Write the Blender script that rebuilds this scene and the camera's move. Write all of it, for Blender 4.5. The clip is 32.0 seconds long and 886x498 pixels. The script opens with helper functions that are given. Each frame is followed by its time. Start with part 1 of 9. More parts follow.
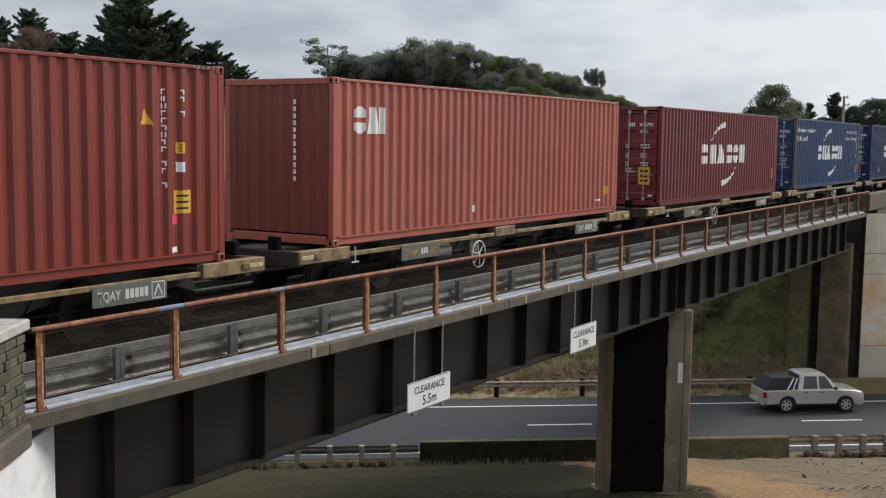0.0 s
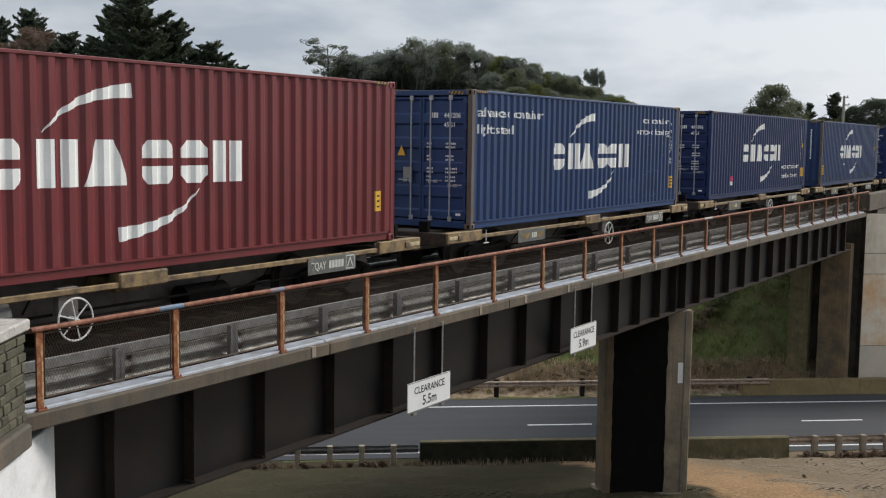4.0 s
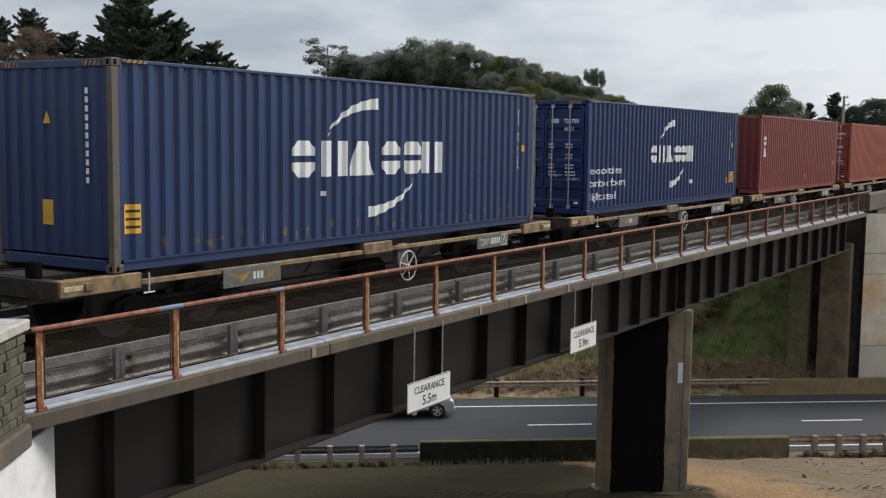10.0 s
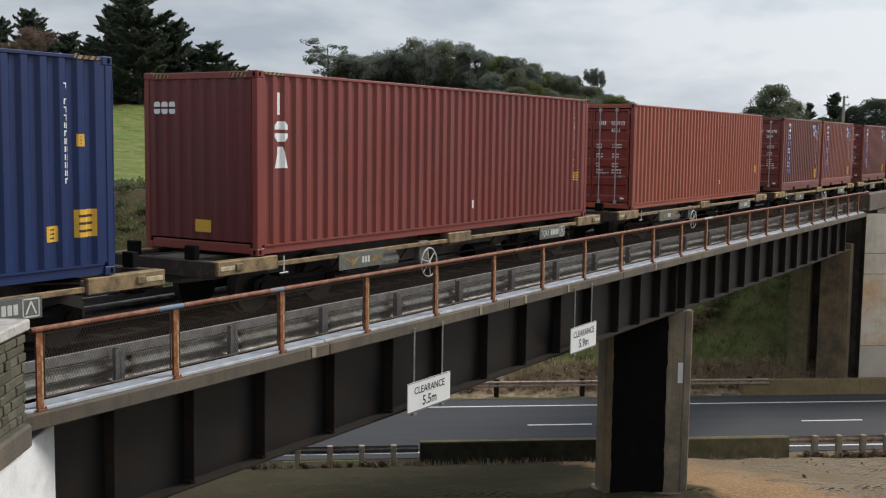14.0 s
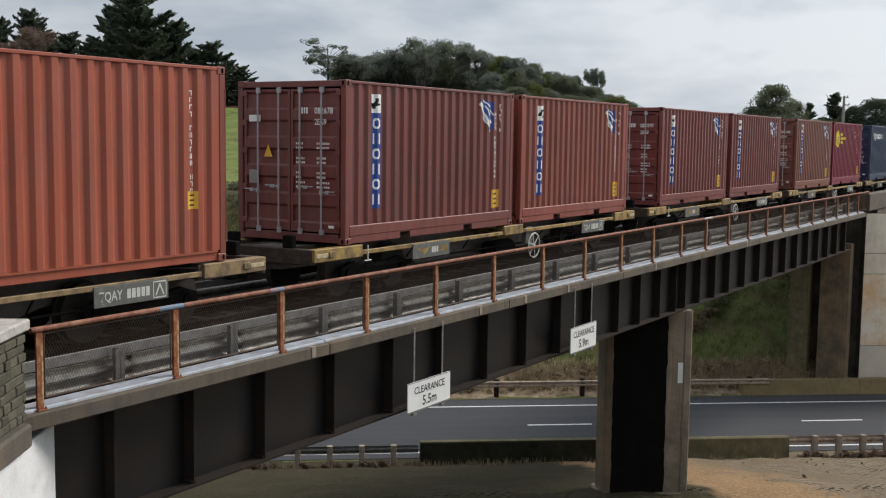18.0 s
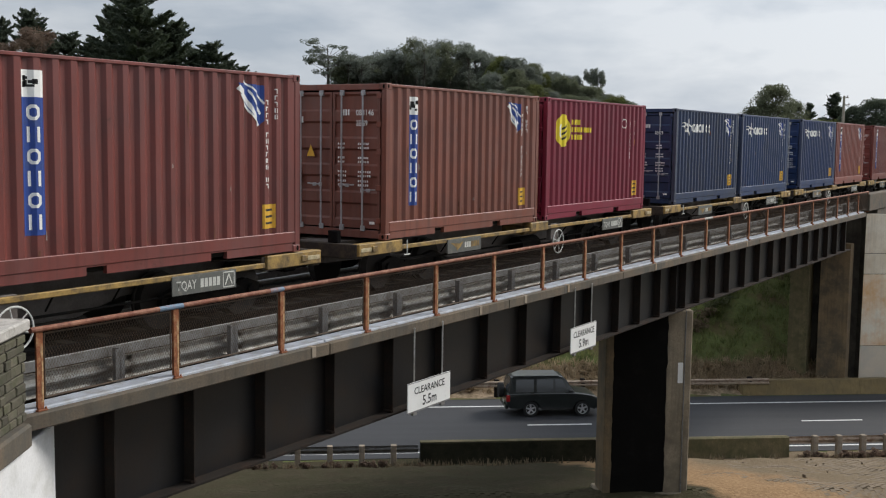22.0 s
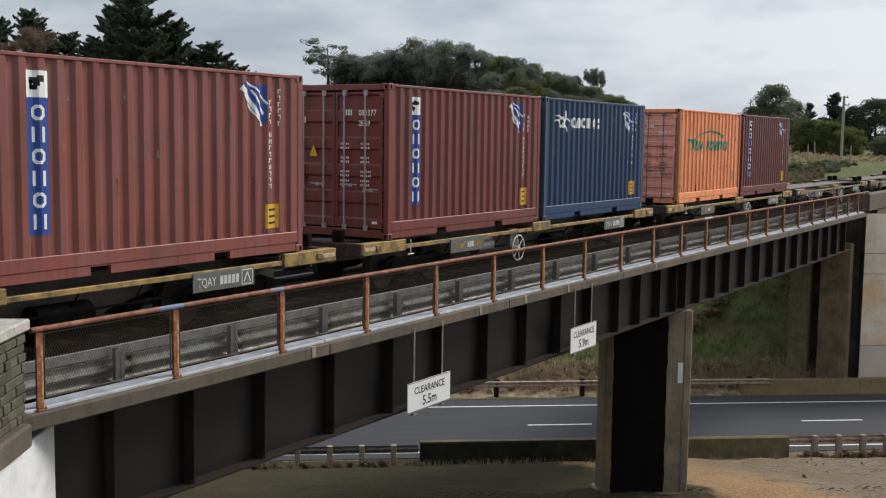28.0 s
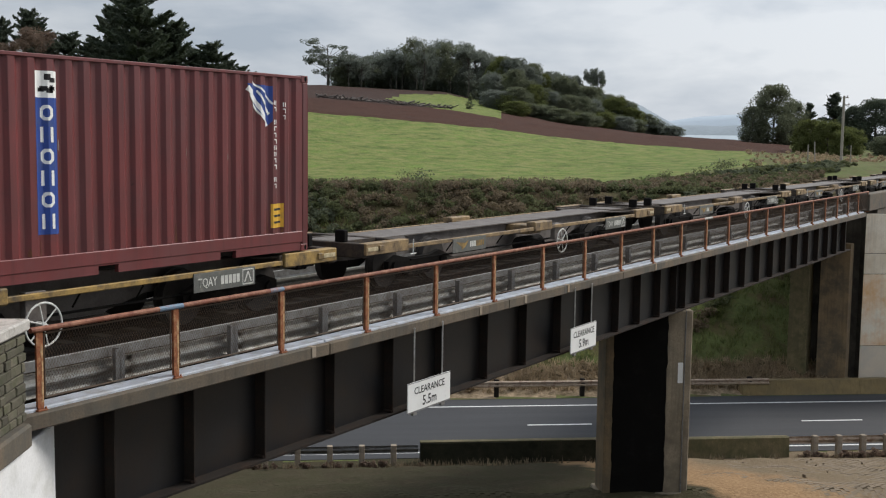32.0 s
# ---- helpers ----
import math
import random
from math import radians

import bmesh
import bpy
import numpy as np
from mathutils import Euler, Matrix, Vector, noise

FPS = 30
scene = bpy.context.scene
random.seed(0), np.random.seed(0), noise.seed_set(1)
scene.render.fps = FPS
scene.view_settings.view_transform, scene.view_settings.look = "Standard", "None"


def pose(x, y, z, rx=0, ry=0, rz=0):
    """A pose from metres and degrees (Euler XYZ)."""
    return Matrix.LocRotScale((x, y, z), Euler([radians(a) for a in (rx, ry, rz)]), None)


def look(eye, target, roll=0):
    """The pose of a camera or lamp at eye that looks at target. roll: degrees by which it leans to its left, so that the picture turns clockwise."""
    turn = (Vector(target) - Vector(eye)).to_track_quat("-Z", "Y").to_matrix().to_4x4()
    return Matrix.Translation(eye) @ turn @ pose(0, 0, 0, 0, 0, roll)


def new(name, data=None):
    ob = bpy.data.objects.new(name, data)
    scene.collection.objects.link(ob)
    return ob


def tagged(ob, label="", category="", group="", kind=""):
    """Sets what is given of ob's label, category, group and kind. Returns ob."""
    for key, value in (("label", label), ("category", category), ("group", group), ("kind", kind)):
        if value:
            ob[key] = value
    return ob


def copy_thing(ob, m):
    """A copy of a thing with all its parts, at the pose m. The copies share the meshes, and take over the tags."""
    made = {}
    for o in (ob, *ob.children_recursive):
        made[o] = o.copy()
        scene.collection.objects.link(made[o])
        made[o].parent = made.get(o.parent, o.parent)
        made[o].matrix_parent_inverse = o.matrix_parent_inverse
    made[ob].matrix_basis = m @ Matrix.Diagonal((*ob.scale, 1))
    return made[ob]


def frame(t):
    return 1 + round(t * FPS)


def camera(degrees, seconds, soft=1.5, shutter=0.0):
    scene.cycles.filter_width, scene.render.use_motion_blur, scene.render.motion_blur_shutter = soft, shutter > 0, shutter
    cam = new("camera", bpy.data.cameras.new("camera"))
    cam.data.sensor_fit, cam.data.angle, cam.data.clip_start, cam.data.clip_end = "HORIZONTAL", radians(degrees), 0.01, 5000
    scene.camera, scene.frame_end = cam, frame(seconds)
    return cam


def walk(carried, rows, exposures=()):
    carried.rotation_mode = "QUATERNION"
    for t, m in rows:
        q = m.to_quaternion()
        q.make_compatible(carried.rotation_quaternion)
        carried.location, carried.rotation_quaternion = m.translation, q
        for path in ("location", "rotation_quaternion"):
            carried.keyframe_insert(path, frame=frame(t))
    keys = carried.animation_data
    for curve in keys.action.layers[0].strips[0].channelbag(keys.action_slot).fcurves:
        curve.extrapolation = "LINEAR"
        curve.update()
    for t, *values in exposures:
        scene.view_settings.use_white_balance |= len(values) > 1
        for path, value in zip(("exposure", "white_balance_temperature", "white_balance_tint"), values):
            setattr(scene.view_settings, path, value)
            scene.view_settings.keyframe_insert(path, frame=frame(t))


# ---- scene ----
# ---------------------------------------------------------------- camera
EYE = Vector((0.0, 0.0, 11.7))
YAW, PITCH = radians(31.752), radians(-5.686)
AHEAD = Vector((math.cos(PITCH) * math.cos(YAW), math.cos(PITCH) * math.sin(YAW), math.sin(PITCH)))
cam = camera(43.66, 32.0, soft=1.15)
walk(cam, [(0.0, look(EYE, EYE + AHEAD * 20, 0.757)), (32.0, look(EYE, EYE + AHEAD * 20, 0.757))],
     exposures=[(0.0, 0.13, 6500, 10), (32.0, 0.13, 6500, 10)])

# ---------------------------------------------------------------- world and light
SUN_EL, SUN_AZ = radians(40), radians(-28)      # azimuth measured from +X towards +Y
world = bpy.data.worlds.new("overcast_sky")
scene.world = world
world.use_nodes = True
wn, wl = world.node_tree.nodes, world.node_tree.links
wn.clear()
w_out, w_bg = wn.new("ShaderNodeOutputWorld"), wn.new("ShaderNodeBackground")
w_sky = wn.new("ShaderNodeTexSky")
w_sky.sky_type, w_sky.sun_disc = "NISHITA", False
w_sky.sun_elevation, w_sky.sun_rotation = SUN_EL, radians(90) - SUN_AZ
w_sky.air_density, w_sky.dust_density = 1.0, 3.0
w_bg.inputs["Strength"].default_value = 0.11
# cloud deck: soft grey layers over the clear sky
w_n1, w_n2 = wn.new("ShaderNodeTexNoise"), wn.new("ShaderNodeTexNoise")
w_n1.inputs["Scale"].default_value, w_n1.inputs["Detail"].default_value = 3.4, 8
w_n1.inputs["Roughness"].default_value, w_n1.inputs["Distortion"].default_value = 0.5, 0.4
w_n2.inputs["Scale"].default_value, w_n2.inputs["Detail"].default_value = 15.0, 6
w_add = wn.new("ShaderNodeMath")
w_add.operation = "MULTIPLY_ADD"
w_add.inputs[1].default_value = 0.3
w_tc, w_mp = wn.new("ShaderNodeTexCoord"), wn.new("ShaderNodeMapping")
w_mp.inputs["Scale"].default_value = (1.0, 1.0, 3.2)
w_mp.inputs["Location"].default_value = (0.3, 0.9, 0.2)
wl.new(w_tc.outputs["Generated"], w_mp.inputs["Vector"])
for w_n in (w_n1, w_n2):
    wl.new(w_mp.outputs[0], w_n.inputs["Vector"])
wl.new(w_n2.outputs["Fac"], w_add.inputs[0])
wl.new(w_n1.outputs["Fac"], w_add.inputs[2])
w_ramp = wn.new("ShaderNodeValToRGB")
w_ramp.color_ramp.elements[0].position, w_ramp.color_ramp.elements[0].color = 0.5, (4.45, 5.1, 5.95, 1)
w_ramp.color_ramp.elements[1].position, w_ramp.color_ramp.elements[1].color = 0.76, (7.35, 7.75, 8.25, 1)
wl.new(w_add.outputs[0], w_ramp.inputs["Fac"])
w_mix = wn.new("ShaderNodeMix")
w_mix.data_type = "RGBA"
w_mix.inputs[0].default_value = 0.9
wl.new(w_sky.outputs["Color"], w_mix.inputs[6])
wl.new(w_ramp.outputs["Color"], w_mix.inputs[7])
# the cloud is brighter towards the hidden sun
w_dot, w_map, w_mul = wn.new("ShaderNodeVectorMath"), wn.new("ShaderNodeMapRange"), wn.new("ShaderNodeVectorMath")
w_dot.operation, w_mul.operation = "DOT_PRODUCT", "SCALE"
w_dot.inputs[1].default_value = (math.cos(SUN_AZ - 0.15), math.sin(SUN_AZ - 0.15), 0)
wl.new(w_tc.outputs["Generated"], w_dot.inputs[0])
w_map.inputs[1].default_value, w_map.inputs[2].default_value = 0.05, 0.75
w_map.inputs[3].default_value, w_map.inputs[4].default_value = 0.74, 0.93
wl.new(w_dot.outputs["Value"], w_map.inputs[0])
wl.new(w_mix.outputs[2], w_mul.inputs[0])
# an overcast sky is brightest overhead
w_sep, w_zen, w_both = wn.new("ShaderNodeSeparateXYZ"), wn.new("ShaderNodeMapRange"), wn.new("ShaderNodeMath")
w_both.operation = "MULTIPLY"
wl.new(w_tc.outputs["Generated"], w_sep.inputs[0])
wl.new(w_sep.outputs["Z"], w_zen.inputs[0])
w_zen.inputs[1].default_value, w_zen.inputs[2].default_value = 0.15, 0.9
w_zen.inputs[3].default_value, w_zen.inputs[4].default_value = 1.0, 1.4
wl.new(w_map.outputs[0], w_both.inputs[0])
wl.new(w_zen.outputs[0], w_both.inputs[1])
wl.new(w_both.outputs[0], w_mul.inputs["Scale"])
wl.new(w_mul.outputs[0], w_bg.inputs["Color"])
wl.new(w_bg.outputs[0], w_out.inputs["Surface"])

sun_data = bpy.data.lights.new("sun", "SUN")
sun_data.energy, sun_data.angle, sun_data.color = 2.7, radians(17), (1.0, 0.96, 0.9)
sun = new("sun", sun_data)
sun.matrix_world = look((math.cos(SUN_AZ) * 40, math.sin(SUN_AZ) * 40, 60),
                        (math.cos(SUN_AZ) * 40 - math.cos(SUN_EL) * math.cos(SUN_AZ), math.sin(SUN_AZ) * 40 - math.cos(SUN_EL) * math.sin(SUN_AZ), 60 - math.sin(SUN_EL)))


# ---------------------------------------------------------------- materials
def mat(name, base, rough=0.7, metal=0.0, var=0.25, scale=3.0, fine=40.0, bump=0.15, second=None, amount=0.5, spread=0.12,
        streaks=0.0, per_piece=0.0, spec=0.5, coat=0.0, stretch=None, specks=0.0, speck_colour=(0.07, 0.035, 0.022), wash=None, wash_amount=0.5):
    """A surface with variation at two scales: base colour, a second colour in patches, optional vertical streaks, fine relief."""
    m = bpy.data.materials.new(name)
    m.use_nodes = True
    n, l = m.node_tree.nodes, m.node_tree.links
    b = n["Principled BSDF"]
    b.inputs["Roughness"].default_value, b.inputs["Metallic"].default_value = rough, metal
    b.inputs["Specular IOR Level"].default_value = spec
    b.inputs["Coat Weight"].default_value = coat
    tc = n.new("ShaderNodeTexCoord")
    mp = n.new("ShaderNodeMapping")
    l.new(tc.outputs["Object"], mp.inputs["Vector"])
    if stretch:
        mp.inputs["Scale"].default_value = stretch
    if per_piece:
        info = n.new("ShaderNodeObjectInfo")
        sc = n.new("ShaderNodeVectorMath")
        sc.operation = "SCALE"
        sc.inputs[0].default_value = (37.0, 19.0, 53.0)
        l.new(info.outputs["Random"], sc.inputs["Scale"])
        l.new(sc.outputs[0], mp.inputs["Location"])
    big, small = n.new("ShaderNodeTexNoise"), n.new("ShaderNodeTexNoise")
    big.inputs["Scale"].default_value, big.inputs["Detail"].default_value = scale, 8
    small.inputs["Scale"].default_value, small.inputs["Detail"].default_value = fine, 4
    l.new(mp.outputs[0], big.inputs["Vector"])
    l.new(mp.outputs[0], small.inputs["Vector"])
    c1 = n.new("ShaderNodeMix")
    c1.data_type = "RGBA"
    c1.inputs[6].default_value = (*[c * (1 - var) for c in base], 1)
    c1.inputs[7].default_value = (*[min(1, c * (1 + var)) for c in base], 1)
    mixf = n.new("ShaderNodeMath")
    mixf.operation = "MULTIPLY_ADD"
    mixf.inputs[1].default_value = 0.5
    half = n.new("ShaderNodeMath")
    half.operation = "MULTIPLY"
    half.inputs[1].default_value = 0.5
    l.new(small.outputs["Fac"], half.inputs[0])
    l.new(big.outputs["Fac"], mixf.inputs[0])
    l.new(half.outputs[0], mixf.inputs[2])
    ramp = n.new("ShaderNodeMapRange")
    ramp.inputs[1].default_value, ramp.inputs[2].default_value = 0.32, 0.68
    l.new(mixf.outputs[0], ramp.inputs[0])
    l.new(ramp.outputs[0], c1.inputs[0])
    colour = c1.outputs[2]
    if second:
        p = n.new("ShaderNodeTexNoise")
        p.inputs["Scale"].default_value, p.inputs["Detail"].default_value = scale * 1.7, 10
        p.inputs["Roughness"].default_value = 0.65
        off = n.new("ShaderNodeVectorMath")
        off.operation = "ADD"
        off.inputs[1].default_value = (7.3, 2.1, 5.7)
        l.new(mp.outputs[0], off.inputs[0])
        l.new(off.outputs[0], p.inputs["Vector"])
        r = n.new("ShaderNodeMapRange")
        r.inputs[1].default_value, r.inputs[2].default_value = 1 - amount - spread, 1 - amount + spread
        l.new(p.outputs["Fac"], r.inputs[0])
        c2 = n.new("ShaderNodeMix")
        c2.data_type = "RGBA"
        l.new(r.outputs[0], c2.inputs[0])
        l.new(colour, c2.inputs[6])
        c2.inputs[7].default_value = (*second, 1)
        colour = c2.outputs[2]
    if streaks:
        ms = n.new("ShaderNodeMapping")
        ms.inputs["Scale"].default_value = (9.0, 9.0, 0.35)
        l.new(mp.outputs[0], ms.inputs["Vector"])
        st = n.new("ShaderNodeTexNoise")
        st.inputs["Scale"].default_value, st.inputs["Detail"].default_value = 1.0, 6
        l.new(ms.outputs[0], st.inputs["Vector"])
        rs = n.new("ShaderNodeMapRange")
        rs.inputs[1].default_value, rs.inputs[2].default_value = 0.5, 0.75
        rs.inputs[3].default_value, rs.inputs[4].default_value = 0.0, streaks
        l.new(st.outputs["Fac"], rs.inputs[0])
        c3 = n.new("ShaderNodeMix")
        c3.data_type = "RGBA"
        l.new(rs.outputs[0], c3.inputs[0])
        l.new(colour, c3.inputs[6])
        c3.inputs[7].default_value = (*[c * 0.35 + 0.01 for c in base], 1)
        colour = c3.outputs[2]
    if wash:
        # broad runs of dust and faded paint, drawn out downwards
        mw = n.new("ShaderNodeMapping")
        mw.inputs["Scale"].default_value = (2.6, 2.6, 0.55)
        mw.inputs["Location"].default_value = (3.1, 8.4, 1.7)
        l.new(mp.outputs[0], mw.inputs["Vector"])
        wz = n.new("ShaderNodeTexNoise")
        wz.inputs["Scale"].default_value, wz.inputs["Detail"].default_value, wz.inputs["Roughness"].default_value = 1.0, 8, 0.62
        l.new(mw.outputs[0], wz.inputs["Vector"])
        rw = n.new("ShaderNodeMapRange")
        rw.inputs[1].default_value, rw.inputs[2].default_value, rw.inputs[4].default_value = 0.46, 0.68, wash_amount
        l.new(wz.outputs["Fac"], rw.inputs[0])
        c5 = n.new("ShaderNodeMix")
        c5.data_type = "RGBA"
        l.new(rw.outputs[0], c5.inputs[0])
        l.new(colour, c5.inputs[6])
        c5.inputs[7].default_value = (*wash, 1)
        colour = c5.outputs[2]
    if specks:
        sp = n.new("ShaderNodeTexNoise")
        sp.inputs["Scale"].default_value, sp.inputs["Detail"].default_value, sp.inputs["Roughness"].default_value = 4.5, 7, 0.68
        l.new(mp.outputs[0], sp.inputs["Vector"])
        rk = n.new("ShaderNodeMapRange")
        rk.inputs[1].default_value, rk.inputs[2].default_value, rk.inputs[4].default_value = 0.72 - specks, 0.78 - specks, 0.85
        l.new(sp.outputs["Fac"], rk.inputs[0])
        c4 = n.new("ShaderNodeMix")
        c4.data_type = "RGBA"
        l.new(rk.outputs[0], c4.inputs[0])
        l.new(colour, c4.inputs[6])
        c4.inputs[7].default_value = (*speck_colour, 1)
        colour = c4.outputs[2]
    if per_piece:
        hs = n.new("ShaderNodeHueSaturation")
        rv = n.new("ShaderNodeMapRange")
        rv.inputs[3].default_value, rv.inputs[4].default_value = 1 - per_piece, 1 + per_piece
        l.new(info.outputs["Random"], rv.inputs[0])
        l.new(rv.outputs[0], hs.inputs["Value"])
        l.new(colour, hs.inputs["Color"])
        colour = hs.outputs[0]
    l.new(colour, b.inputs["Base Color"])
    rr = n.new("ShaderNodeMapRange")
    rr.inputs[3].default_value, rr.inputs[4].default_value = max(0.05, rough - 0.12), min(1, rough + 0.12)
    l.new(big.outputs["Fac"], rr.inputs[0])
    l.new(rr.outputs[0], b.inputs["Roughness"])
    if bump:
        bp = n.new("ShaderNodeBump")
        bp.inputs["Strength"].default_value, bp.inputs["Distance"].default_value = bump, 0.6 / fine
        l.new(small.outputs["Fac"], bp.inputs["Height"])
        l.new(bp.outputs[0], b.inputs["Normal"])
    return m


def bank_earth():
    """Orange dirt washed down the slope, dusty grey-brown further along, dampened earth with painted deck shade towards
    the deck.
    """
    m = bpy.data.materials.new("bank_earth")
    m.use_nodes = True
    n, l = m.node_tree.nodes, m.node_tree.links
    b = n["Principled BSDF"]
    b.inputs["Roughness"].default_value, b.inputs["Specular IOR Level"].default_value = 0.95, 0.12
    tc = n.new("ShaderNodeTexCoord")

    def field(vec, off, lo, hi, scale, amp):
        d = n.new("ShaderNodeVectorMath")
        d.operation = "DOT_PRODUCT"
        d.inputs[1].default_value = vec
        l.new(tc.outputs["Object"], d.inputs[0])
        z = n.new("ShaderNodeTexNoise")
        z.inputs["Scale"].default_value, z.inputs["Detail"].default_value, z.inputs["Roughness"].default_value = scale, 9, 0.62
        l.new(tc.outputs["Object"], z.inputs["Vector"])
        a = n.new("ShaderNodeMath")
        a.operation = "MULTIPLY_ADD"
        a.inputs[1].default_value = amp
        l.new(z.outputs["Fac"], a.inputs[0])
        l.new(d.outputs["Value"], a.inputs[2])
        r = n.new("ShaderNodeMapRange")
        r.inputs[1].default_value, r.inputs[2].default_value = lo + off + amp / 2, hi + off + amp / 2
        l.new(a.outputs[0], r.inputs[0])
        return r.outputs[0]

    def blend(f, a, c):
        x = n.new("ShaderNodeMix")
        x.data_type = "RGBA"
        l.new(f, x.inputs[0])
        for s, q in ((6, a), (7, c)):
            if isinstance(q, tuple):
                x.inputs[s].default_value = (*q, 1)
            else:
                l.new(q, x.inputs[s])
        return x.outputs[2]

    # along the highway: v = (-0.617, 0.787); across: u = (0.787, 0.617)
    al = (-0.617 - 0.4 * 0.787, 0.787 - 0.4 * 0.617, 0)
    grain = field((0, 0, 0), 0.0, -0.16, 0.16, 9.0, 1.0)
    mottle = field((0, 0, 0), 0.0, -0.14, 0.14, 1.3, 1.0)
    dust = blend(grain, (0.14, 0.107, 0.07), (0.235, 0.185, 0.122))
    dust = blend(mottle, dust, (0.2, 0.15, 0.097))
    orange = blend(grain, (0.25, 0.15, 0.078), (0.37, 0.245, 0.135))
    # dark brown: wet soil with the deck's shade put into its colour
    damp_shade = blend(grain, (0.034, 0.027, 0.016), (0.075, 0.06, 0.037))
    damp_shade = blend(mottle, damp_shade, (0.045, 0.042, 0.021))
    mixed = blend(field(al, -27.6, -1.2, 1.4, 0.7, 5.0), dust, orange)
    l.new(blend(field(al, -23.8, -0.35, 0.35, 0.9, 3.0), mixed, damp_shade), b.inputs["Base Color"])
    bp = n.new("ShaderNodeBump")
    bp.inputs["Strength"].default_value, bp.inputs["Distance"].default_value = 0.5, 0.05
    l.new(grain, bp.inputs["Height"])
    l.new(bp.outputs[0], b.inputs["Normal"])
    return m


def glass(name, tint=(0.03, 0.035, 0.04)):
    m = bpy.data.materials.new(name)
    m.use_nodes = True
    b = m.node_tree.nodes["Principled BSDF"]
    b.inputs["Base Color"].default_value = (*tint, 1)
    b.inputs["Roughness"].default_value = 0.06
    b.inputs["Specular IOR Level"].default_value = 0.6
    return m


M_CONCRETE = mat("weathered_concrete", (0.13, 0.1, 0.069), 0.9, var=0.35, scale=0.9, fine=30, second=(0.075, 0.07, 0.058), amount=0.47, streaks=0.6)
M_CONC_DARK = mat("grimy_concrete", (0.085, 0.075, 0.06), 0.95, var=0.35, scale=0.6, fine=25, spec=0.2, second=(0.04, 0.035, 0.028), amount=0.5, streaks=0.6)
M_CONC_PALE = mat("pale_concrete", (0.29, 0.262, 0.22), 0.9, var=0.22, scale=0.45, fine=25, second=(0.27, 0.18, 0.1), amount=0.5, spread=0.2, streaks=0.35)
M_MOSSY = mat("mossy_concrete", (0.155, 0.122, 0.064), 0.95, var=0.35, scale=1.2, fine=30, second=(0.085, 0.08, 0.035), amount=0.5, streaks=0.4)
M_WHITEWALL = mat("white_painted_render", (0.72, 0.72, 0.72), 0.85, var=0.1, scale=1.5, fine=30, second=(0.5, 0.5, 0.47), amount=0.34, spread=0.16, streaks=0.06)
M_KERBTOP = mat("sky_lit_pale_kerb", (0.42, 0.45, 0.5), 0.85, var=0.2, scale=3, fine=50, second=(0.3, 0.29, 0.28), amount=0.42)
M_BLACK = mat("black_bitumen_paint", (0.006, 0.0055, 0.005), 0.95, var=0.3, scale=2, spec=0.08, second=(0.012, 0.011, 0.01), amount=0.35)
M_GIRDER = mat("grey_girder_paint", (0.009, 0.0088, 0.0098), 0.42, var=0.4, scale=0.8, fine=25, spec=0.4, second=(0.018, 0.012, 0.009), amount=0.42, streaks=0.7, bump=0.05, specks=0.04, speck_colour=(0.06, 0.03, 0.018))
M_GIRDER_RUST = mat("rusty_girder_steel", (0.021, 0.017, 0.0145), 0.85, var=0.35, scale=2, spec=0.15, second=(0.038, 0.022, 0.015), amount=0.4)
M_RUST = mat("rusty_painted_pipe", (0.17, 0.055, 0.03), 0.75, var=0.35, scale=5, fine=60, second=(0.32, 0.15, 0.09), amount=0.45)
M_POST_RUST = mat("rusty_flaking_post", (0.235, 0.075, 0.028), 0.8, var=0.45, scale=6, fine=60, second=(0.46, 0.27, 0.13), amount=0.38, streaks=0.7)
M_GALV = mat("galvanised_steel", (0.24, 0.235, 0.225), 0.55, 0.3, var=0.25, scale=4, fine=60, second=(0.19, 0.18, 0.165), amount=0.4)
M_BEAM = mat("dirty_galvanised_beam", (0.27, 0.268, 0.25), 0.36, 0.45, var=0.3, scale=3, fine=60, second=(0.15, 0.13, 0.105), amount=0.45)
M_MESH = mat("rusty_wire", (0.095, 0.068, 0.048), 0.75, 0.2, var=0.4, scale=5, second=(0.12, 0.07, 0.04), amount=0.4)
M_PIER = mat("stained_brown_concrete", (0.28, 0.228, 0.16), 0.9, var=0.3, scale=0.8, fine=28, second=(0.15, 0.122, 0.086), amount=0.46, streaks=0.75)
M_ALGAE_SHADE = mat("algae_shade_black_concrete", (0.03, 0.028, 0.017), 0.95, spec=0.15, var=0.35, scale=1.0, fine=30, second=(0.016, 0.016, 0.009), amount=0.5, streaks=0.4)
M_WING = mat("cream_stained_concrete", (0.8, 0.74, 0.62), 0.9, var=0.2, scale=0.5, fine=25, second=(0.58, 0.47, 0.33), amount=0.45, spread=0.2, streaks=0.35)
M_WING_RUST = mat("rust_washed_concrete", (0.8, 0.73, 0.6), 0.9, var=0.15, scale=0.5, fine=25, second=(0.68, 0.42, 0.21), amount=0.47, spread=0.14, streaks=0.2)
M_WING_GREY = mat("pale_grey_footing_concrete", (0.62, 0.54, 0.43), 0.9, var=0.15, scale=0.7, fine=25, second=(0.5, 0.47, 0.41), amount=0.4, spread=0.15)
M_OCHRE = mat("ochre_stained_concrete", (0.2, 0.145, 0.066), 0.95, var=0.3, scale=0.8, fine=30, second=(0.15, 0.115, 0.06), amount=0.45, streaks=0.4)
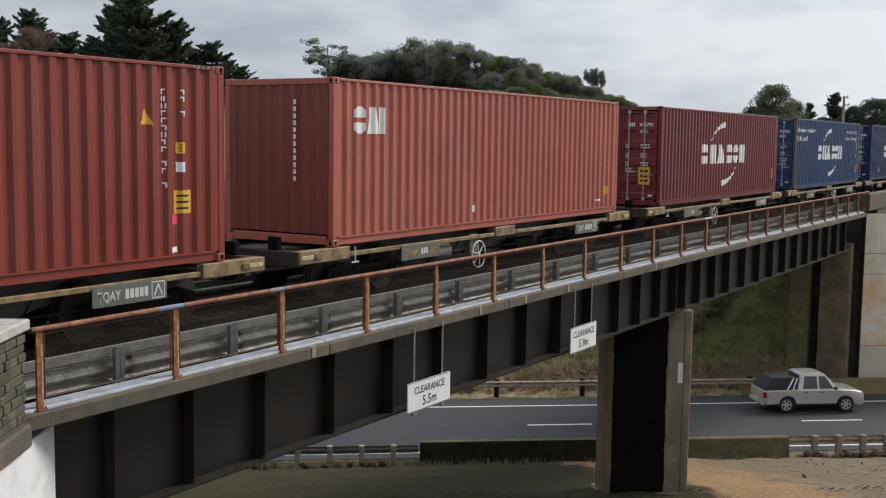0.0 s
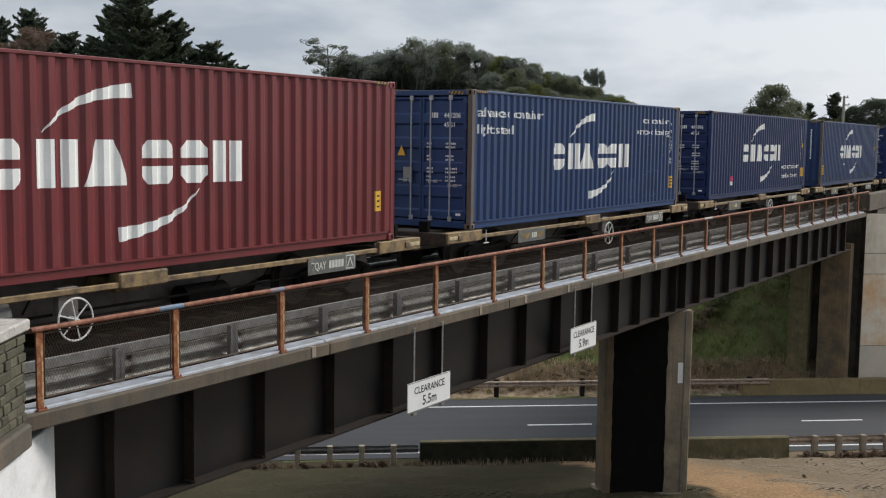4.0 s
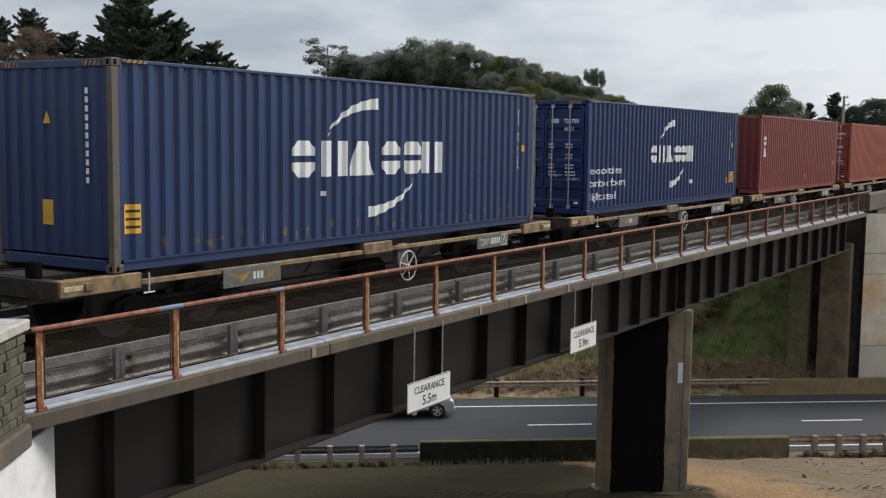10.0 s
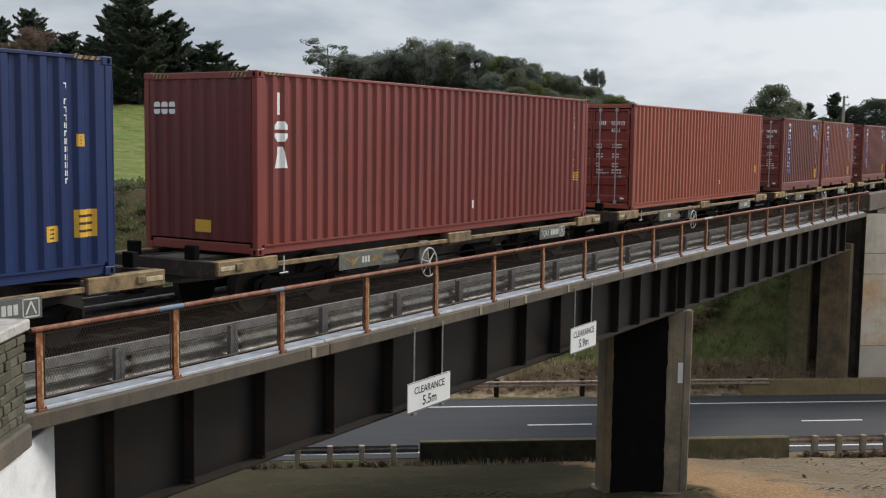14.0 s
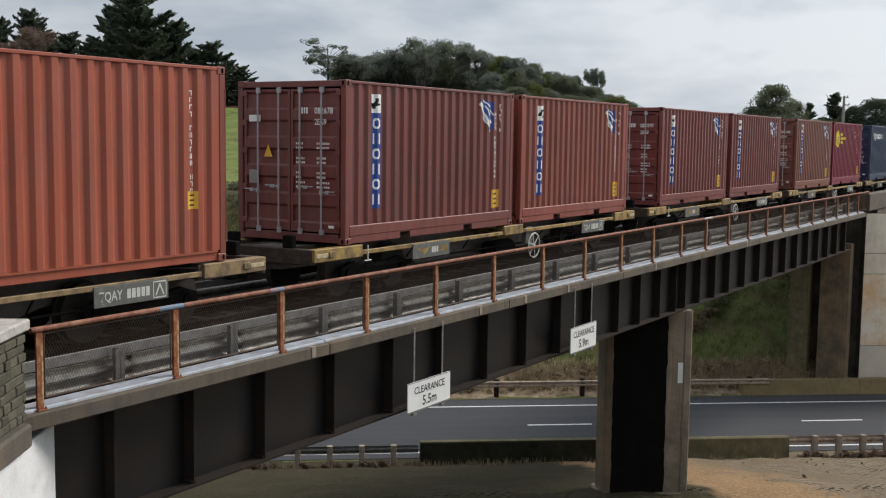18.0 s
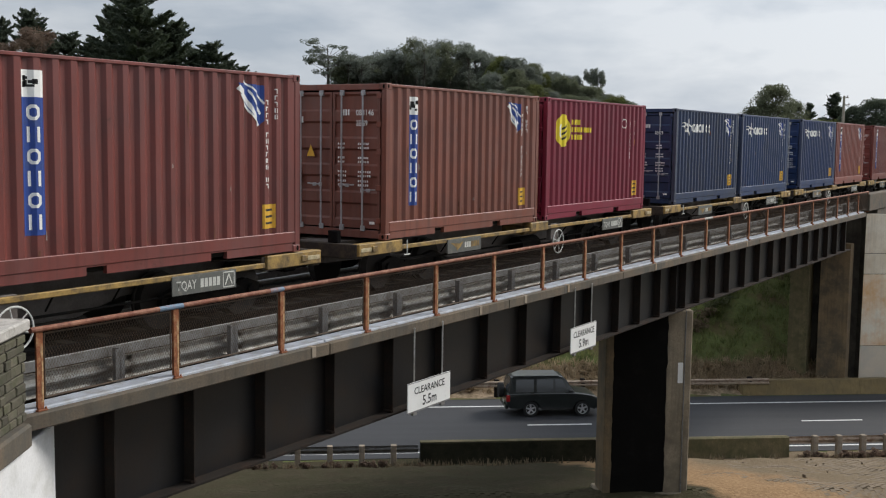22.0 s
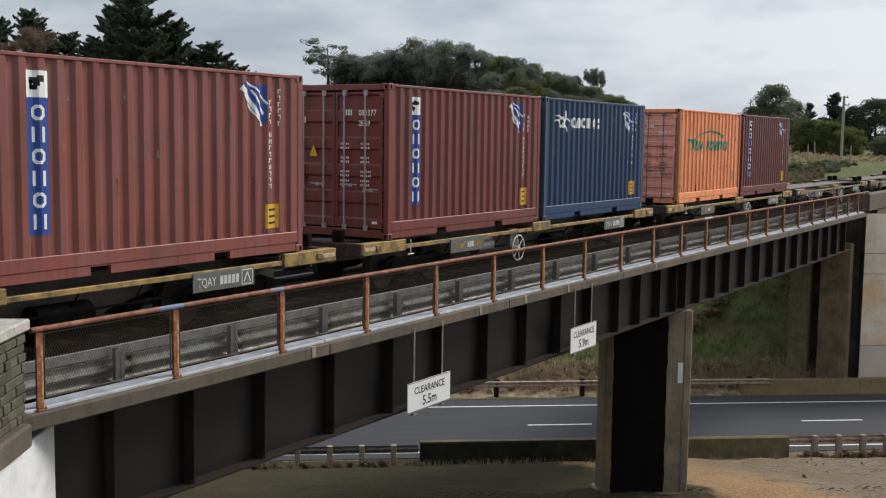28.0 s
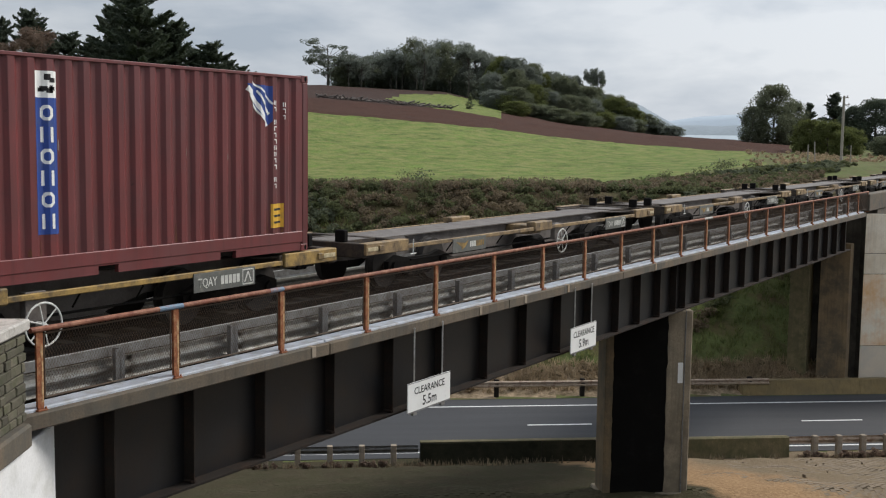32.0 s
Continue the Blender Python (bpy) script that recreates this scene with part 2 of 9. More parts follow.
M_STRAW = mat("dry_straw_litter", (0.33, 0.25, 0.17), 0.95, spec=0.1, var=0.45, scale=1.5, fine=14, second=(0.11, 0.085, 0.05), amount=0.48, bump=0.8)
M_ABUT = mat("rust_stained_concrete", (0.21, 0.145, 0.078), 0.9, var=0.35, scale=0.6, fine=25, second=(0.095, 0.078, 0.052), amount=0.5, streaks=0.5)
M_GALV_DULL = mat("dull_galvanised_steel", (0.19, 0.19, 0.185), 0.6, 0.3, var=0.2, scale=4, fine=60, second=(0.12, 0.11, 0.1), amount=0.45)
M_STONE = mat("grey_stone_block", (0.088, 0.078, 0.055), 0.9, var=0.3, scale=5, fine=45, second=(0.06, 0.062, 0.032), amount=0.45, per_piece=0.3)
M_CAP = mat("worn_cap_stone", (0.42, 0.40, 0.37), 0.9, var=0.25, scale=5, fine=50, second=(0.22, 0.21, 0.18), amount=0.4)
M_ASPHALT = mat("worn_asphalt", (0.04, 0.0415, 0.0465), 0.8, var=0.3, scale=0.9, fine=60, second=(0.028, 0.029, 0.033), amount=0.5, spread=0.2, bump=0.2, stretch=(1.0, 0.05, 1.0))
M_LINE = mat("white_road_paint", (0.7, 0.7, 0.68), 0.8, var=0.12, scale=3, fine=60, second=(0.4, 0.4, 0.4), amount=0.35)
M_FIELD = mat("green_pasture", (0.1, 0.145, 0.034), 0.95, var=0.6, scale=0.3, fine=2.2, spec=0.1, second=(0.19, 0.195, 0.07), amount=0.48, spread=0.12, bump=0.6)
M_VERGE = mat("rough_grass", (0.1, 0.118, 0.042), 0.95, var=0.4, scale=0.4, fine=6, spec=0.1, second=(0.11, 0.075, 0.042), amount=0.42, bump=0.5)
M_PLOUGH = mat("ploughed_brown_soil", (0.044, 0.019, 0.0125), 0.95, spec=0.1, var=0.4, scale=0.3, fine=2, second=(0.062, 0.028, 0.018), amount=0.5, spread=0.2, bump=0.4)
M_PLOUGH_UP = mat("dark_ploughed_soil", (0.042, 0.025, 0.02), 0.95, spec=0.1, var=0.3, scale=0.05, fine=2, second=(0.05, 0.03, 0.024), amount=0.5, bump=0.4)
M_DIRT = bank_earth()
M_SCRUBSOIL = mat("scrubby_brown_ground", (0.075, 0.066, 0.032), 0.95, spec=0.1, var=0.45, scale=0.4, fine=5, second=(0.09, 0.058, 0.036), amount=0.45, bump=0.6)
M_BALLAST = mat("dark_ballast", (0.042, 0.031, 0.022), 0.95, spec=0.1, var=0.55, scale=3, fine=22, second=(0.02, 0.016, 0.012), amount=0.5, bump=0.8)
M_SIGN = mat("white_sign_sheet", (0.78, 0.78, 0.76), 0.5, var=0.05, scale=3, second=(0.6, 0.6, 0.57), amount=0.3, bump=0)
M_INK = mat("black_sign_ink", (0.02, 0.02, 0.02), 0.6, var=0.1, bump=0)


# ---------------------------------------------------------------- mesh helpers
def box(bm, x0, x1, y0, y1, z0, z1, b=0.0, m=None):
    r = bmesh.ops.create_cube(bm, size=1.0, matrix=Matrix.LocRotScale(((x0 + x1) / 2, (y0 + y1) / 2, (z0 + z1) / 2), None, (abs(x1 - x0), abs(y1 - y0), abs(z1 - z0))))
    vs = r["verts"]
    if b:
        e = list({e for v in vs for e in v.link_edges})
        res = bmesh.ops.bevel(bm, geom=e, offset=b, segments=1, affect="EDGES", profile=0.5)
        vs = list({v for v in res["verts"]} | {v for v in vs if v.is_valid})
    if m is not None:
        bmesh.ops.transform(bm, matrix=m, verts=vs)
    return bm


def rod(bm, a, b, r, n=8, r2=None):
    a, b = Vector(a), Vector(b)
    d = b - a
    m = Matrix.Translation((a + b) / 2) @ d.to_track_quat("Z", "Y").to_matrix().to_4x4()
    bmesh.ops.create_cone(bm, cap_ends=True, segments=n, radius1=r, radius2=r if r2 is None else r2, depth=d.length, matrix=m)
    return bm


def prism(bm, pts, a, b, axis="y"):
    """Extrude a closed outline (two coordinates each) from a to b along an axis."""
    put = {"x": lambda p, q: (q, p[0], p[1]), "y": lambda p, q: (p[0], q, p[1]), "z": lambda p, q: (p[0], p[1], q)}[axis]
    v0, v1 = [bm.verts.new(put(p, a)) for p in pts], [bm.verts.new(put(p, b)) for p in pts]
    k = len(pts)
    fs = [bm.faces.new(v0), bm.faces.new(v1[::-1])]
    for i in range(k):
        fs.append(bm.faces.new((v0[i], v1[i], v1[(i + 1) % k], v0[(i + 1) % k])))
    bmesh.ops.recalc_face_normals(bm, faces=fs)
    return bm


def torus(bm, c, R, r, n=24, k=6, axis="y"):
    """A ring about an axis."""
    rings = []
    for i in range(n):
        a = 2 * math.pi * i / n
        ring = []
        for j in range(k):
            q = 2 * math.pi * j / k
            rad, off = R + r * math.cos(q), r * math.sin(q)
            p = {"y": (rad * math.cos(a), off, rad * math.sin(a)), "x": (off, rad * math.cos(a), rad * math.sin(a)), "z": (rad * math.cos(a), rad * math.sin(a), off)}[axis]
            ring.append(bm.verts.new(Vector(c) + Vector(p)))
        rings.append(ring)
    for i in range(n):
        for j in range(k):
            bm.faces.new((rings[i][j], rings[(i + 1) % n][j], rings[(i + 1) % n][(j + 1) % k], rings[i][(j + 1) % k]))
    return bm


def mesh_of(name, bm, smooth=False):
    me = bpy.data.meshes.new(name)
    bmesh.ops.recalc_face_normals(bm, faces=bm.faces)
    bm.to_mesh(me)
    bm.free()
    me.materials.append(None)
    if smooth:
        me.polygons.foreach_set("use_smooth", [True] * len(me.polygons))
    return me


def put(name, me, material, parent=None, label="", at=None):
    """An object on a mesh (shared or not) with its own material."""
    ob = new(name, me)
    ob.material_slots[0].link = "OBJECT"
    ob.material_slots[0].material = material
    if parent is not None:
        ob.parent = parent
    if at is not None:
        ob.matrix_basis = at
    if label:
        ob["label"] = label
    return ob


def part(name, bm, material, parent=None, label="", at=None, smooth=False):
    return put(name, mesh_of(name, bm, smooth), material, parent, label, at)


def empty(name, m=None):
    ob = new(name)
    ob.empty_display_size = 0.3
    if m is not None:
        ob.matrix_basis = m
    return ob


def new_bm():
    return bmesh.new()




def letters(text, height, bold=0.0):
    """A flat bmesh of letters in the x-z plane, facing -y, starting at the origin; height is that of a capital."""
    cu = bpy.data.curves.new("writing", "FONT")
    cu.body, cu.size, cu.resolution_u = text, height / 0.7, 2
    cu.offset = bold * height
    ob = new("writing", cu)
    me = bpy.data.meshes.new_from_object(ob.evaluated_get(bpy.context.evaluated_depsgraph_get()))
    bpy.data.objects.remove(ob)
    bpy.data.curves.remove(cu)
    bm = new_bm()
    bm.from_mesh(me)
    bpy.data.meshes.remove(me)
    bmesh.ops.transform(bm, matrix=Matrix.Rotation(radians(90), 4, "X"), verts=bm.verts)
    return bm


def width_of(bm):
    xs = [v.co.x for v in bm.verts]
    return max(xs) - min(xs)


# ---------------------------------------------------------------- the plan
# X runs along the railway away from the camera, Y across it, Z up; the low carriageway lies at z = 0.
UX, UY = 0.787, 0.617            # across the highway; along it: (-UY, UX)
D_NEAR = 11.44                   # near sides of the containers
TRACK_Y = D_NEAR + 1.22          # centre of the track
DECK_Z = 9.843                   # tops of the wagons
RAIL_Z = 8.86
FENCE_Y, EDGE_Y, WEB_Y = 10.5, 10.4, 10.89
KERB_Z, EDGE_BOTTOM = 8.52, 8.33
GIRDER_BOTTOM = 6.92
X_LEFT, X_RIGHT = 8.0, 54.5      # ends of the bridge


def hw(u, v, z=0.0):
    """A place by its distance across (u) and along (v) the highway."""
    return Vector((UX * u - UY * v, UY * u + UX * v, z))


def smooth(a, b, x):
    t = min(1.0, max(0.0, (x - a) / (b - a)))
    return t * t * (3 - 2 * t)


def lerp_table(x, xs, ys):
    return float(np.interp(x, xs, ys))


FOCAL = 784 / math.tan(radians(43.66 / 2))
# distant ground: elevations (thousandths of the distance) over the camera's level, by bearing, at growing distances
BEARING = [-60, -40, -21.8, -8, 0, 6.3, 10.6, 14.8, 18.8, 21.8, 35, 60]
FAR_D = [80, 170, 210, 330, 520, 900, 3000]
FAR_E = [
    [-52, -52, -54, -53, -50, -45, -38, -27, -19, -17, -17, -17],
    [31, 31, 29, 25, 15, 3, -3, -7, -10, -11, -11, -11],
    [36, 36, 36, 37, 27, 11, 5, 1, -4, -5, -6, -6],
    [44, 45, 46, 47, 42, 17, 6, 2, 0, -1, -2, -2],
    [40, 40, 40, 40, 34, 12, 2, 0, -3, -3, -4, -4],
    [26, 26, 26, 26, 20, 8, 0, -2, -2, -2, -2, -2],
    [8, 8, 8, 8, 6, 3, 1, 1, 1, 1, 1, 1],
]


def far_height(x, y):
    dx, dy = x - EYE.x, y - EYE.y
    depth = dx * math.cos(YAW) + dy * math.sin(YAW)
    side = dx * math.sin(YAW) - dy * math.cos(YAW)
    d = math.hypot(dx, dy)
    bearing = math.degrees(math.atan2(side, depth))
    col = [lerp_table(bearing, BEARING, row) for row in FAR_E]
    return EYE.z + d * lerp_table(d, FAR_D, col) / 1000


def ground_height(x, y):
    u, v = UX * x + UY * y, -UY * x + UX * y
    near = lerp_table(u, [-5, 1.0, 8, 16, 26, 30.7, 37.5, 38.6, 49.2, 50.5, 64], [10.0, 10.0, 4.0, 0.9, 0.9, 1.5, 0.35, -0.02, -0.02, 0.5, 8.6])
    if u > 49.2:
        bank = near
        near = -0.02 + (bank + 0.02) * smooth(10.9, 11.4, y) if x < 75 else bank
    if u < 60 and x < 7.2:
        near = max(near, 8.1 - max(0.0, abs(y - 13.4) - 3.0) * 0.8) if y > 10.6 else near
    f = smooth(60, 82, u)
    z = near * (1 - f) + far_height(x, y) * f if f > 0 else near
    return z


# ---------------------------------------------------------------- ground
def build_ground():
    bearings = list(np.arange(-30, 30.01, 0.35)) + list(np.arange(31.5, 90, 1.5)) + list(np.arange(90, 270, 5.0)) + list(np.arange(270, 329.6, 1.5))
    radii = list(np.arange(0.6, 18, 1.5)) + list(np.arange(18, 84, 0.55)) + list(np.arange(84, 168, 4.2)) + list(np.arange(168, 208, 4.0)) + list(np.arange(208, 336, 6.4)) + list(np.geomspace(336, 4200, 36))
    nb, nr = len(bearings), len(radii)
    verts, faces, idx = [(0, 0, ground_height(0, 0))], [], []
    rnd = random.Random(4)
    for r in radii:
        for a in bearings:
            t = YAW - radians(a)
            x, y = r * math.cos(t), r * math.sin(t)
            z = ground_height(x, y)
            u = UX * x + UY * y
            if 28 < u < 38 or u > 50.6:
                z += noise.noise((x * 0.9, y * 0.9, 0)) * 0.10 + noise.noise((x * 0.2, y * 0.2, 3)) * (0.12 if u < 80 else 0.22)
            verts.append((x, y, z))
    for i in range(nr - 1):
        for j in range(nb):
            k = (j + 1) % nb
            a, b, c, d = 1 + i * nb + j, 1 + i * nb + k, 1 + (i + 1) * nb + k, 1 + (i + 1) * nb + j
            faces.append((a, b, c, d))
            x, y = (verts[a][0] + verts[c][0]) / 2, (verts[a][1] + verts[c][1]) / 2
            u, v = UX * x + UY * y, -UY * x + UX * y
            ahead = x * math.cos(YAW) + y * math.sin(YAW)
            bearing = math.degrees(math.atan2(x * math.sin(YAW) - y * math.cos(YAW), ahead))
            depth = math.hypot(x, y) if ahead > 0 else -1.0
            wob = noise.noise((x * 0.05, y * 0.05, 9)) * 4
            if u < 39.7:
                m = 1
            elif 49.0 < u < 51.5 + wob * 0.25:
                m = 2
            elif u < 57 or depth < 0:
                m = 0
            elif u < 66 or depth < 78 + wob * 2:
                m = 6
            elif depth < 168:
                m = 3 if bearing < 15.6 + wob * 0.2 - 2.5 * (depth < 100) else 0
            elif depth < 208:
                m = 4 if bearing < 17.3 + wob * 0.2 else 0
            elif depth < 335 and bearing > 2.9 + wob * 0.05:
                m = 4 if bearing < 17.3 + wob * 0.2 else 0
            elif depth < 335:
                m = 5 if bearing < -0.6 + (depth - 208) * 0.02 - 3.2 * smooth(208, 250, depth) * (1 - smooth(290, 335, depth)) else 3
            else:
                m = 3 if depth < 700 else 0
            idx.append(m)
    for j in range(nb):
        faces.append((0, 1 + (j + 1) % nb, 1 + j))
        idx.append(1)
    me = bpy.data.meshes.new("ground")
    me.from_pydata(verts, [], faces)
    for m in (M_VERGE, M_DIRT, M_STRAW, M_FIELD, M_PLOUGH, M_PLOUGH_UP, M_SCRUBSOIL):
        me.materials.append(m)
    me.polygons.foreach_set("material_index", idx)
    me.polygons.foreach_set("use_smooth", [True] * len(faces))
    ob = new("ground", me)
    tagged(ob, "rolling farmland of green pasture, ploughed soil and dirt banks", "ground", kind="structure")


build_ground()


def strip(name, u0, u1, v0, v1, z0, z1, material, label, cat, kind="structure"):
    """A sheet along the highway with thickness."""
    bm = new_bm()
    box(bm, u0, u1, v0, v1, z0, z1)
    ob = part(name, bm, material, at=Matrix.Rotation(math.atan2(UY, UX), 4, "Z"))
    return tagged(ob, label, cat, kind=kind)


# ---------------------------------------------------------------- highway
strip("road", 39.6, 48.6, -320, 320, -0.4, 0.0, M_ASPHALT, "grey asphalt carriageway with white lane lines", "road")
for u, w in ((47.27, 0.13), (40.3, 0.14)):
    strip("edge_line", u - w / 2, u + w / 2, -320, 320, -0.1, 0.004, M_LINE, "solid white edge line painted on the asphalt", "road marking")
V_DASH = -20.3
for i in range(-20, 26):
    v = V_DASH + i * 11.8
    tagged(strip("lane_dash", 43.94, 44.08, v - 2.7, v, -0.1, 0.004, M_LINE, "white lane dash painted on the asphalt", "road marking"), group="lane dashes")

HWY = Matrix.Rotation(math.atan2(UY, UX), 4, "Z")


def barrier(name, pts, v0, v1, material, label, seg=6.0):
    top = empty(name, HWY)
    n = max(1, round((v1 - v0) / seg))
    for i in range(n):
        bm = new_bm()
        prism(bm, pts, v0 + (v1 - v0) * i / n + 0.008, v0 + (v1 - v0) * (i + 1) / n - 0.008, "y")
        part("concrete_block", bm, material, top)
    return tagged(top, label, "barrier")


NEAR_WALL = [(38.85, -0.1), (39.35, -0.1), (39.27, 0.72), (39.0, 0.76), (38.9, 0.72)]
barrier("concrete_barrier", NEAR_WALL, -17.5, -12.5, M_MOSSY, "low mossy concrete barrier along the highway", 5.0)
# this length carries the bridge's shade in its colour, besides algae
low = barrier("concrete_barrier", NEAR_WALL, -12.5, -3.6, M_ALGAE_SHADE, "low concrete barrier along the highway, black with algae and painted bridge shade", 4.5)
# paler strip stands in for light on the top edge
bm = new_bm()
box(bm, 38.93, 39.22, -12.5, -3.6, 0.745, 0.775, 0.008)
part("lit_edge_strip", bm, M_MOSSY, low, "paler worn strip for the lit top edge")
FAR_WALL = [(48.75, -0.1), (48.85, 0.1), (49.05, 0.62), (49.35, 0.64), (49.4, -0.1)]
barrier("concrete_barrier", FAR_WALL, -60, -19.6, M_OCHRE, "mossy concrete barrier at the foot of the bank")


M_RAILPOST = mat("weathered_timber_post", (0.30, 0.245, 0.185), 0.9, var=0.3, scale=5, streaks=0.4)
M_RAILRUST = mat("rust_brown_rail", (0.42, 0.33, 0.25), 0.7, var=0.25, scale=3, second=(0.2, 0.11, 0.07), amount=0.4)


def w_profile(w=0.31, d=0.083, t=0.004):
    """Outline of a W-beam in (depth, height)."""
    z = [-0.5, -0.36, -0.22, -0.1, 0.0, 0.1, 0.22, 0.36, 0.5]
    y = [0.25, 0.9, 0.9, 0.1, 0.0, 0.1, 0.9, 0.9, 0.25]
    front = [(q * d, p * w) for p, q in zip(z, y)]
    back = [(q * d + t, p * w) for p, q in zip(z, y)]
    return front + back[::-1]


def guard_rail(name, u, v0, v1, step, z, facing, m_beam, m_post, label):
    top = empty(name, HWY @ pose(u, 0, 0))
    n = round((v1 - v0) / (step * 2))
    for i in range(n):
        bm = new_bm()
        prism(bm, [(a * facing, b + z) for a, b in w_profile(0.28)], v0 - (0.5 if i == 0 else 0) + (v1 - v0) * i / n, v0 + (v1 - v0) * (i + 1) / n + 0.1, "y")
        part("beam", bm, m_beam, top)
    bm = new_bm()
    box(bm, -0.11, 0.11, -0.1, 0.1, -0.6, z + 0.2, 0.012)
    me = mesh_of("post", bm)
    for i in range(int((v1 - v0) / step)):
        put("post", me, m_post, top, at=pose(-0.1 * facing, v0 + 0.4 + i * step, 0))
    return tagged(top, label, "guard rail")


guard_rail("guard_rail", 38.95, -48.32, -17.55, 0.95, 0.6, 1, M_RAILRUST, M_RAILPOST, "weathered steel guard rail on short posts beside the highway")
guard_rail("guard_rail", 38.85, -3.02, 30, 1.14, 0.55, 1, M_GALV_DULL, M_RAILPOST, "weathered steel guard rail on short posts beside the highway")
guard_rail("guard_rail", 49.0, -20.4, 30, 4.0, 0.6, -1, M_RAILRUST, M_GIRDER_RUST, "rusty steel guard rail below the grassy bank")


# ---------------------------------------------------------------- bridge
FINS = [8.2, 9.46, 10.86, 12.33] + [14.02 + 1.672 * k for k in range(8)] + [27.15, 28.6, 29.85, 30.64, 31.9, 33.3, 34.73] + [36.42 + 1.692 * k for k in range(10)]


def build_bridge():
    top = empty("railway_bridge", pose(0, 0, 0))
    # deck slab with its edge beam
    bm = new_bm()
    box(bm, X_LEFT, X_RIGHT, EDGE_Y + 0.3, 15.0, EDGE_BOTTOM, KERB_Z - 0.14)
    part("deck_slab", bm, M_CONC_DARK, top)
    n = 8
    for i in range(n):
        bm = new_bm()
        x0, x1 = X_LEFT - 0.35 + (X_RIGHT + 0.35 - X_LEFT) * i / n, X_LEFT - 0.35 + (X_RIGHT + 0.35 - X_LEFT) * (i + 1) / n
        box(bm, x0 + 0.004, x1 - 0.004, EDGE_Y, EDGE_Y + 0.3, EDGE_BOTTOM, KERB_Z, 0.015)
        part("edge_beam", bm, M_CONCRETE, top, "stained concrete edge beam")
        # skylight on the kerb top is put into this strip's colour
        bm = new_bm()
        box(bm, x0 + 0.01, x1 - 0.01, EDGE_Y + 0.1, EDGE_Y + 0.4, KERB_Z - 0.16, KERB_Z + 0.035, 0.012)
        part("kerb_strip", bm, M_KERBTOP, top, "pale kerb strip coloured as lit by the sky")
    for x in (13.1, 18.2, 20.05, 22.1, 27.4, 35.5):
        bm = new_bm()
        box(bm, x - 0.05, x + 0.05, EDGE_Y - 0.012, EDGE_Y + 0.1, EDGE_BOTTOM + 0.03, KERB_Z + 0.006, 0.003)
        part("joint_patch", bm, M_CONC_PALE, top, "pale mortar patch over a joint")
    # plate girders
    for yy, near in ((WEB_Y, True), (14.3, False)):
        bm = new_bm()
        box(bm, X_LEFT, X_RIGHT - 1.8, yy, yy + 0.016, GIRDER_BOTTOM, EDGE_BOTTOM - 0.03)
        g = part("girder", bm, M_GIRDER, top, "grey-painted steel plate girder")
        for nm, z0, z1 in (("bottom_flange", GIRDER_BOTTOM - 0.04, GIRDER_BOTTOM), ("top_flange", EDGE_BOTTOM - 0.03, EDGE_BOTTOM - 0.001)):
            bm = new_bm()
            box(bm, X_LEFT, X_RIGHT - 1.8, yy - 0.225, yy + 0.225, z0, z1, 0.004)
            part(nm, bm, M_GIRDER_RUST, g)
        bm = new_bm()
        box(bm, -0.009, 0.009, -0.19, -0.002, GIRDER_BOTTOM + 0.002, EDGE_BOTTOM - 0.032)
        me = mesh_of("stiffener", bm)
        bm = new_bm()
        box(bm, -0.045, 0.045, -0.18, -0.004, GIRDER_BOTTOM + 0.001, GIRDER_BOTTOM + 0.045, 0.01)
        mf = mesh_of("gusset", bm)
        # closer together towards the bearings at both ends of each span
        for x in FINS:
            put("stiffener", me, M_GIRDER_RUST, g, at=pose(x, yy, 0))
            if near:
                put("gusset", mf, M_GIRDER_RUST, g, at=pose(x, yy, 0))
    tagged(top, "long steel plate-girder railway bridge with a concrete deck", "bridge", kind="structure")
    return top


build_bridge()


M_EDGE_LIGHT = mat("cream_edge_highlight", (0.5, 0.33, 0.17), 0.75, var=0.35, scale=9, fine=70, second=(0.27, 0.1, 0.04), amount=0.46, streaks=0.4)


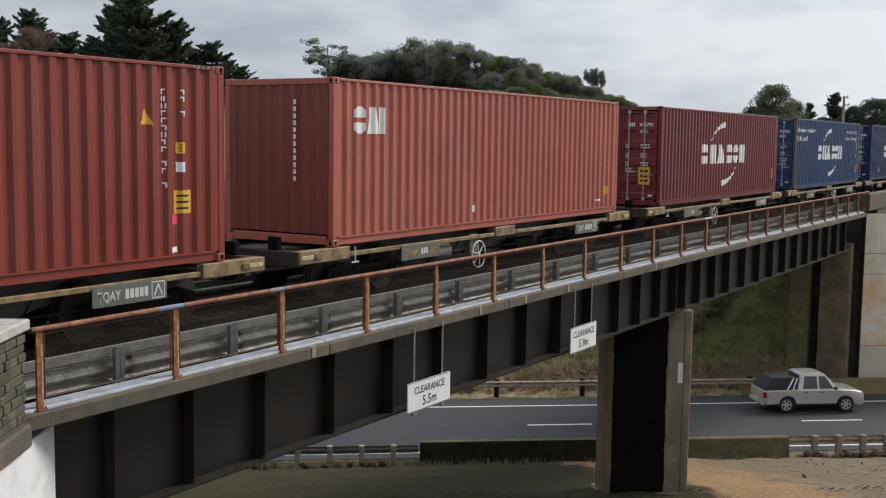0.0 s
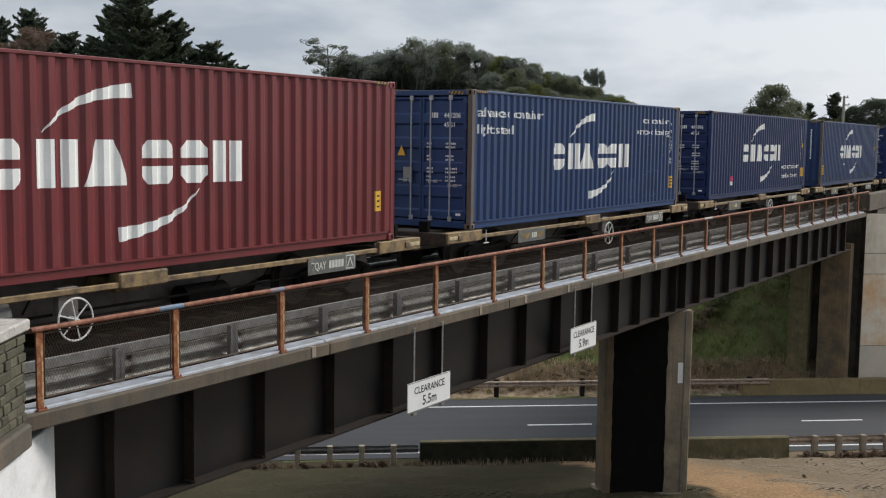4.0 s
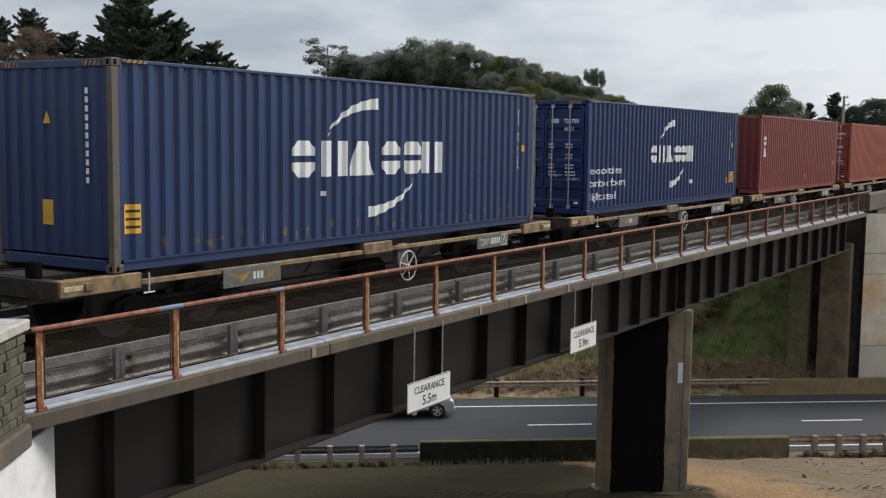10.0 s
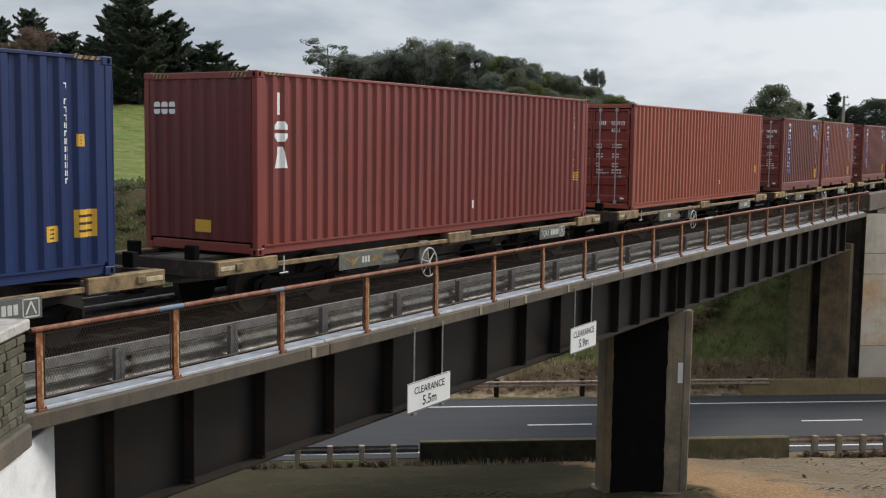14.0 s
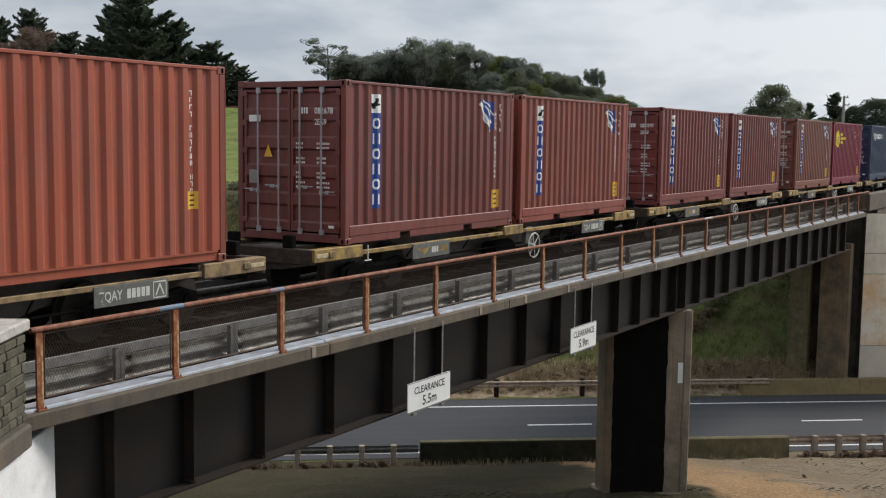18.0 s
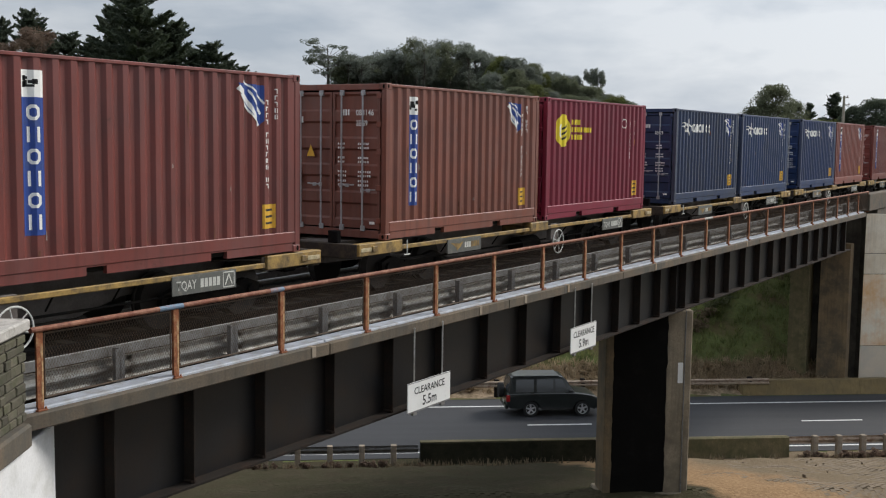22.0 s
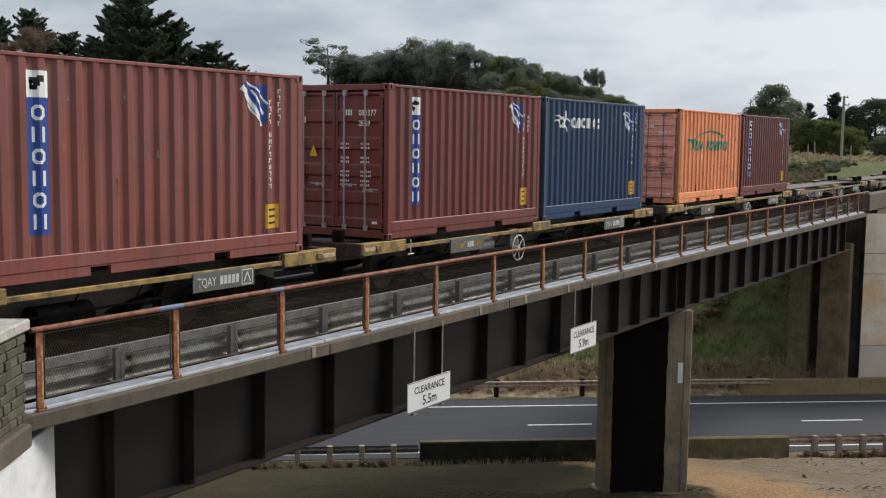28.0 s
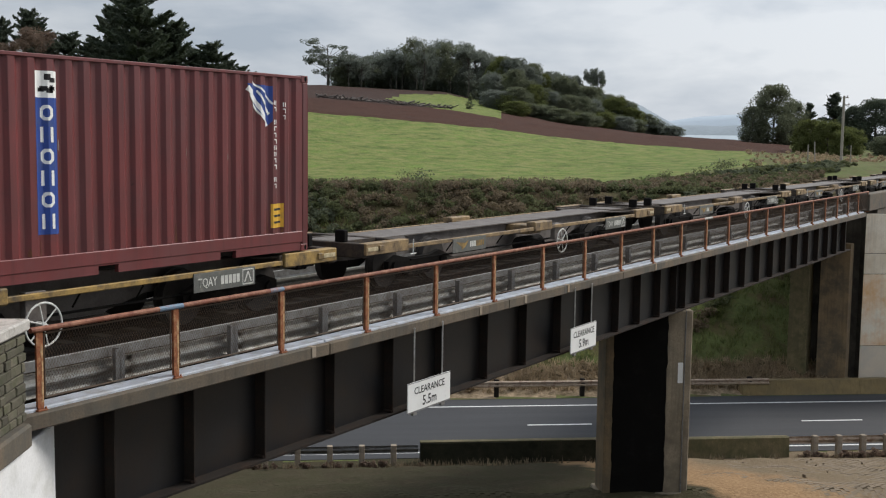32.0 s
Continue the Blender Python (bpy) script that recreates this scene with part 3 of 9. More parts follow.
def build_fence():
    top = empty("bridge_fence", pose(0, FENCE_Y, KERB_Z))
    pitch, n, x0 = 2.14, 22, 8.2
    rail_z = 9.5 - KERB_Z - 0.03
    for i in range(n):
        bm = new_bm()
        rod(bm, (x0 + pitch * i - (0.12 if i == 0 else 0), 0, rail_z), (x0 + pitch * (i + 1), 0, rail_z), 0.034, 10)
        part("handrail", bm, M_RUST, top, smooth=False)
    bm = new_bm()
    box(bm, -0.045, 0.045, -0.008, 0.008, 0.0, rail_z - 0.02)
    box(bm, -0.008, 0.008, 0.0, 0.07, 0.0, rail_z - 0.02)
    box(bm, -0.07, 0.07, -0.05, 0.09, 0.0, 0.02, 0.004)
    for sx in (-0.05, 0.05):
        rod(bm, (sx, -0.03, 0.0), (sx, -0.03, 0.045), 0.012, 6)
    me_post = mesh_of("post", bm)
    # mesh panel: frame and diamond wires
    w, z0, z1 = pitch - 0.16, 0.14, rail_z - 0.06
    bm = new_bm()
    for a, b in (((0, z0), (w, z0)), ((0, z1), (w, z1)), ((0, z0), (0, z1)), ((w, z0), (w, z1))):
        rod(bm, (a[0], 0, a[1]), (b[0], 0, b[1]), 0.011, 6)
    me_frame = mesh_of("panel_frame", bm)
    bm = new_bm()
    h, p, slope = z1 - z0, 0.043, 1.8
    run = h / slope
    k = int((w + run) / p)
    for s in (1, -1):
        for i in range(k + 1):
            a = -run + i * p
            pa, pb = (a, 0.0), (a + run, h)
            ta, tb = max(0.0, -a / run), min(1.0, (w - a) / run)
            if tb - ta < 0.03:
                continue
            q0 = (pa[0] + run * ta, h * ta)
            q1 = (pa[0] + run * tb, h * tb)
            if s < 0:
                q0, q1 = (w - q0[0], q0[1]), (w - q1[0], q1[1])
            rod(bm, (q0[0], 0.004 * s, z0 + q0[1]), (q1[0], 0.004 * s, z0 + q1[1]), 0.0019, 3)
    me_wire = mesh_of("wire_mesh", bm)
    for i in range(n + 1):
        post = put("post", me_post, M_POST_RUST, top, at=pose(x0 + pitch * i, 0, 0))
        # ragged cream strip paints the highlight down the post's right edge
        if i < 12:
            rnd = random.Random(60 + i)
            bm = new_bm()
            a, b = rnd.uniform(0.05, 0.2), rail_z - rnd.uniform(0.06, 0.3)
            zs = [a + (b - a) * k / 9 for k in range(10)]
            prism(bm, [(0.012 + rnd.uniform(-0.008, 0.012), z) for z in zs] + [(0.043, z) for z in zs[::-1]], -0.0105, -0.0075, "y")
            part("edge_highlight", bm, M_EDGE_LIGHT, post, "ragged cream strip for the lit post edge")
        if i < n:
            f = put("panel_frame", me_frame, M_MESH, top, at=pose(x0 + pitch * i + 0.08, 0.02, 0))
            put("wire_mesh", me_wire, M_MESH, f)
    # sleeves of blue and pale tape on the rail
    tape = mat("faded_blue_paint", (0.13, 0.2, 0.28), 0.7, second=(0.28, 0.12, 0.07), amount=0.4)
    for x, L, mt in ((10.25, 0.42, tape), (12.35, 0.3, tape), (31.8, 0.7, M_CAP)):
        bm = new_bm()
        rod(bm, (x - L / 2, 0, rail_z), (x + L / 2, 0, rail_z), 0.0355, 10)
        part("paint_patch", bm, mt, top, "patch of other paint on the handrail")
    tagged(top, "rusty pipe railing with wire-mesh panels along the bridge edge", "fence")


build_fence()


def build_deck_rail(place):
    top = empty("deck_guard_rail", place)
    z, x0, step = 0.36, 7.9, 2.14
    for i in range(22):
        bm = new_bm()
        prism(bm, [(a, b + z - 0.06) for a, b in w_profile(0.31, 0.085)], x0 + step * i, x0 + step * (i + 1) + 0.08, "x")
        part("beam", bm, M_BEAM, top)
    bm = new_bm()
    box(bm, -0.075, 0.075, -0.12, -0.112, 0, z + 0.22)
    box(bm, -0.004, 0.004, -0.12, 0.02, 0, z + 0.22)
    me = mesh_of("post", bm)
    for i in range(22):
        put("post", me, M_GALV_DULL, top, at=pose(9.75 + step * i, 0, 0))
    bm = new_bm()
    box(bm, x0, x0 + step * 22, 0.05, 0.09, z + 0.1, z + 0.235, 0.006)
    part("upper_rail", bm, M_GALV_DULL, top, "flat dull grey upper rail")
    tagged(top, "galvanised W-beam guard rail along the bridge deck", "guard rail")


build_deck_rail(pose(0, EDGE_Y + 0.62, KERB_Z - 0.14))
# far rail is unseen, added to keep the view below the wagons dark
build_deck_rail(pose(2 * X_LEFT + 2.14 * 22, 14.78, KERB_Z - 0.14, 0, 0, 180))


def build_track():
    bm = new_bm()
    for x0, x1, z0 in ((-260, 7.0, 7.2), (7.0, 56.0, KERB_Z - 0.2), (56.0, 320, 7.2)):
        prism(bm, [(11.3, RAIL_Z - 0.17), (14.6, RAIL_Z - 0.17), (14.6 + (KERB_Z - 0.2 - z0), z0), (11.3 - min(0.3, KERB_Z - 0.2 - z0), z0)], x0, x1, "x")
    tagged(part("track_bed", bm, M_BALLAST), "dark stone ballast under the railway track", "track bed", kind="structure")
    top = empty("railway_track", pose(0, TRACK_Y, RAIL_Z))
    for s in (-1, 1):
        bm = new_bm()
        yy = s * 0.567
        pts = [(-0.07, -0.155), (0.07, -0.155), (0.07, -0.145), (0.01, -0.12), (0.01, -0.04), (0.035, -0.03), (0.035, 0), (-0.035, 0), (-0.035, -0.03), (-0.01, -0.04), (-0.01, -0.12), (-0.07, -0.145)]
        prism(bm, [(yy + a, b) for a, b in pts], -260, 320, "x")
        part("rail", bm, M_GIRDER_RUST, top, "rusty steel rail")
    bm = new_bm()
    box(bm, -0.11, 0.11, -1.1, 1.1, -0.28, -0.155, 0.01)
    me = mesh_of("sleeper", bm)
    for i in range(210):
        put("sleeper", me, M_CONC_DARK, top, at=pose(-35 + i * 0.68, 0, 0))
    tagged(top, "railway track on sleepers crossing the bridge", "track", kind="structure")


build_track()


# ---------------------------------------------------------------- piers and abutments
def build_pier():
    a = hw(31.01, -10.705)
    ang = math.atan2(UX, -UY)          # along the highway
    top = empty("bridge_pier", Matrix.Translation(a) @ Matrix.Rotation(ang, 4, "Z"))
    zt = GIRDER_BOTTOM - 0.05
    # local x runs along the highway away from the camera, local y towards the camera's side
    for nm, x0, x1, y0, y1 in (("nose_column", 0.24, 0.77, -0.45, 0.45), ("nose_edge", 0.0, 0.23, -0.42, 0.40), ("end_column", 2.3, 2.56, -0.45, 0.45)):
        bm = new_bm()
        box(bm, x0, x1, y0, y1, 0.6, zt, 0.03)
        part(nm, bm, M_ABUT if nm == "end_column" else M_PIER, top, "stained concrete column")
    bm = new_bm()
    box(bm, 0.77, 2.3, -0.3, 0.3, 0.6, zt)
    part("infill_wall", bm, M_BLACK, top, "black-painted recessed wall")
    bm = new_bm()
    box(bm, -0.2, 2.66, -0.6, 0.56, 0.4, 1.5, 0.04)
    part("footing", bm, M_PIER, top)
    # bitumen lapped unevenly over the columns
    rnd = random.Random(6)
    zs = np.linspace(1.52, zt - 0.02, 26)
    left = [(2.32 + rnd.uniform(-0.015, 0.03), z) for z in zs]
    right = [(0.75 + rnd.uniform(-0.03, 0.02), z) for z in zs]
    bm = new_bm()
    prism(bm, left + right[::-1], 0.448, 0.454, "y")
    part("bitumen_coat", bm, M_BLACK, top, "uneven black bitumen coat")
    bm = new_bm()
    rod(bm, (0.235, 0.47, 1.5), (0.235, 0.47, zt), 0.02, 8)
    part("drain_pipe", bm, M_GALV_DULL, top, "thin grey drain pipe")
    bm = new_bm()
    box(bm, 0.27, 0.42, 0.45, 0.456, 4.75, 5.35)
    part("painted_patch", bm, M_SIGN, top, "pale weathered patch")
    tagged(top, "stained concrete bridge pier with a dark recess", "bridge pier", kind="structure")


build_pier()


def build_far_abutment():
    top = empty("far_abutment", pose(0, 0, 0))
    # wing wall beside the highway, cast in four lifts
    along = Matrix.Translation((55.0, 10.47, 0)) @ Matrix.Rotation(math.atan2(-UX, UY), 4, "Z")
    bm = new_bm()
    box(bm, 0.02, 16, 0.03, 0.6, -0.3, 8.42)
    wing = part("wing_wall", bm, M_CONC_DARK, top, "pale concrete wing wall with rust stains", at=along)
    for z0, z1, mt in ((-0.3, 2.1, M_WING_GREY), (2.1, 5.56, M_WING_RUST), (5.56, 6.55, M_WING), (6.55, 8.44, M_WING)):
        bm = new_bm()
        box(bm, 0.0, 16, 0.0, 0.05, z0 + 0.012, z1 - 0.012, 0.008)
        part("concrete_lift", bm, mt, wing)
    bm = new_bm()
    box(bm, 57.5, 80, 10.45, 11.0, 5.0, KERB_Z + 0.02, 0.02)
    part("side_wall", bm, M_CONCRETE, top)
    bm = new_bm()
    box(bm, 54.2, X_RIGHT + 0.4, 10.95, 12.3, -0.3, GIRDER_BOTTOM + 0.1, 0.02)
    part("bearing_column", bm, M_ABUT, top, "rust-stained bearing column")
    bm = new_bm()
    box(bm, X_RIGHT + 0.9, X_RIGHT + 1.6, 10.7, 13.75, -0.3, EDGE_BOTTOM, 0.02)
    part("back_wall", bm, M_CONC_DARK, top)
    bm = new_bm()
    box(bm, 54.0, X_RIGHT + 0.4, 12.75, 13.65, -0.3, GIRDER_BOTTOM + 0.1, 0.02)
    part("bearing_column", bm, M_MOSSY, top)
    bm = new_bm()
    box(bm, 55.2, 75, 10.4, 10.9, KERB_Z + 0.025, 9.35, 0.02)
    part("parapet", bm, M_CONCRETE, top)
    tagged(top, "pale concrete bridge abutment at the far bank", "abutment", kind="structure")


build_far_abutment()


def build_near_abutment():
    ang = math.atan2(-0.545, -0.84)
    m = Matrix.Translation((7.93, 10.42, 0)) @ Matrix.Rotation(ang, 4, "Z")
    top = empty("near_abutment", m)
    # local x runs back past the camera, local y to the left of it, i.e. towards the visible face
    bm = new_bm()
    box(bm, -1.04, 7.5, -0.5, 0.02, 0.2, 8.2, 0.02)
    part("wing_wall", bm, M_WHITEWALL, top, "white painted wing wall")
    bm = new_bm()
    box(bm, 0.12, 7.5, -0.62, 0.12, 8.2, 8.48, 0.03)
    part("ledge", bm, M_CONCRETE, top, "weathered concrete ledge")
    bm = new_bm()
    box(bm, 0.02, 7.4, -0.42, 0.0, 8.48, 9.5)
    par = part("parapet", bm, M_CONC_DARK, top, "stone-block parapet")
    rnd = random.Random(3)
    z, row = 8.49, 0
    while z < 9.45:
        h = min(rnd.uniform(0.09, 0.135), 9.5 - z)
        x = 0.02 - rnd.uniform(0.0, 0.14)
        while x < 3.2:
            L = rnd.uniform(0.14, 0.36)
            bm = new_bm()
            box(bm, max(x, 0.025), x + L - 0.014, -0.01, 0.012 + rnd.uniform(0, 0.022), z, z + h - rnd.uniform(0.01, 0.018), 0.01)
            for w in bm.verts:
                w.co += Vector((rnd.uniform(-0.005, 0.005), rnd.uniform(-0.003, 0.003), rnd.uniform(-0.004, 0.004)))
            if x + L > 0.1:
                part("stone", bm, M_STONE, par)
            else:
                bm.free()
            x += L
        z += h
        row += 1
    bm = new_bm()
    box(bm, -0.06, 7.5, -0.5, 0.06, 9.5, 9.63, 0.02)
    part("cap", bm, M_CAP, top, "worn pale cap stone")
    bm = new_bm()
    box(bm, -0.2, 0.5, -6.0, -0.6, 0.2, 8.2, 0.02)
    part("front_wall", bm, M_CONC_DARK, top)
    tagged(top, "white-painted abutment with a stone-block parapet", "abutment", kind="structure")


build_near_abutment()


# ---------------------------------------------------------------- clearance signs
def clearance_sign(x, w, h, z_top, text):
    top = empty("clearance_sign", pose(x, EDGE_Y - 0.06, z_top))
    bm = new_bm()
    box(bm, 0, w, 0, 0.02, -h, 0, 0.004)
    part("sign_plate", bm, M_SIGN, top)
    for z in (0, -h):
        bm = new_bm()
        box(bm, 0.0, w, -0.006, 0.0, z - 0.012 if z else -0.012, z + 0.012 if z else 0.0)
        part("border", bm, M_GALV_DULL, top)
    for fx in (0.17, 0.83):
        bm = new_bm()
        rod(bm, (w * fx, 0.03, -h - 0.05), (w * fx, 0.03, EDGE_BOTTOM + 0.1 - z_top), 0.016, 6)
        part("hanger", bm, M_CAP, top, "thin pale hanging rod")
        bm = new_bm()
        box(bm, w * fx - 0.06, w * fx + 0.06, 0.0, 0.05, -h - 0.07, -h + 0.0, 0.006)
        part("clamp", bm, M_GALV, top)
    for line, zz, hh in ((text[0], -0.18 * h - 0.24 * h, 0.24 * h), (text[1], -0.86 * h, 0.32 * h)):
        bm = letters(line, hh, 0.022)
        ww = width_of(bm)
        k = min(1.0, 0.86 * w / ww)
        lo = min(v.co.x for v in bm.verts)
        bmesh.ops.transform(bm, matrix=Matrix.Translation((w / 2 - ww * k / 2 - lo * k, -0.003, zz)) @ Matrix.Diagonal((k, 1, 1, 1)), verts=bm.verts)
        part("lettering", bm, M_INK, top)
    tagged(top, "white sign reading CLEARANCE %s hung under the deck edge" % text[1], "sign")


clearance_sign(15.62, 1.4, 0.52, 7.48, ("CLEARANCE", "5.5m"))
clearance_sign(22.17, 1.37, 0.58, 7.54, ("CLEARANCE", "5.9m"))


# ---------------------------------------------------------------- the train
W_BOX, H_BOX = 2.44, 2.87
PITCH_C = 0.278


def travel(t):
    """How far the train has come since the start, in metres."""
    return 6.38679 * t + 5.82856e-3 * t ** 2 + 9.30072e-4 * t ** 3 - 1.6415e-5 * t ** 4


def paint(name, base, dull=0.3, rust=0.3, second=None, specks=0.04, wash=None):
    grey = 0.3 * base[0] + 0.6 * base[1] + 0.1 * base[2]
    base = tuple(max(0.004, grey + (c - grey) * 1.2) * 0.88 for c in base)
    return mat(name, base, 0.42, var=0.13, scale=0.7, fine=50, second=second or tuple(c * 0.6 + 0.015 for c in base), amount=rust, spread=0.18, streaks=min(0.9, dull * 1.1), per_piece=0.06, bump=0.02, specks=specks, speck_colour=tuple(c * 0.25 + q for c, q in zip(base, (0.03, 0.014, 0.009))),
               wash=wash or tuple(c * 0.72 + 0.28 * grey + 0.008 for c in base), wash_amount=0.2 + 0.7 * dull)


M_ROD = mat("galvanised_rod", (0.42, 0.42, 0.43), 0.5, 0.5, var=0.2, scale=6)
M_WHITE = mat("white_decal", (0.86, 0.86, 0.83), 0.5, var=0.06, scale=2, second=(0.66, 0.66, 0.62), amount=0.3, bump=0)
M_OXIDE = mat("dull_red_marking", (0.2, 0.05, 0.035), 0.6, var=0.2, bump=0)
M_STRIP = mat("dirty_reflective_strip", (0.5, 0.42, 0.26), 0.6, var=0.2, scale=5, second=(0.25, 0.19, 0.1), amount=0.4, bump=0)
M_ENDF = mat("grimy_end_frame", (0.045, 0.036, 0.03), 0.8, var=0.35, scale=3, spec=0.25, second=(0.09, 0.068, 0.045), amount=0.42)
M_YELLOW = mat("yellow_decal", (0.75, 0.42, 0.04), 0.5, var=0.1, scale=4, second=(0.5, 0.3, 0.06), amount=0.35, bump=0)
M_HAZ = mat("worn_yellow_mark", (0.42, 0.29, 0.08), 0.6, var=0.2, scale=8, second=(0.2, 0.09, 0.05), amount=0.5, bump=0)
M_LEMON = mat("lemon_decal", (0.82, 0.66, 0.03), 0.5, var=0.05, bump=0)
M_BLUE = mat("royal_blue_decal", (0.02, 0.06, 0.28), 0.5, var=0.12, scale=3, second=(0.06, 0.09, 0.2), amount=0.35, bump=0)
M_PINK = mat("pink_sticker", (0.75, 0.05, 0.16), 0.5, bump=0)
M_GREEN = mat("teal_green_decal", (0.0, 0.22, 0.15), 0.5, var=0.1, second=(0.1, 0.2, 0.14), amount=0.35, bump=0)
M_GREY_STICK = mat("grey_plate", (0.28, 0.28, 0.25), 0.5, bump=0)
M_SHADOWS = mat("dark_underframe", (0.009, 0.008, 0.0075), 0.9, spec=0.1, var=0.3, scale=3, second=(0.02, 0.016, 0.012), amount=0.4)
M_SPINE = mat("worn_grey_deck_plate", (0.14, 0.122, 0.11), 0.7, var=0.25, scale=2, second=(0.08, 0.065, 0.055), amount=0.45)
M_TAN = mat("dirty_tan_paint", (0.26, 0.175, 0.082), 0.7, var=0.3, scale=2.5, second=(0.07, 0.047, 0.03), amount=0.45)
M_YEL = mat("dirty_yellow_paint", (0.34, 0.215, 0.06), 0.65, var=0.3, scale=2.5, second=(0.08, 0.055, 0.03), amount=0.47)
M_PLATE = mat("grey_number_plate", (0.11, 0.112, 0.1), 0.6, var=0.15, scale=5, second=(0.24, 0.22, 0.18), amount=0.35)
M_PLATE_PALE = mat("pale_lettering", (0.55, 0.55, 0.5), 0.6, bump=0)
M_WHEEL = mat("steel_wheel", (0.035, 0.029, 0.025), 0.7, 0.2, var=0.3)
M_WHITE_PAINT = mat("chipped_white_paint", (0.62, 0.62, 0.58), 0.6, var=0.15, scale=10, second=(0.25, 0.2, 0.16), amount=0.35)


def corrugation(L):
    """Profile of a side wall: (x, depth behind the outer plane), x from the left end."""
    pts, x = [(0.11, 0.012), (0.2, 0.012)], 0.2
    n = int((L - 0.4) / PITCH_C)
    p = (L - 0.4) / n
    for i in range(n):
        pts += [(x + 0.03 * p, 0.014), (x + 0.2 * p, 0.053), (x + 0.23 * p, 0.056), (x + 0.46 * p, 0.056), (x + 0.49 * p, 0.053), (x + 0.66 * p, 0.014), (x + 0.69 * p, 0.01), (x + p, 0.01)]
        x += p
    pts.append((L - 0.11, 0.012))
    return pts


def ribbed(L):
    """Profile of an old ribbed wall: wide flats with narrow ribs standing out."""
    pts, x = [(0.11, 0.03), (0.22, 0.03)], 0.22
    n = 16
    p = (L - 0.44) / n
    for i in range(n):
        pts += [(x + 0.07 * p, 0.006), (x + 0.27 * p, 0.006), (x + 0.34 * p, 0.044), (x + p, 0.044)]
        x += p
    pts.append((L - 0.11, 0.03))
    return pts


CACHE = {}


def wall_mesh(L, H, kind, z0):
    key = ("wall", L, H, kind)
    if key not in CACHE:
        prof = corrugation(L) if kind == "box" else ribbed(L)
        bm = new_bm()
        out = [(x, d) for x, d in prof] + [(prof[-1][0], 0.085), (prof[0][0], 0.085)]
        prism(bm, out, z0, H - 0.055, "z")
        CACHE[key] = (mesh_of("side_wall", bm), prof)
    return CACHE[key]


def shared(key, make):
    if key not in CACHE:
        bm = new_bm()
        make(bm)
        CACHE[key] = mesh_of(key[0], bm)
    return CACHE[key]


def conform(bm, prof, lift=0.004):
    """Fold a flat piece (x from the left end, z up) onto the side wall's profile."""
    xs = [v.co.x for v in bm.verts]
    lo, hi = min(xs), max(xs)
    for x, _ in prof:
        if lo < x < hi:
            bmesh.ops.bisect_plane(bm, geom=bm.verts[:] + bm.edges[:] + bm.faces[:], dist=1e-5, plane_co=(x, 0, 0), plane_no=(1, 0, 0))
    px, pd = [p[0] for p in prof], [p[1] for p in prof]
    for v in bm.verts:
        v.co.y = lerp_table(v.co.x, px, pd) - lift


def poly(bm, pts):
    bm.faces.new([bm.verts.new((x, 0, z)) for x, z in pts])
    return bm


def rect(bm, x0, x1, z0, z1):
    return poly(bm, [(x0, z0), (x1, z0), (x1, z1), (x0, z1)])


def ring_block(bm, x0, x1, z0, z1, t, cut=0.29):
    """A rounded ring, as a plain mark."""
    def octo(a, b, c, d, k):
        return [(a + k, c), (b - k, c), (b, c + k), (b, d - k), (b - k, d), (a + k, d), (a, d - k), (a, c + k)]
    k = min(x1 - x0, z1 - z0) * cut
    o, i = octo(x0, x1, z0, z1, k), octo(x0 + t, x1 - t, z0 + t, z1 - t, max(t * 0.2, k - t * 0.58))
    vo, vi = [bm.verts.new((x, 0, z)) for x, z in o], [bm.verts.new((x, 0, z)) for x, z in i]
    for k in range(8):
        bm.faces.new((vo[k], vo[(k + 1) % 8], vi[(k + 1) % 8], vi[k]))


def split_block(bm, x0, x1, z0, z1, t):
    """Two plain halves with a slot between them."""
    m, h = (z0 + z1) / 2, (z1 - z0) * 0.09
    k = (x1 - x0) * 0.2
    poly(bm, [(x0 + k, z0), (x1 - k, z0), (x1, z0 + k), (x1, m - h), (x0, m - h), (x0, z0 + k)])
    poly(bm, [(x0, m + h), (x1, m + h), (x1, z1 - k), (x1 - k, z1), (x0 + k, z1), (x0, z1 - k)])


def twin_block(bm, x0, x1, z0, z1, t):
    """Two plain uprights."""
    g = (x1 - x0) * 0.09
    m = (x0 + x1) / 2
    rect(bm, x0, m - g, z0, z1)
    rect(bm, m + g, x1, z0, z1)


def wedge_block(bm, x0, x1, z0, z1, t):
    """A plain wedge."""
    q = (x1 - x0) * 0.3
    poly(bm, [(x0, z0), (x1, z0), (x1 - q, z1), (x0 + q, z1)])


def swoosh(bm, a, c, b, w0, w1, n=12):
    """A tapering curved stroke from a by way of c to b."""
    row = []
    for i in range(n + 1):
        t = i / n
        p = [(1 - t) ** 2 * a[k] + 2 * t * (1 - t) * c[k] + t * t * b[k] for k in (0, 1)]
        d = [2 * (1 - t) * (c[k] - a[k]) + 2 * t * (b[k] - c[k]) for k in (0, 1)]
        q = math.hypot(*d) or 1
        w = (w0 + (w1 - w0) * t) / 2
        row.append((bm.verts.new((p[0] - d[1] / q * w, 0, p[1] + d[0] / q * w)), bm.verts.new((p[0] + d[1] / q * w, 0, p[1] - d[0] / q * w))))
    for (p, q), (r, s) in zip(row, row[1:]):
        bm.faces.new((p, q, s, r))


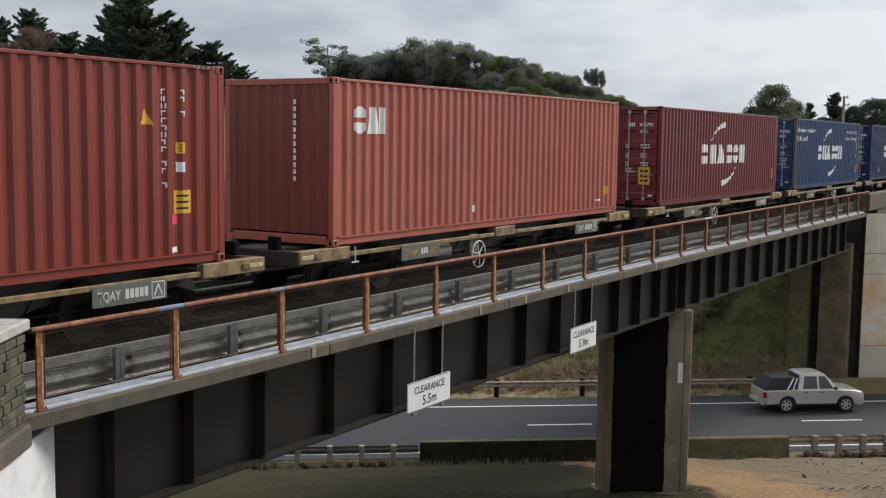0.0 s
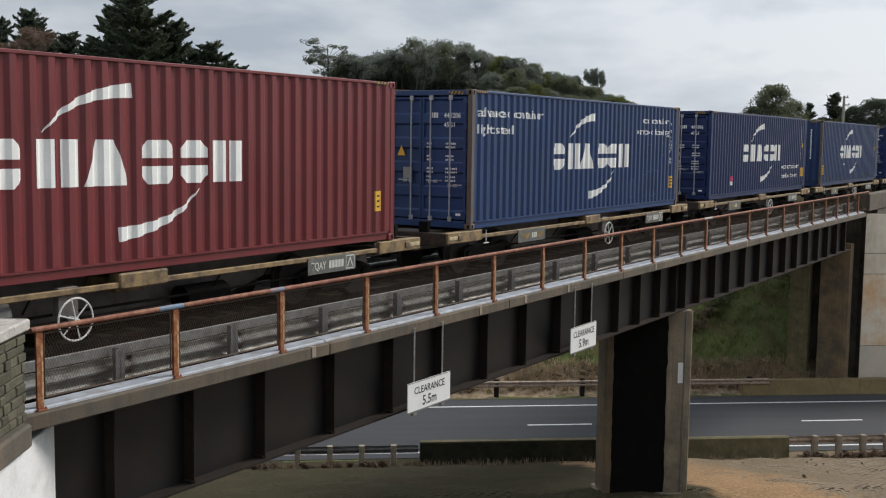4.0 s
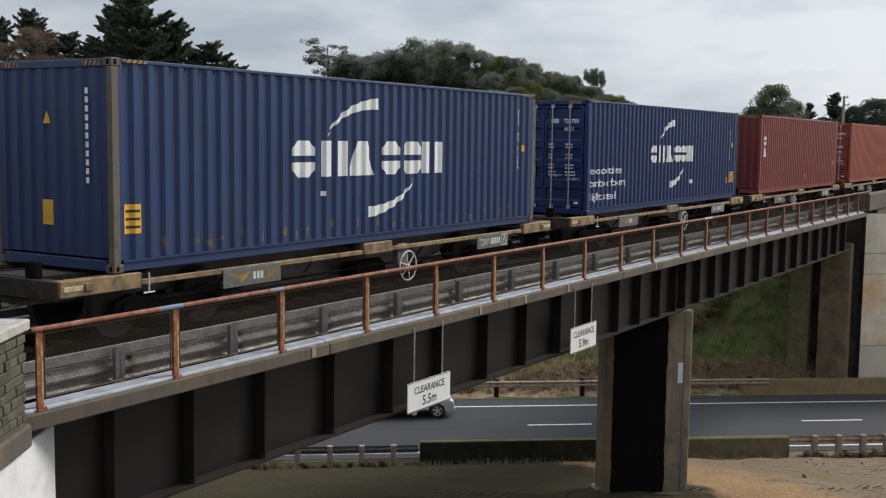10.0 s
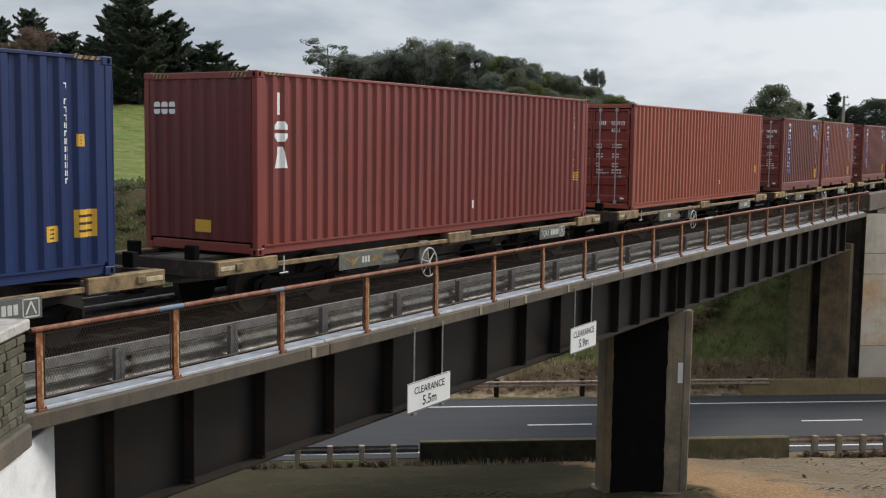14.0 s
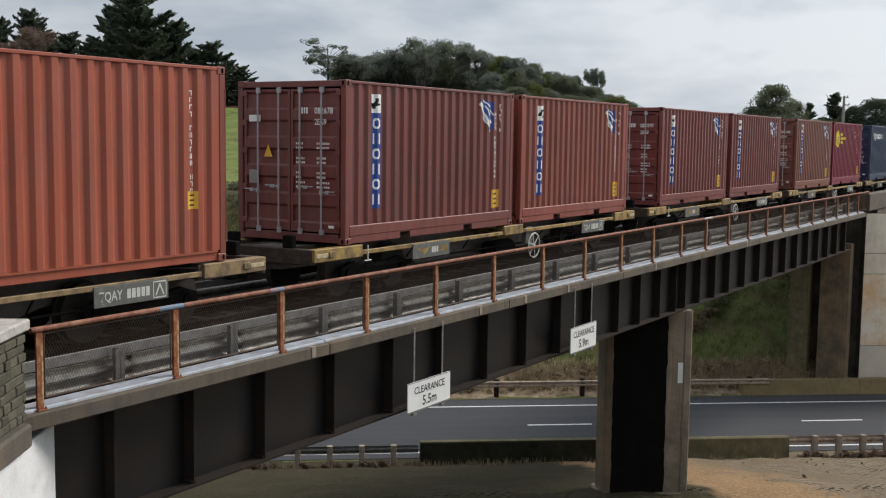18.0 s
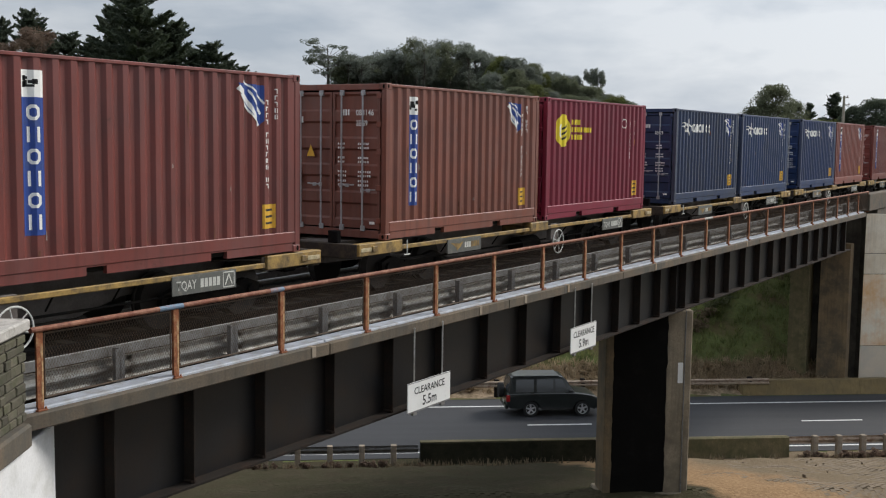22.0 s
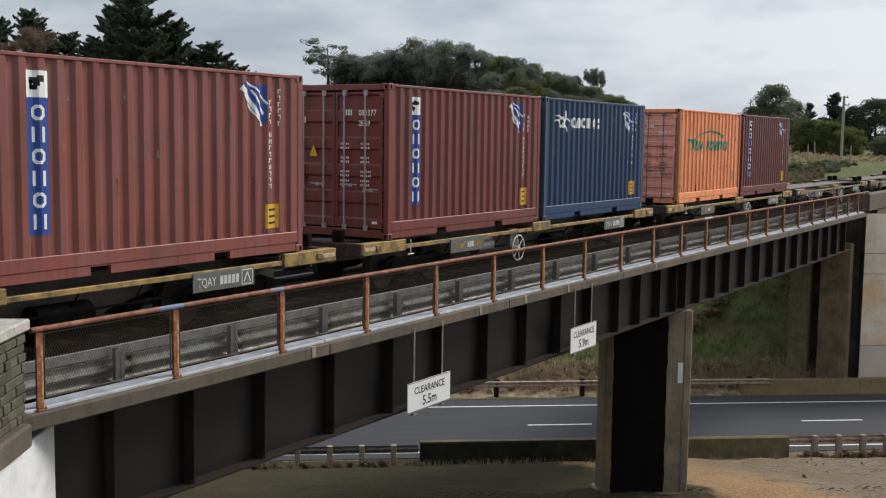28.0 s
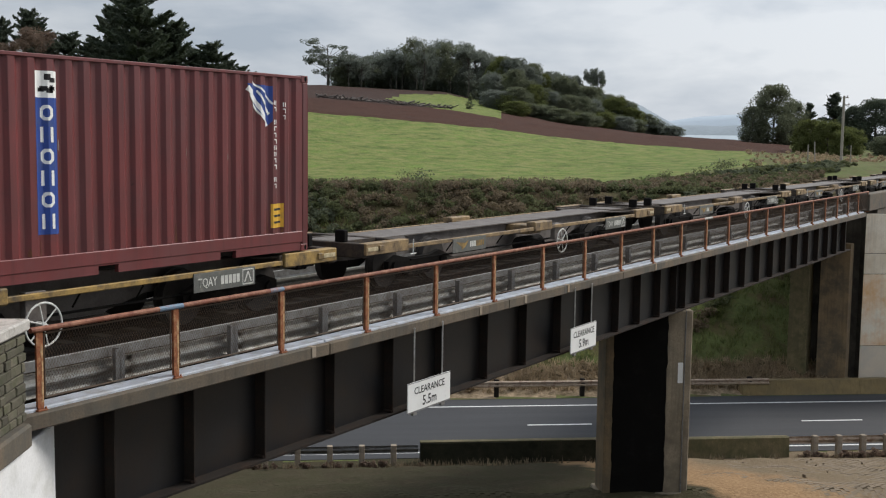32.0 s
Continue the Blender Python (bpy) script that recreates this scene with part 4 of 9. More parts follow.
def islands(bm):
    """One bmesh for each connected piece."""
    todo, pieces = set(bm.faces), []
    for first in bm.faces:
        if first not in todo:
            continue
        todo.discard(first)
        heap, i = [first], 0
        while i < len(heap):
            for v in heap[i].verts:
                for f in v.link_faces:
                    if f in todo:
                        todo.discard(f)
                        heap.append(f)
            i += 1
        pieces.append(copied(heap))
    return pieces


def spaced(bm, gap):
    """One bmesh for each word of a line: pieces with a gap between them along x."""
    runs, end = [], None
    for f in sorted(bm.faces, key=lambda f: min(v.co.x for v in f.verts)):
        if end is None or min(v.co.x for v in f.verts) > end + gap:
            runs.append([])
            end = max(v.co.x for v in f.verts)
        runs[-1].append(f)
        end = max(end, max(v.co.x for v in f.verts))
    return [copied(run) for run in runs]


def copied(faces):
    piece, made = new_bm(), {}
    for f in faces:
        for v in f.verts:
            if v not in made:
                made[v] = piece.verts.new(v.co)
        piece.faces.new([made[v] for v in f.verts])
    return piece


def side_decal(box_ob, prof, name, bm, material, L, label="", lift=0.004):
    for piece in islands(bm) if name == "logo_mark" else spaced(bm, 0.065) if name == "slogan" else [bm]:
        conform(piece, prof, lift)
        part(name, piece, material, box_ob, label, at=pose(-L / 2, -W_BOX / 2, 0))


def words(text, height, x, z, wide=None):
    bm = letters(text, height, 0.018)
    lo, w = min(v.co.x for v in bm.verts), width_of(bm)
    k = wide / w if wide else 1.0
    bmesh.ops.transform(bm, matrix=Matrix.Translation((x - lo * k, 0, z)) @ Matrix.Diagonal((k, 1, 1, 1)), verts=bm.verts)
    return bm


def big_logo(ob, prof, L, x0, x1, z0, z1):
    """Six bold white marks in two groups of three between two curved strokes."""
    bm = new_bm()
    w = (x1 - x0) / 6.75
    xs = [x0 + w * k for k in (0, 1.17, 2.27, 3.75, 4.8, 5.75)]
    kinds = (split_block, twin_block, wedge_block, split_block, split_block, twin_block)
    ws = (0.86, 1.0, 1.1, 0.86, 0.82, 1.0)
    for k, x, ww in zip(kinds, xs, ws):
        k(bm, x, x + w * ww, z0, z1, w * 0.3)
    side_decal(ob, prof, "logo_mark", bm, M_WHITE, L, "bold white logo marks")
    bm = new_bm()
    swoosh(bm, (x0 + 0.2 * (x1 - x0), z1 + 0.08), (x0 + 0.29 * (x1 - x0), z1 + 0.6), (x0 + 0.52 * (x1 - x0), z1 + 0.66), 0.01, 0.2)
    side_decal(ob, prof, "logo_stroke", bm, M_WHITE, L)
    bm = new_bm()
    swoosh(bm, (x0 + 0.46 * (x1 - x0), z0 - 0.66), (x0 + 0.7 * (x1 - x0), z0 - 0.6), (x0 + 0.79 * (x1 - x0), z0 - 0.08), 0.2, 0.01)
    side_decal(ob, prof, "logo_stroke", bm, M_WHITE, L)


def sticker(ob, prof, L, x, z, w=0.33, h=0.34, m=None):
    bm = rect(new_bm(), x, x + w, z, z + h)
    side_decal(ob, prof, "sticker", bm, m or M_YELLOW, L)
    if m is None:
        bm = new_bm()
        for k in range(3):
            rect(bm, x + 0.05, x + w - 0.05, z + h * (0.18 + 0.27 * k), z + h * (0.27 + 0.27 * k))
        side_decal(ob, prof, "sticker_text", bm, M_INK, L, lift=0.006)


def code_column(ob, prof, L, x, z0, z1, w=0.06, step=0.1, seed=0):
    """A column of small unreadable characters."""
    rnd = random.Random(seed)
    bm, z = new_bm(), z1
    while z > z0:
        h = step * 0.72
        if rnd.random() > 0.16:
            e, t = x + w * rnd.uniform(0.75, 1.0), w * 0.3
            k = rnd.randrange(3)
            if k < 2:
                rect(bm, x, x + t, z - h, z)
            if k != 1:
                rect(bm, e - t, e, z - h, z)
            if k:
                rect(bm, x + (t if k < 2 else 0), e - (t if k != 1 else 0), z - t, z)
        z -= step
    side_decal(ob, prof, "code_marking", bm, M_WHITE, L)


M_RUN = mat("dark_rust_run", (0.12, 0.045, 0.024), 0.85, var=0.4, scale=7, second=(0.2, 0.08, 0.04), amount=0.45, bump=0.05)
M_SCUFF = mat("rubbed_grey_scuff", (0.3, 0.25, 0.22), 0.7, var=0.3, scale=7, second=(0.16, 0.1, 0.08), amount=0.45, bump=0)


def rust_runs(ob, prof, L, seed, n, z0=0.34, tall=0.5, scuffs=6):
    """Ragged rust runs up the ribs from the bottom rail, a few hanging from above, and small scuffs."""
    rnd = random.Random(seed)

    def ragged(x, w, a, b, material, name, label):
        k = 5
        zs = [a + (b - a) * i / k for i in range(k + 1)]
        left = [(x - w * rnd.uniform(0.25, 0.6) * (1 - 0.6 * i / k), z) for i, z in enumerate(zs)]
        right = [(x + w * rnd.uniform(0.25, 0.6) * (1 - 0.6 * i / k), z) for i, z in enumerate(zs)]
        side_decal(ob, prof, name, poly(new_bm(), left + right[::-1]), material, L, label, lift=0.003)
    taken = []
    for i in range(n):
        x = rnd.uniform(0.25, L - 0.25)
        if any(abs(x - q) < 0.09 for q in taken):
            continue
        taken.append(x)
        if rnd.random() < 0.72:
            ragged(x, rnd.uniform(0.02, 0.055), z0, z0 + tall * rnd.uniform(0.15, 1.0) ** 1.6, M_RUN, "rust_run", "dark rust run")
        else:
            z = rnd.uniform(1.1, 2.5)
            ragged(x, rnd.uniform(0.015, 0.04), z, z - rnd.uniform(0.1, 0.45), M_RUN, "rust_run", "dark rust run")
    for i in range(scuffs):
        x, z = rnd.uniform(0.3, L - 0.3), rnd.uniform(0.4, 2.4)
        if all(abs(x - q) > 0.08 for q in taken):
            taken.append(x)
            ragged(x, rnd.uniform(0.02, 0.05), z, z + rnd.uniform(0.03, 0.14), M_SCUFF, "scuff", "pale scuff")


def strip_logo(ob, prof, L, seed):
    """A tall blue strip with a white head and six white marks, and a torn blue and white flag."""
    rnd = random.Random(seed)
    x0, x1 = 0.78, 1.12
    side_decal(ob, prof, "logo_strip", rect(new_bm(), x0, x1, 0.6, 2.3), M_BLUE, L, "tall royal-blue logo strip")
    side_decal(ob, prof, "logo_head", rect(new_bm(), x0, x1, 2.3, 2.63), M_WHITE, L)
    bm = new_bm()
    for k in range(7):
        a, b = rnd.uniform(x0 + 0.03, x1 - 0.12), rnd.uniform(2.35, 2.53)
        rect(bm, a, a + rnd.uniform(0.04, 0.1), b, b + rnd.uniform(0.03, 0.08))
    side_decal(ob, prof, "logo_emblem", bm, M_GIRDER, L, lift=0.006)
    bm = new_bm()
    for k in range(6):
        z = 2.21 - k * 0.27
        a, b = x0 + 0.09, x1 - 0.09
        if k % 2:
            for q in (a, b - 0.04):
                rect(bm, q, q + 0.04, z - 0.19, z)
        else:
            ring_block(bm, a, b, z - 0.19, z, 0.04)
    side_decal(ob, prof, "logo_mark", bm, M_WHITE, L, lift=0.006)
    flag_patch(ob, prof, L, M_BLUE)
    code_column(ob, prof, L, 5.23, 1.08, 2.42, seed=seed)
    code_column(ob, prof, L, 5.46, 2.0, 2.6, 0.05, 0.1, seed + 9)
    sticker(ob, prof, L, 5.17, 0.42, 0.3, 0.38)


def flag_patch(ob, prof, L, m):
    bm = poly(new_bm(), [(4.62, 2.66), (4.7, 2.42), (5.12, 2.02), (5.2, 2.1), (5.2, 2.64)])
    side_decal(ob, prof, "flag_patch", bm, m, L, "torn blue and white emblem")
    for k, (a, c, b, w0, w1) in enumerate((((4.62, 2.6), (4.8, 2.48), (5.1, 2.02), 0.09, 0.05), ((4.72, 2.68), (5.0, 2.6), (5.2, 2.36), 0.03, 0.03), ((4.68, 2.5), (4.78, 2.3), (5.06, 2.06), 0.05, 0.02), ((4.86, 2.56), (4.98, 2.4), (5.14, 2.2), 0.03, 0.05))):
        bm = new_bm()
        swoosh(bm, a, c, b, w0, w1)
        side_decal(ob, prof, "flag_stroke", bm, M_WHITE, L, lift=0.006 + 0.0015 * k)


def beast_logo(ob, prof, L, seed):
    """A white curled emblem and a row of six white marks on a blue box."""
    bm = new_bm()
    ring_block(bm, 0.74, 1.04, 2.16, 2.42, 0.07)
    side_decal(ob, prof, "logo_emblem", bm, M_WHITE, L, "white curled emblem")
    for k, (a, c, b, w0, w1) in enumerate((((0.95, 2.2), (1.2, 2.3), (1.16, 2.56), 0.14, 0.06), ((1.1, 2.4), (1.25, 2.36), (1.36, 2.28), 0.07, 0.02), ((0.74, 2.3), (0.64, 2.36), (0.56, 2.3), 0.06, 0.02),
                                           ((1.1, 2.2), (1.22, 2.2), (1.2, 2.06), 0.06, 0.02), ((0.78, 2.4), (0.7, 2.46), (0.6, 2.42), 0.05, 0.02))):
        bm = new_bm()
        swoosh(bm, a, c, b, w0, w1)
        side_decal(ob, prof, "emblem_stroke", bm, M_WHITE, L, lift=0.0055 + 0.0015 * k)
    bm = new_bm()
    x = 1.46
    for k, w in enumerate((0.24, 0.27, 0.3, 0.3, 0.27, 0.2)):
        (ring_block, wedge_block, ring_block, twin_block, ring_block, split_block)[k](bm, x, x + w - 0.04, 2.16, 2.41, 0.06)
        x += w + 0.02
    side_decal(ob, prof, "logo_mark", bm, M_WHITE, L, "row of white logo marks")
    flag_patch(ob, prof, L, M_BLUE)
    code_column(ob, prof, L, 5.23, 1.2, 2.42, seed=seed)
    code_column(ob, prof, L, 5.46, 2.0, 2.6, 0.05, 0.1, seed + 9)
    sticker(ob, prof, L, 5.15, 0.43, 0.33, 0.36)


def hazard(bm_y, bm_k, x0, x1, z0, z1):
    rect(bm_y, x0, x1, z0, z1)
    n = 4
    w = (x1 - x0) / n
    for i in range(n):
        poly(bm_k, [(x0 + w * i, z0), (x0 + w * (i + 0.4), z0), (x0 + w * (i + 0.8), z1), (x0 + w * (i + 0.4), z1)])


def make_doors(ob, material, L, H, code, size, old=False, seed=0):
    """Two door leaves on the left end with rods, bars, cams and markings; local frame: across y, at x = -L/2."""
    rnd = random.Random(seed)
    W = W_BOX
    n_rec = 8 if old else 5

    def leaf(bm):
        # recessed horizontal panels between flats, as one outline pressed across the leaf
        z, pts = 0.2, [(0.0, 0.2)]
        step = (H - 0.36) / n_rec
        for i in range(n_rec):
            a = 0.2 + step * i
            pts += [(0.0, a + step * 0.3), (0.035, a + step * 0.38), (0.035, a + step * 0.86), (0.0, a + step * 0.94)]
        pts += [(0.0, H - 0.15), (0.06, H - 0.15), (0.06, 0.2)]
        prism(bm, pts, 0.035, W / 2 - 0.16, "y")
        box(bm, -0.006, 0.05, 0.008, 0.06, 0.19, H - 0.15, 0.006)
        box(bm, -0.006, 0.05, W / 2 - 0.2, W / 2 - 0.14, 0.19, H - 0.15, 0.006)

    def hinge(bm):
        box(bm, -0.02, 0.02, -0.05, 0.05, -0.05, 0.05, 0.008)

    def bar(bm):
        rod(bm, (0, 0, 0.17), (0, 0, H - 0.12), 0.017, 8)

    def cam_keeper(bm):
        box(bm, -0.02, 0.03, -0.045, 0.045, -0.05, 0.05, 0.008)

    def handle(bm):
        rod(bm, (0, 0, 0), (0, 0.3, 0.015), 0.012, 6)
        box(bm, -0.01, 0.02, 0.1, 0.18, -0.03, 0.03, 0.004)
        box(bm, -0.01, 0.02, -0.03, 0.03, -0.04, 0.04, 0.004)

    ml = shared(("door", L, H, n_rec), leaf)
    mh, mb, mc, mg = shared(("hinge",), hinge), shared(("lock_rod", H), bar), shared(("cam_keeper",), cam_keeper), shared(("handle",), handle)
    rod_m = M_ROD if not old else M_GALV_DULL
    for s in (1, -1):
        door = put("door", ml, material, ob, at=Matrix.Translation((-L / 2 + 0.012, 0, 0)) @ Matrix.Diagonal((1, s, 1, 1)))
        for z in (0.35, 0.95, 1.6, 2.1, 2.62):
            put("hinge", mh, material, door, at=pose(-0.005, W / 2 - 0.16, z))
        for k, y in enumerate((0.24, 0.72)):
            r = put("lock_rod", mb, rod_m, door, at=pose(-0.045, y, 0))
        for y in (0.24, 0.72):
            for z in (0.2, H - 0.17):
                put("cam_keeper", mc, rod_m, door, at=pose(-0.03, y, z))
            put("handle", mg, rod_m, door, at=pose(-0.06, y, 0.98 if y < 0.5 else 0.9))
    # markings: right leaf (near side, y < 0) carries the codes
    face = Matrix.Translation((-L / 2 - 0.004, 0, 0)) @ Matrix.Rotation(radians(-90), 4, "Z")
    # in this frame x runs from the far side (-) to the near side (+)
    def mark(name, bm, material, label=""):
        return part(name, bm, material, ob, label, at=face)
    bm = new_bm()
    x = 0.2
    for k in range(4):
        rect(bm, x, x + 0.035, H - 0.58, H - 0.47)
        x += 0.055
    mark("owner_code", bm, M_WHITE)
    if code:
        mark("serial_number", words(code, 0.105, 0.55, H - 0.58, 0.4), M_WHITE)
    mark("size_code", words(size, 0.1, 0.55, H - 0.77, 0.26), M_WHITE)
    bm = new_bm()
    for zz in (0.6, 0.51, 0.42, 0.36):
        z = H * zz
        for x, n in ((0.14, rnd.randrange(3, 6)), (0.6, rnd.randrange(5, 8))):
            for k in range(2):
                for i in range(n):
                    rect(bm, x + i * 0.042, x + i * 0.042 + rnd.uniform(0.018, 0.032), z + (0.02 if k else -0.055), z + (0.058 if k else -0.017))
    mark("weight_table", bm, M_WHITE if not old else M_OXIDE)["kind"] = "stuff"
    for k in range(rnd.choice((1, 2))):
        mark("plate", rect(new_bm(), -0.95 + 0.5 * k, -0.72 + 0.5 * k, 1.02, 1.26), M_GREY_STICK)
    bm = poly(new_bm(), [(-0.6, 1.5), (-0.4, 1.5), (-0.5, 1.72)])
    mark("warning_triangle", bm, M_YELLOW)
    mark("sticker", rect(new_bm(), -0.95, -0.68, H - 0.72, H - 0.6), M_WHITE)
    mark("sticker", rect(new_bm(), 0.86, 0.98, 0.28, 0.33), M_WHITE)


def make_front(H):
    """Blank corrugated left or right end wall as a closed sheet; outline along y."""
    def wall(bm):
        pts, y = [(-1.1, 0.012)], -1.08
        n = 8
        p = 2.16 / n
        for i in range(n):
            pts += [(y, 0.012), (y + 0.16 * p, 0.05), (y + 0.5 * p, 0.05), (y + 0.66 * p, 0.012)]
            y += p
        pts += [(1.1, 0.012), (1.1, 0.08), (-1.1, 0.08)]
        prism(bm, [(d, y) for y, d in pts], 0.2, H - 0.12, "z")
    return shared(("end_wall", H), wall)


def make_container(name, label, L, material, doors=True, kind="box", posts=None, code="", size="45G1", end_material=None, seed=0, pockets=False, hazards=True):
    H = H_BOX if L > 8 else 2.845
    W = W_BOX
    ob = empty(name)
    z0 = 0.17 if not pockets else 0.33
    me, prof = wall_mesh(L, H, kind, z0)
    put("side_wall", me, material, ob, at=pose(-L / 2, -W / 2, 0))
    put("side_wall", me, material, ob, at=pose(L / 2, W / 2, 0, 0, 0, 180))
    pm = posts or material

    def post(bm):
        box(bm, 0, 0.13, 0, 0.11, 0.11, H - 0.115, 0.012)
        box(bm, 0.005, 0.02, -0.004, 0.02, 0.3, H - 0.3)

    def casting(bm):
        box(bm, 0, 0.178, 0, 0.162, 0, 0.118, 0.012)
        prism(bm, [(0.06 + 0.028 * math.cos(q), 0.06 + 0.034 * math.sin(q)) for q in np.linspace(0, 2 * math.pi, 9)[:-1]], -0.001, 0.004, "y")

    def hole(bm):
        prism(bm, [(0.07 + 0.026 * math.cos(q), 0.06 + 0.04 * math.sin(q)) for q in np.linspace(0, 2 * math.pi, 11)[:-1]], -0.003, 0.01, "y")

    def end_hole(bm):
        prism(bm, [(0.06 + 0.026 * math.cos(q), 0.06 + 0.04 * math.sin(q)) for q in np.linspace(0, 2 * math.pi, 11)[:-1]], -0.003, 0.01, "x")
    mp, mc, mo = shared(("corner_post", H), post), shared(("corner_casting",), casting), shared(("casting_hole",), hole)
    me_ = shared(("end_casting_hole",), end_hole)
    for sx in (-1, 1):
        for sy in (-1, 1):
            flip = Matrix.Diagonal((-sx, -sy, 1, 1))
            put("corner_post", mp, pm, ob, at=Matrix.Translation((sx * L / 2, sy * W / 2, 0)) @ flip)
            for z in (0, H - 0.118):
                c = put("corner_casting", mc, pm, ob, at=Matrix.Translation((sx * (L / 2 + 0.002), sy * (W / 2 + 0.002), z)) @ flip)
                if sy < 0:
                    put("casting_hole", mo, M_BLACK, c)
                    if sx < 0:
                        put("casting_hole", me_, M_BLACK, c)

    def top_rail(bm):
        box(bm, -L / 2 + 0.17, L / 2 - 0.17, 0.0, 0.08, H - 0.062, H - 0.012, 0.008)

    def bottom_rail(bm):
        if not pockets:
            prism(bm, [(0.03, 0.02), (0.09, 0.02), (0.09, 0.168), (0.004, 0.168), (0.004, 0.14), (0.03, 0.13)], -L / 2 + 0.175, L / 2 - 0.175, "x")
        else:
            box(bm, -L / 2 + 0.13, L / 2 - 0.13, 0.0, 0.09, 0.148, 0.33, 0.01)
            e = L / 2 - 0.175
            prism(bm, [(-e, 0.02), (-1.32, 0.02), (-1.32, 0.13), (-0.98, 0.13), (-0.98, 0.02), (0.98, 0.02), (0.98, 0.13), (1.32, 0.13), (1.32, 0.02), (e, 0.02), (e, 0.152), (-e, 0.152)], 0.012, 0.09, "y")
    for sy in (1, -1):
        fl = Matrix.Translation((0, -sy * W / 2, 0)) @ Matrix.Diagonal((1, sy, 1, 1))
        put("top_rail", shared(("top_rail", L), top_rail), material, ob, at=fl)
        put("bottom_rail", shared(("bottom_rail", L, pockets), bottom_rail), material, ob, at=fl)

    def header(bm):
        box(bm, 0.0, 0.1, -W / 2 + 0.16, W / 2 - 0.16, H - 0.12, H - 0.01, 0.01)

    def sill(bm):
        box(bm, 0.0, 0.1, -W / 2 + 0.16, W / 2 - 0.16, 0.02, 0.17, 0.01)
    for nm, f in (("end_header", header), ("end_sill", sill)):
        mh = shared((nm, H), f)
        put(nm, mh, material, ob, at=pose(-L / 2 + 0.006, 0, 0))
        put(nm, mh, material, ob, at=pose(L / 2 - 0.006, 0, 0, 0, 0, 180))

    def roof(bm):
        box(bm, -L / 2 + 0.1, L / 2 - 0.1, -W / 2 + 0.05, W / 2 - 0.05, H - 0.06, H - 0.03)
        n = int(L / 0.45)
        for i in range(n):
            x = -L / 2 + 0.3 + (L - 0.6) * i / n
            box(bm, x, x + 0.2, -W / 2 + 0.15, W / 2 - 0.15, H - 0.031, H - 0.012)
    put("roof", shared(("roof", L), roof), material, ob)

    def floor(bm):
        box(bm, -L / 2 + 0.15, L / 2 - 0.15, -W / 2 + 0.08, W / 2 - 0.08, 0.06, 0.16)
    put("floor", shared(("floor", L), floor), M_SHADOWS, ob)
    em = end_material or material
    ew = make_front(H)
    put("end_wall", ew, em, ob, at=pose(L / 2, 0, 0, 0, 0, 180))
    if doors:
        make_doors(ob, em, L, H, code, size, kind != "box", seed)
    else:
        put("end_wall", ew, em, ob, at=pose(-L / 2, 0, 0))
    if hazards and L > 8:
        face = Matrix.Rotation(radians(-90), 4, "Z")
        for x in (0.22, L - 0.62):
            by, bk = new_bm(), new_bm()
            hazard(by, bk, x, x + 0.4, H - 0.06, H - 0.015)
            part("hazard_mark", by, M_HAZ, ob, "yellow and black height mark", at=pose(-L / 2, -W / 2 - 0.003, 0))
            part("hazard_stripe", bk, M_INK, ob, at=pose(-L / 2, -W / 2 - 0.005, 0))
        for x in (-1.0, 0.66):
            by, bk = new_bm(), new_bm()
            hazard(by, bk, x, x + 0.34, H - 0.1, H - 0.03)
            part("hazard_mark", by, M_HAZ, ob, at=Matrix.Translation((-L / 2 + 0.002, 0, 0)) @ face)
            part("hazard_stripe", bk, M_INK, ob, at=Matrix.Translation((-L / 2, 0, 0)) @ face)
    tagged(ob, label, "shipping container", "containers on the train")
    return ob, prof


L40, L20 = 12.192, 6.058
MOVERS = []          # (object, place at the start along X, y, z)


def load(ob, right, L):
    MOVERS.append((ob, right - L / 2, TRACK_Y, DECK_Z))


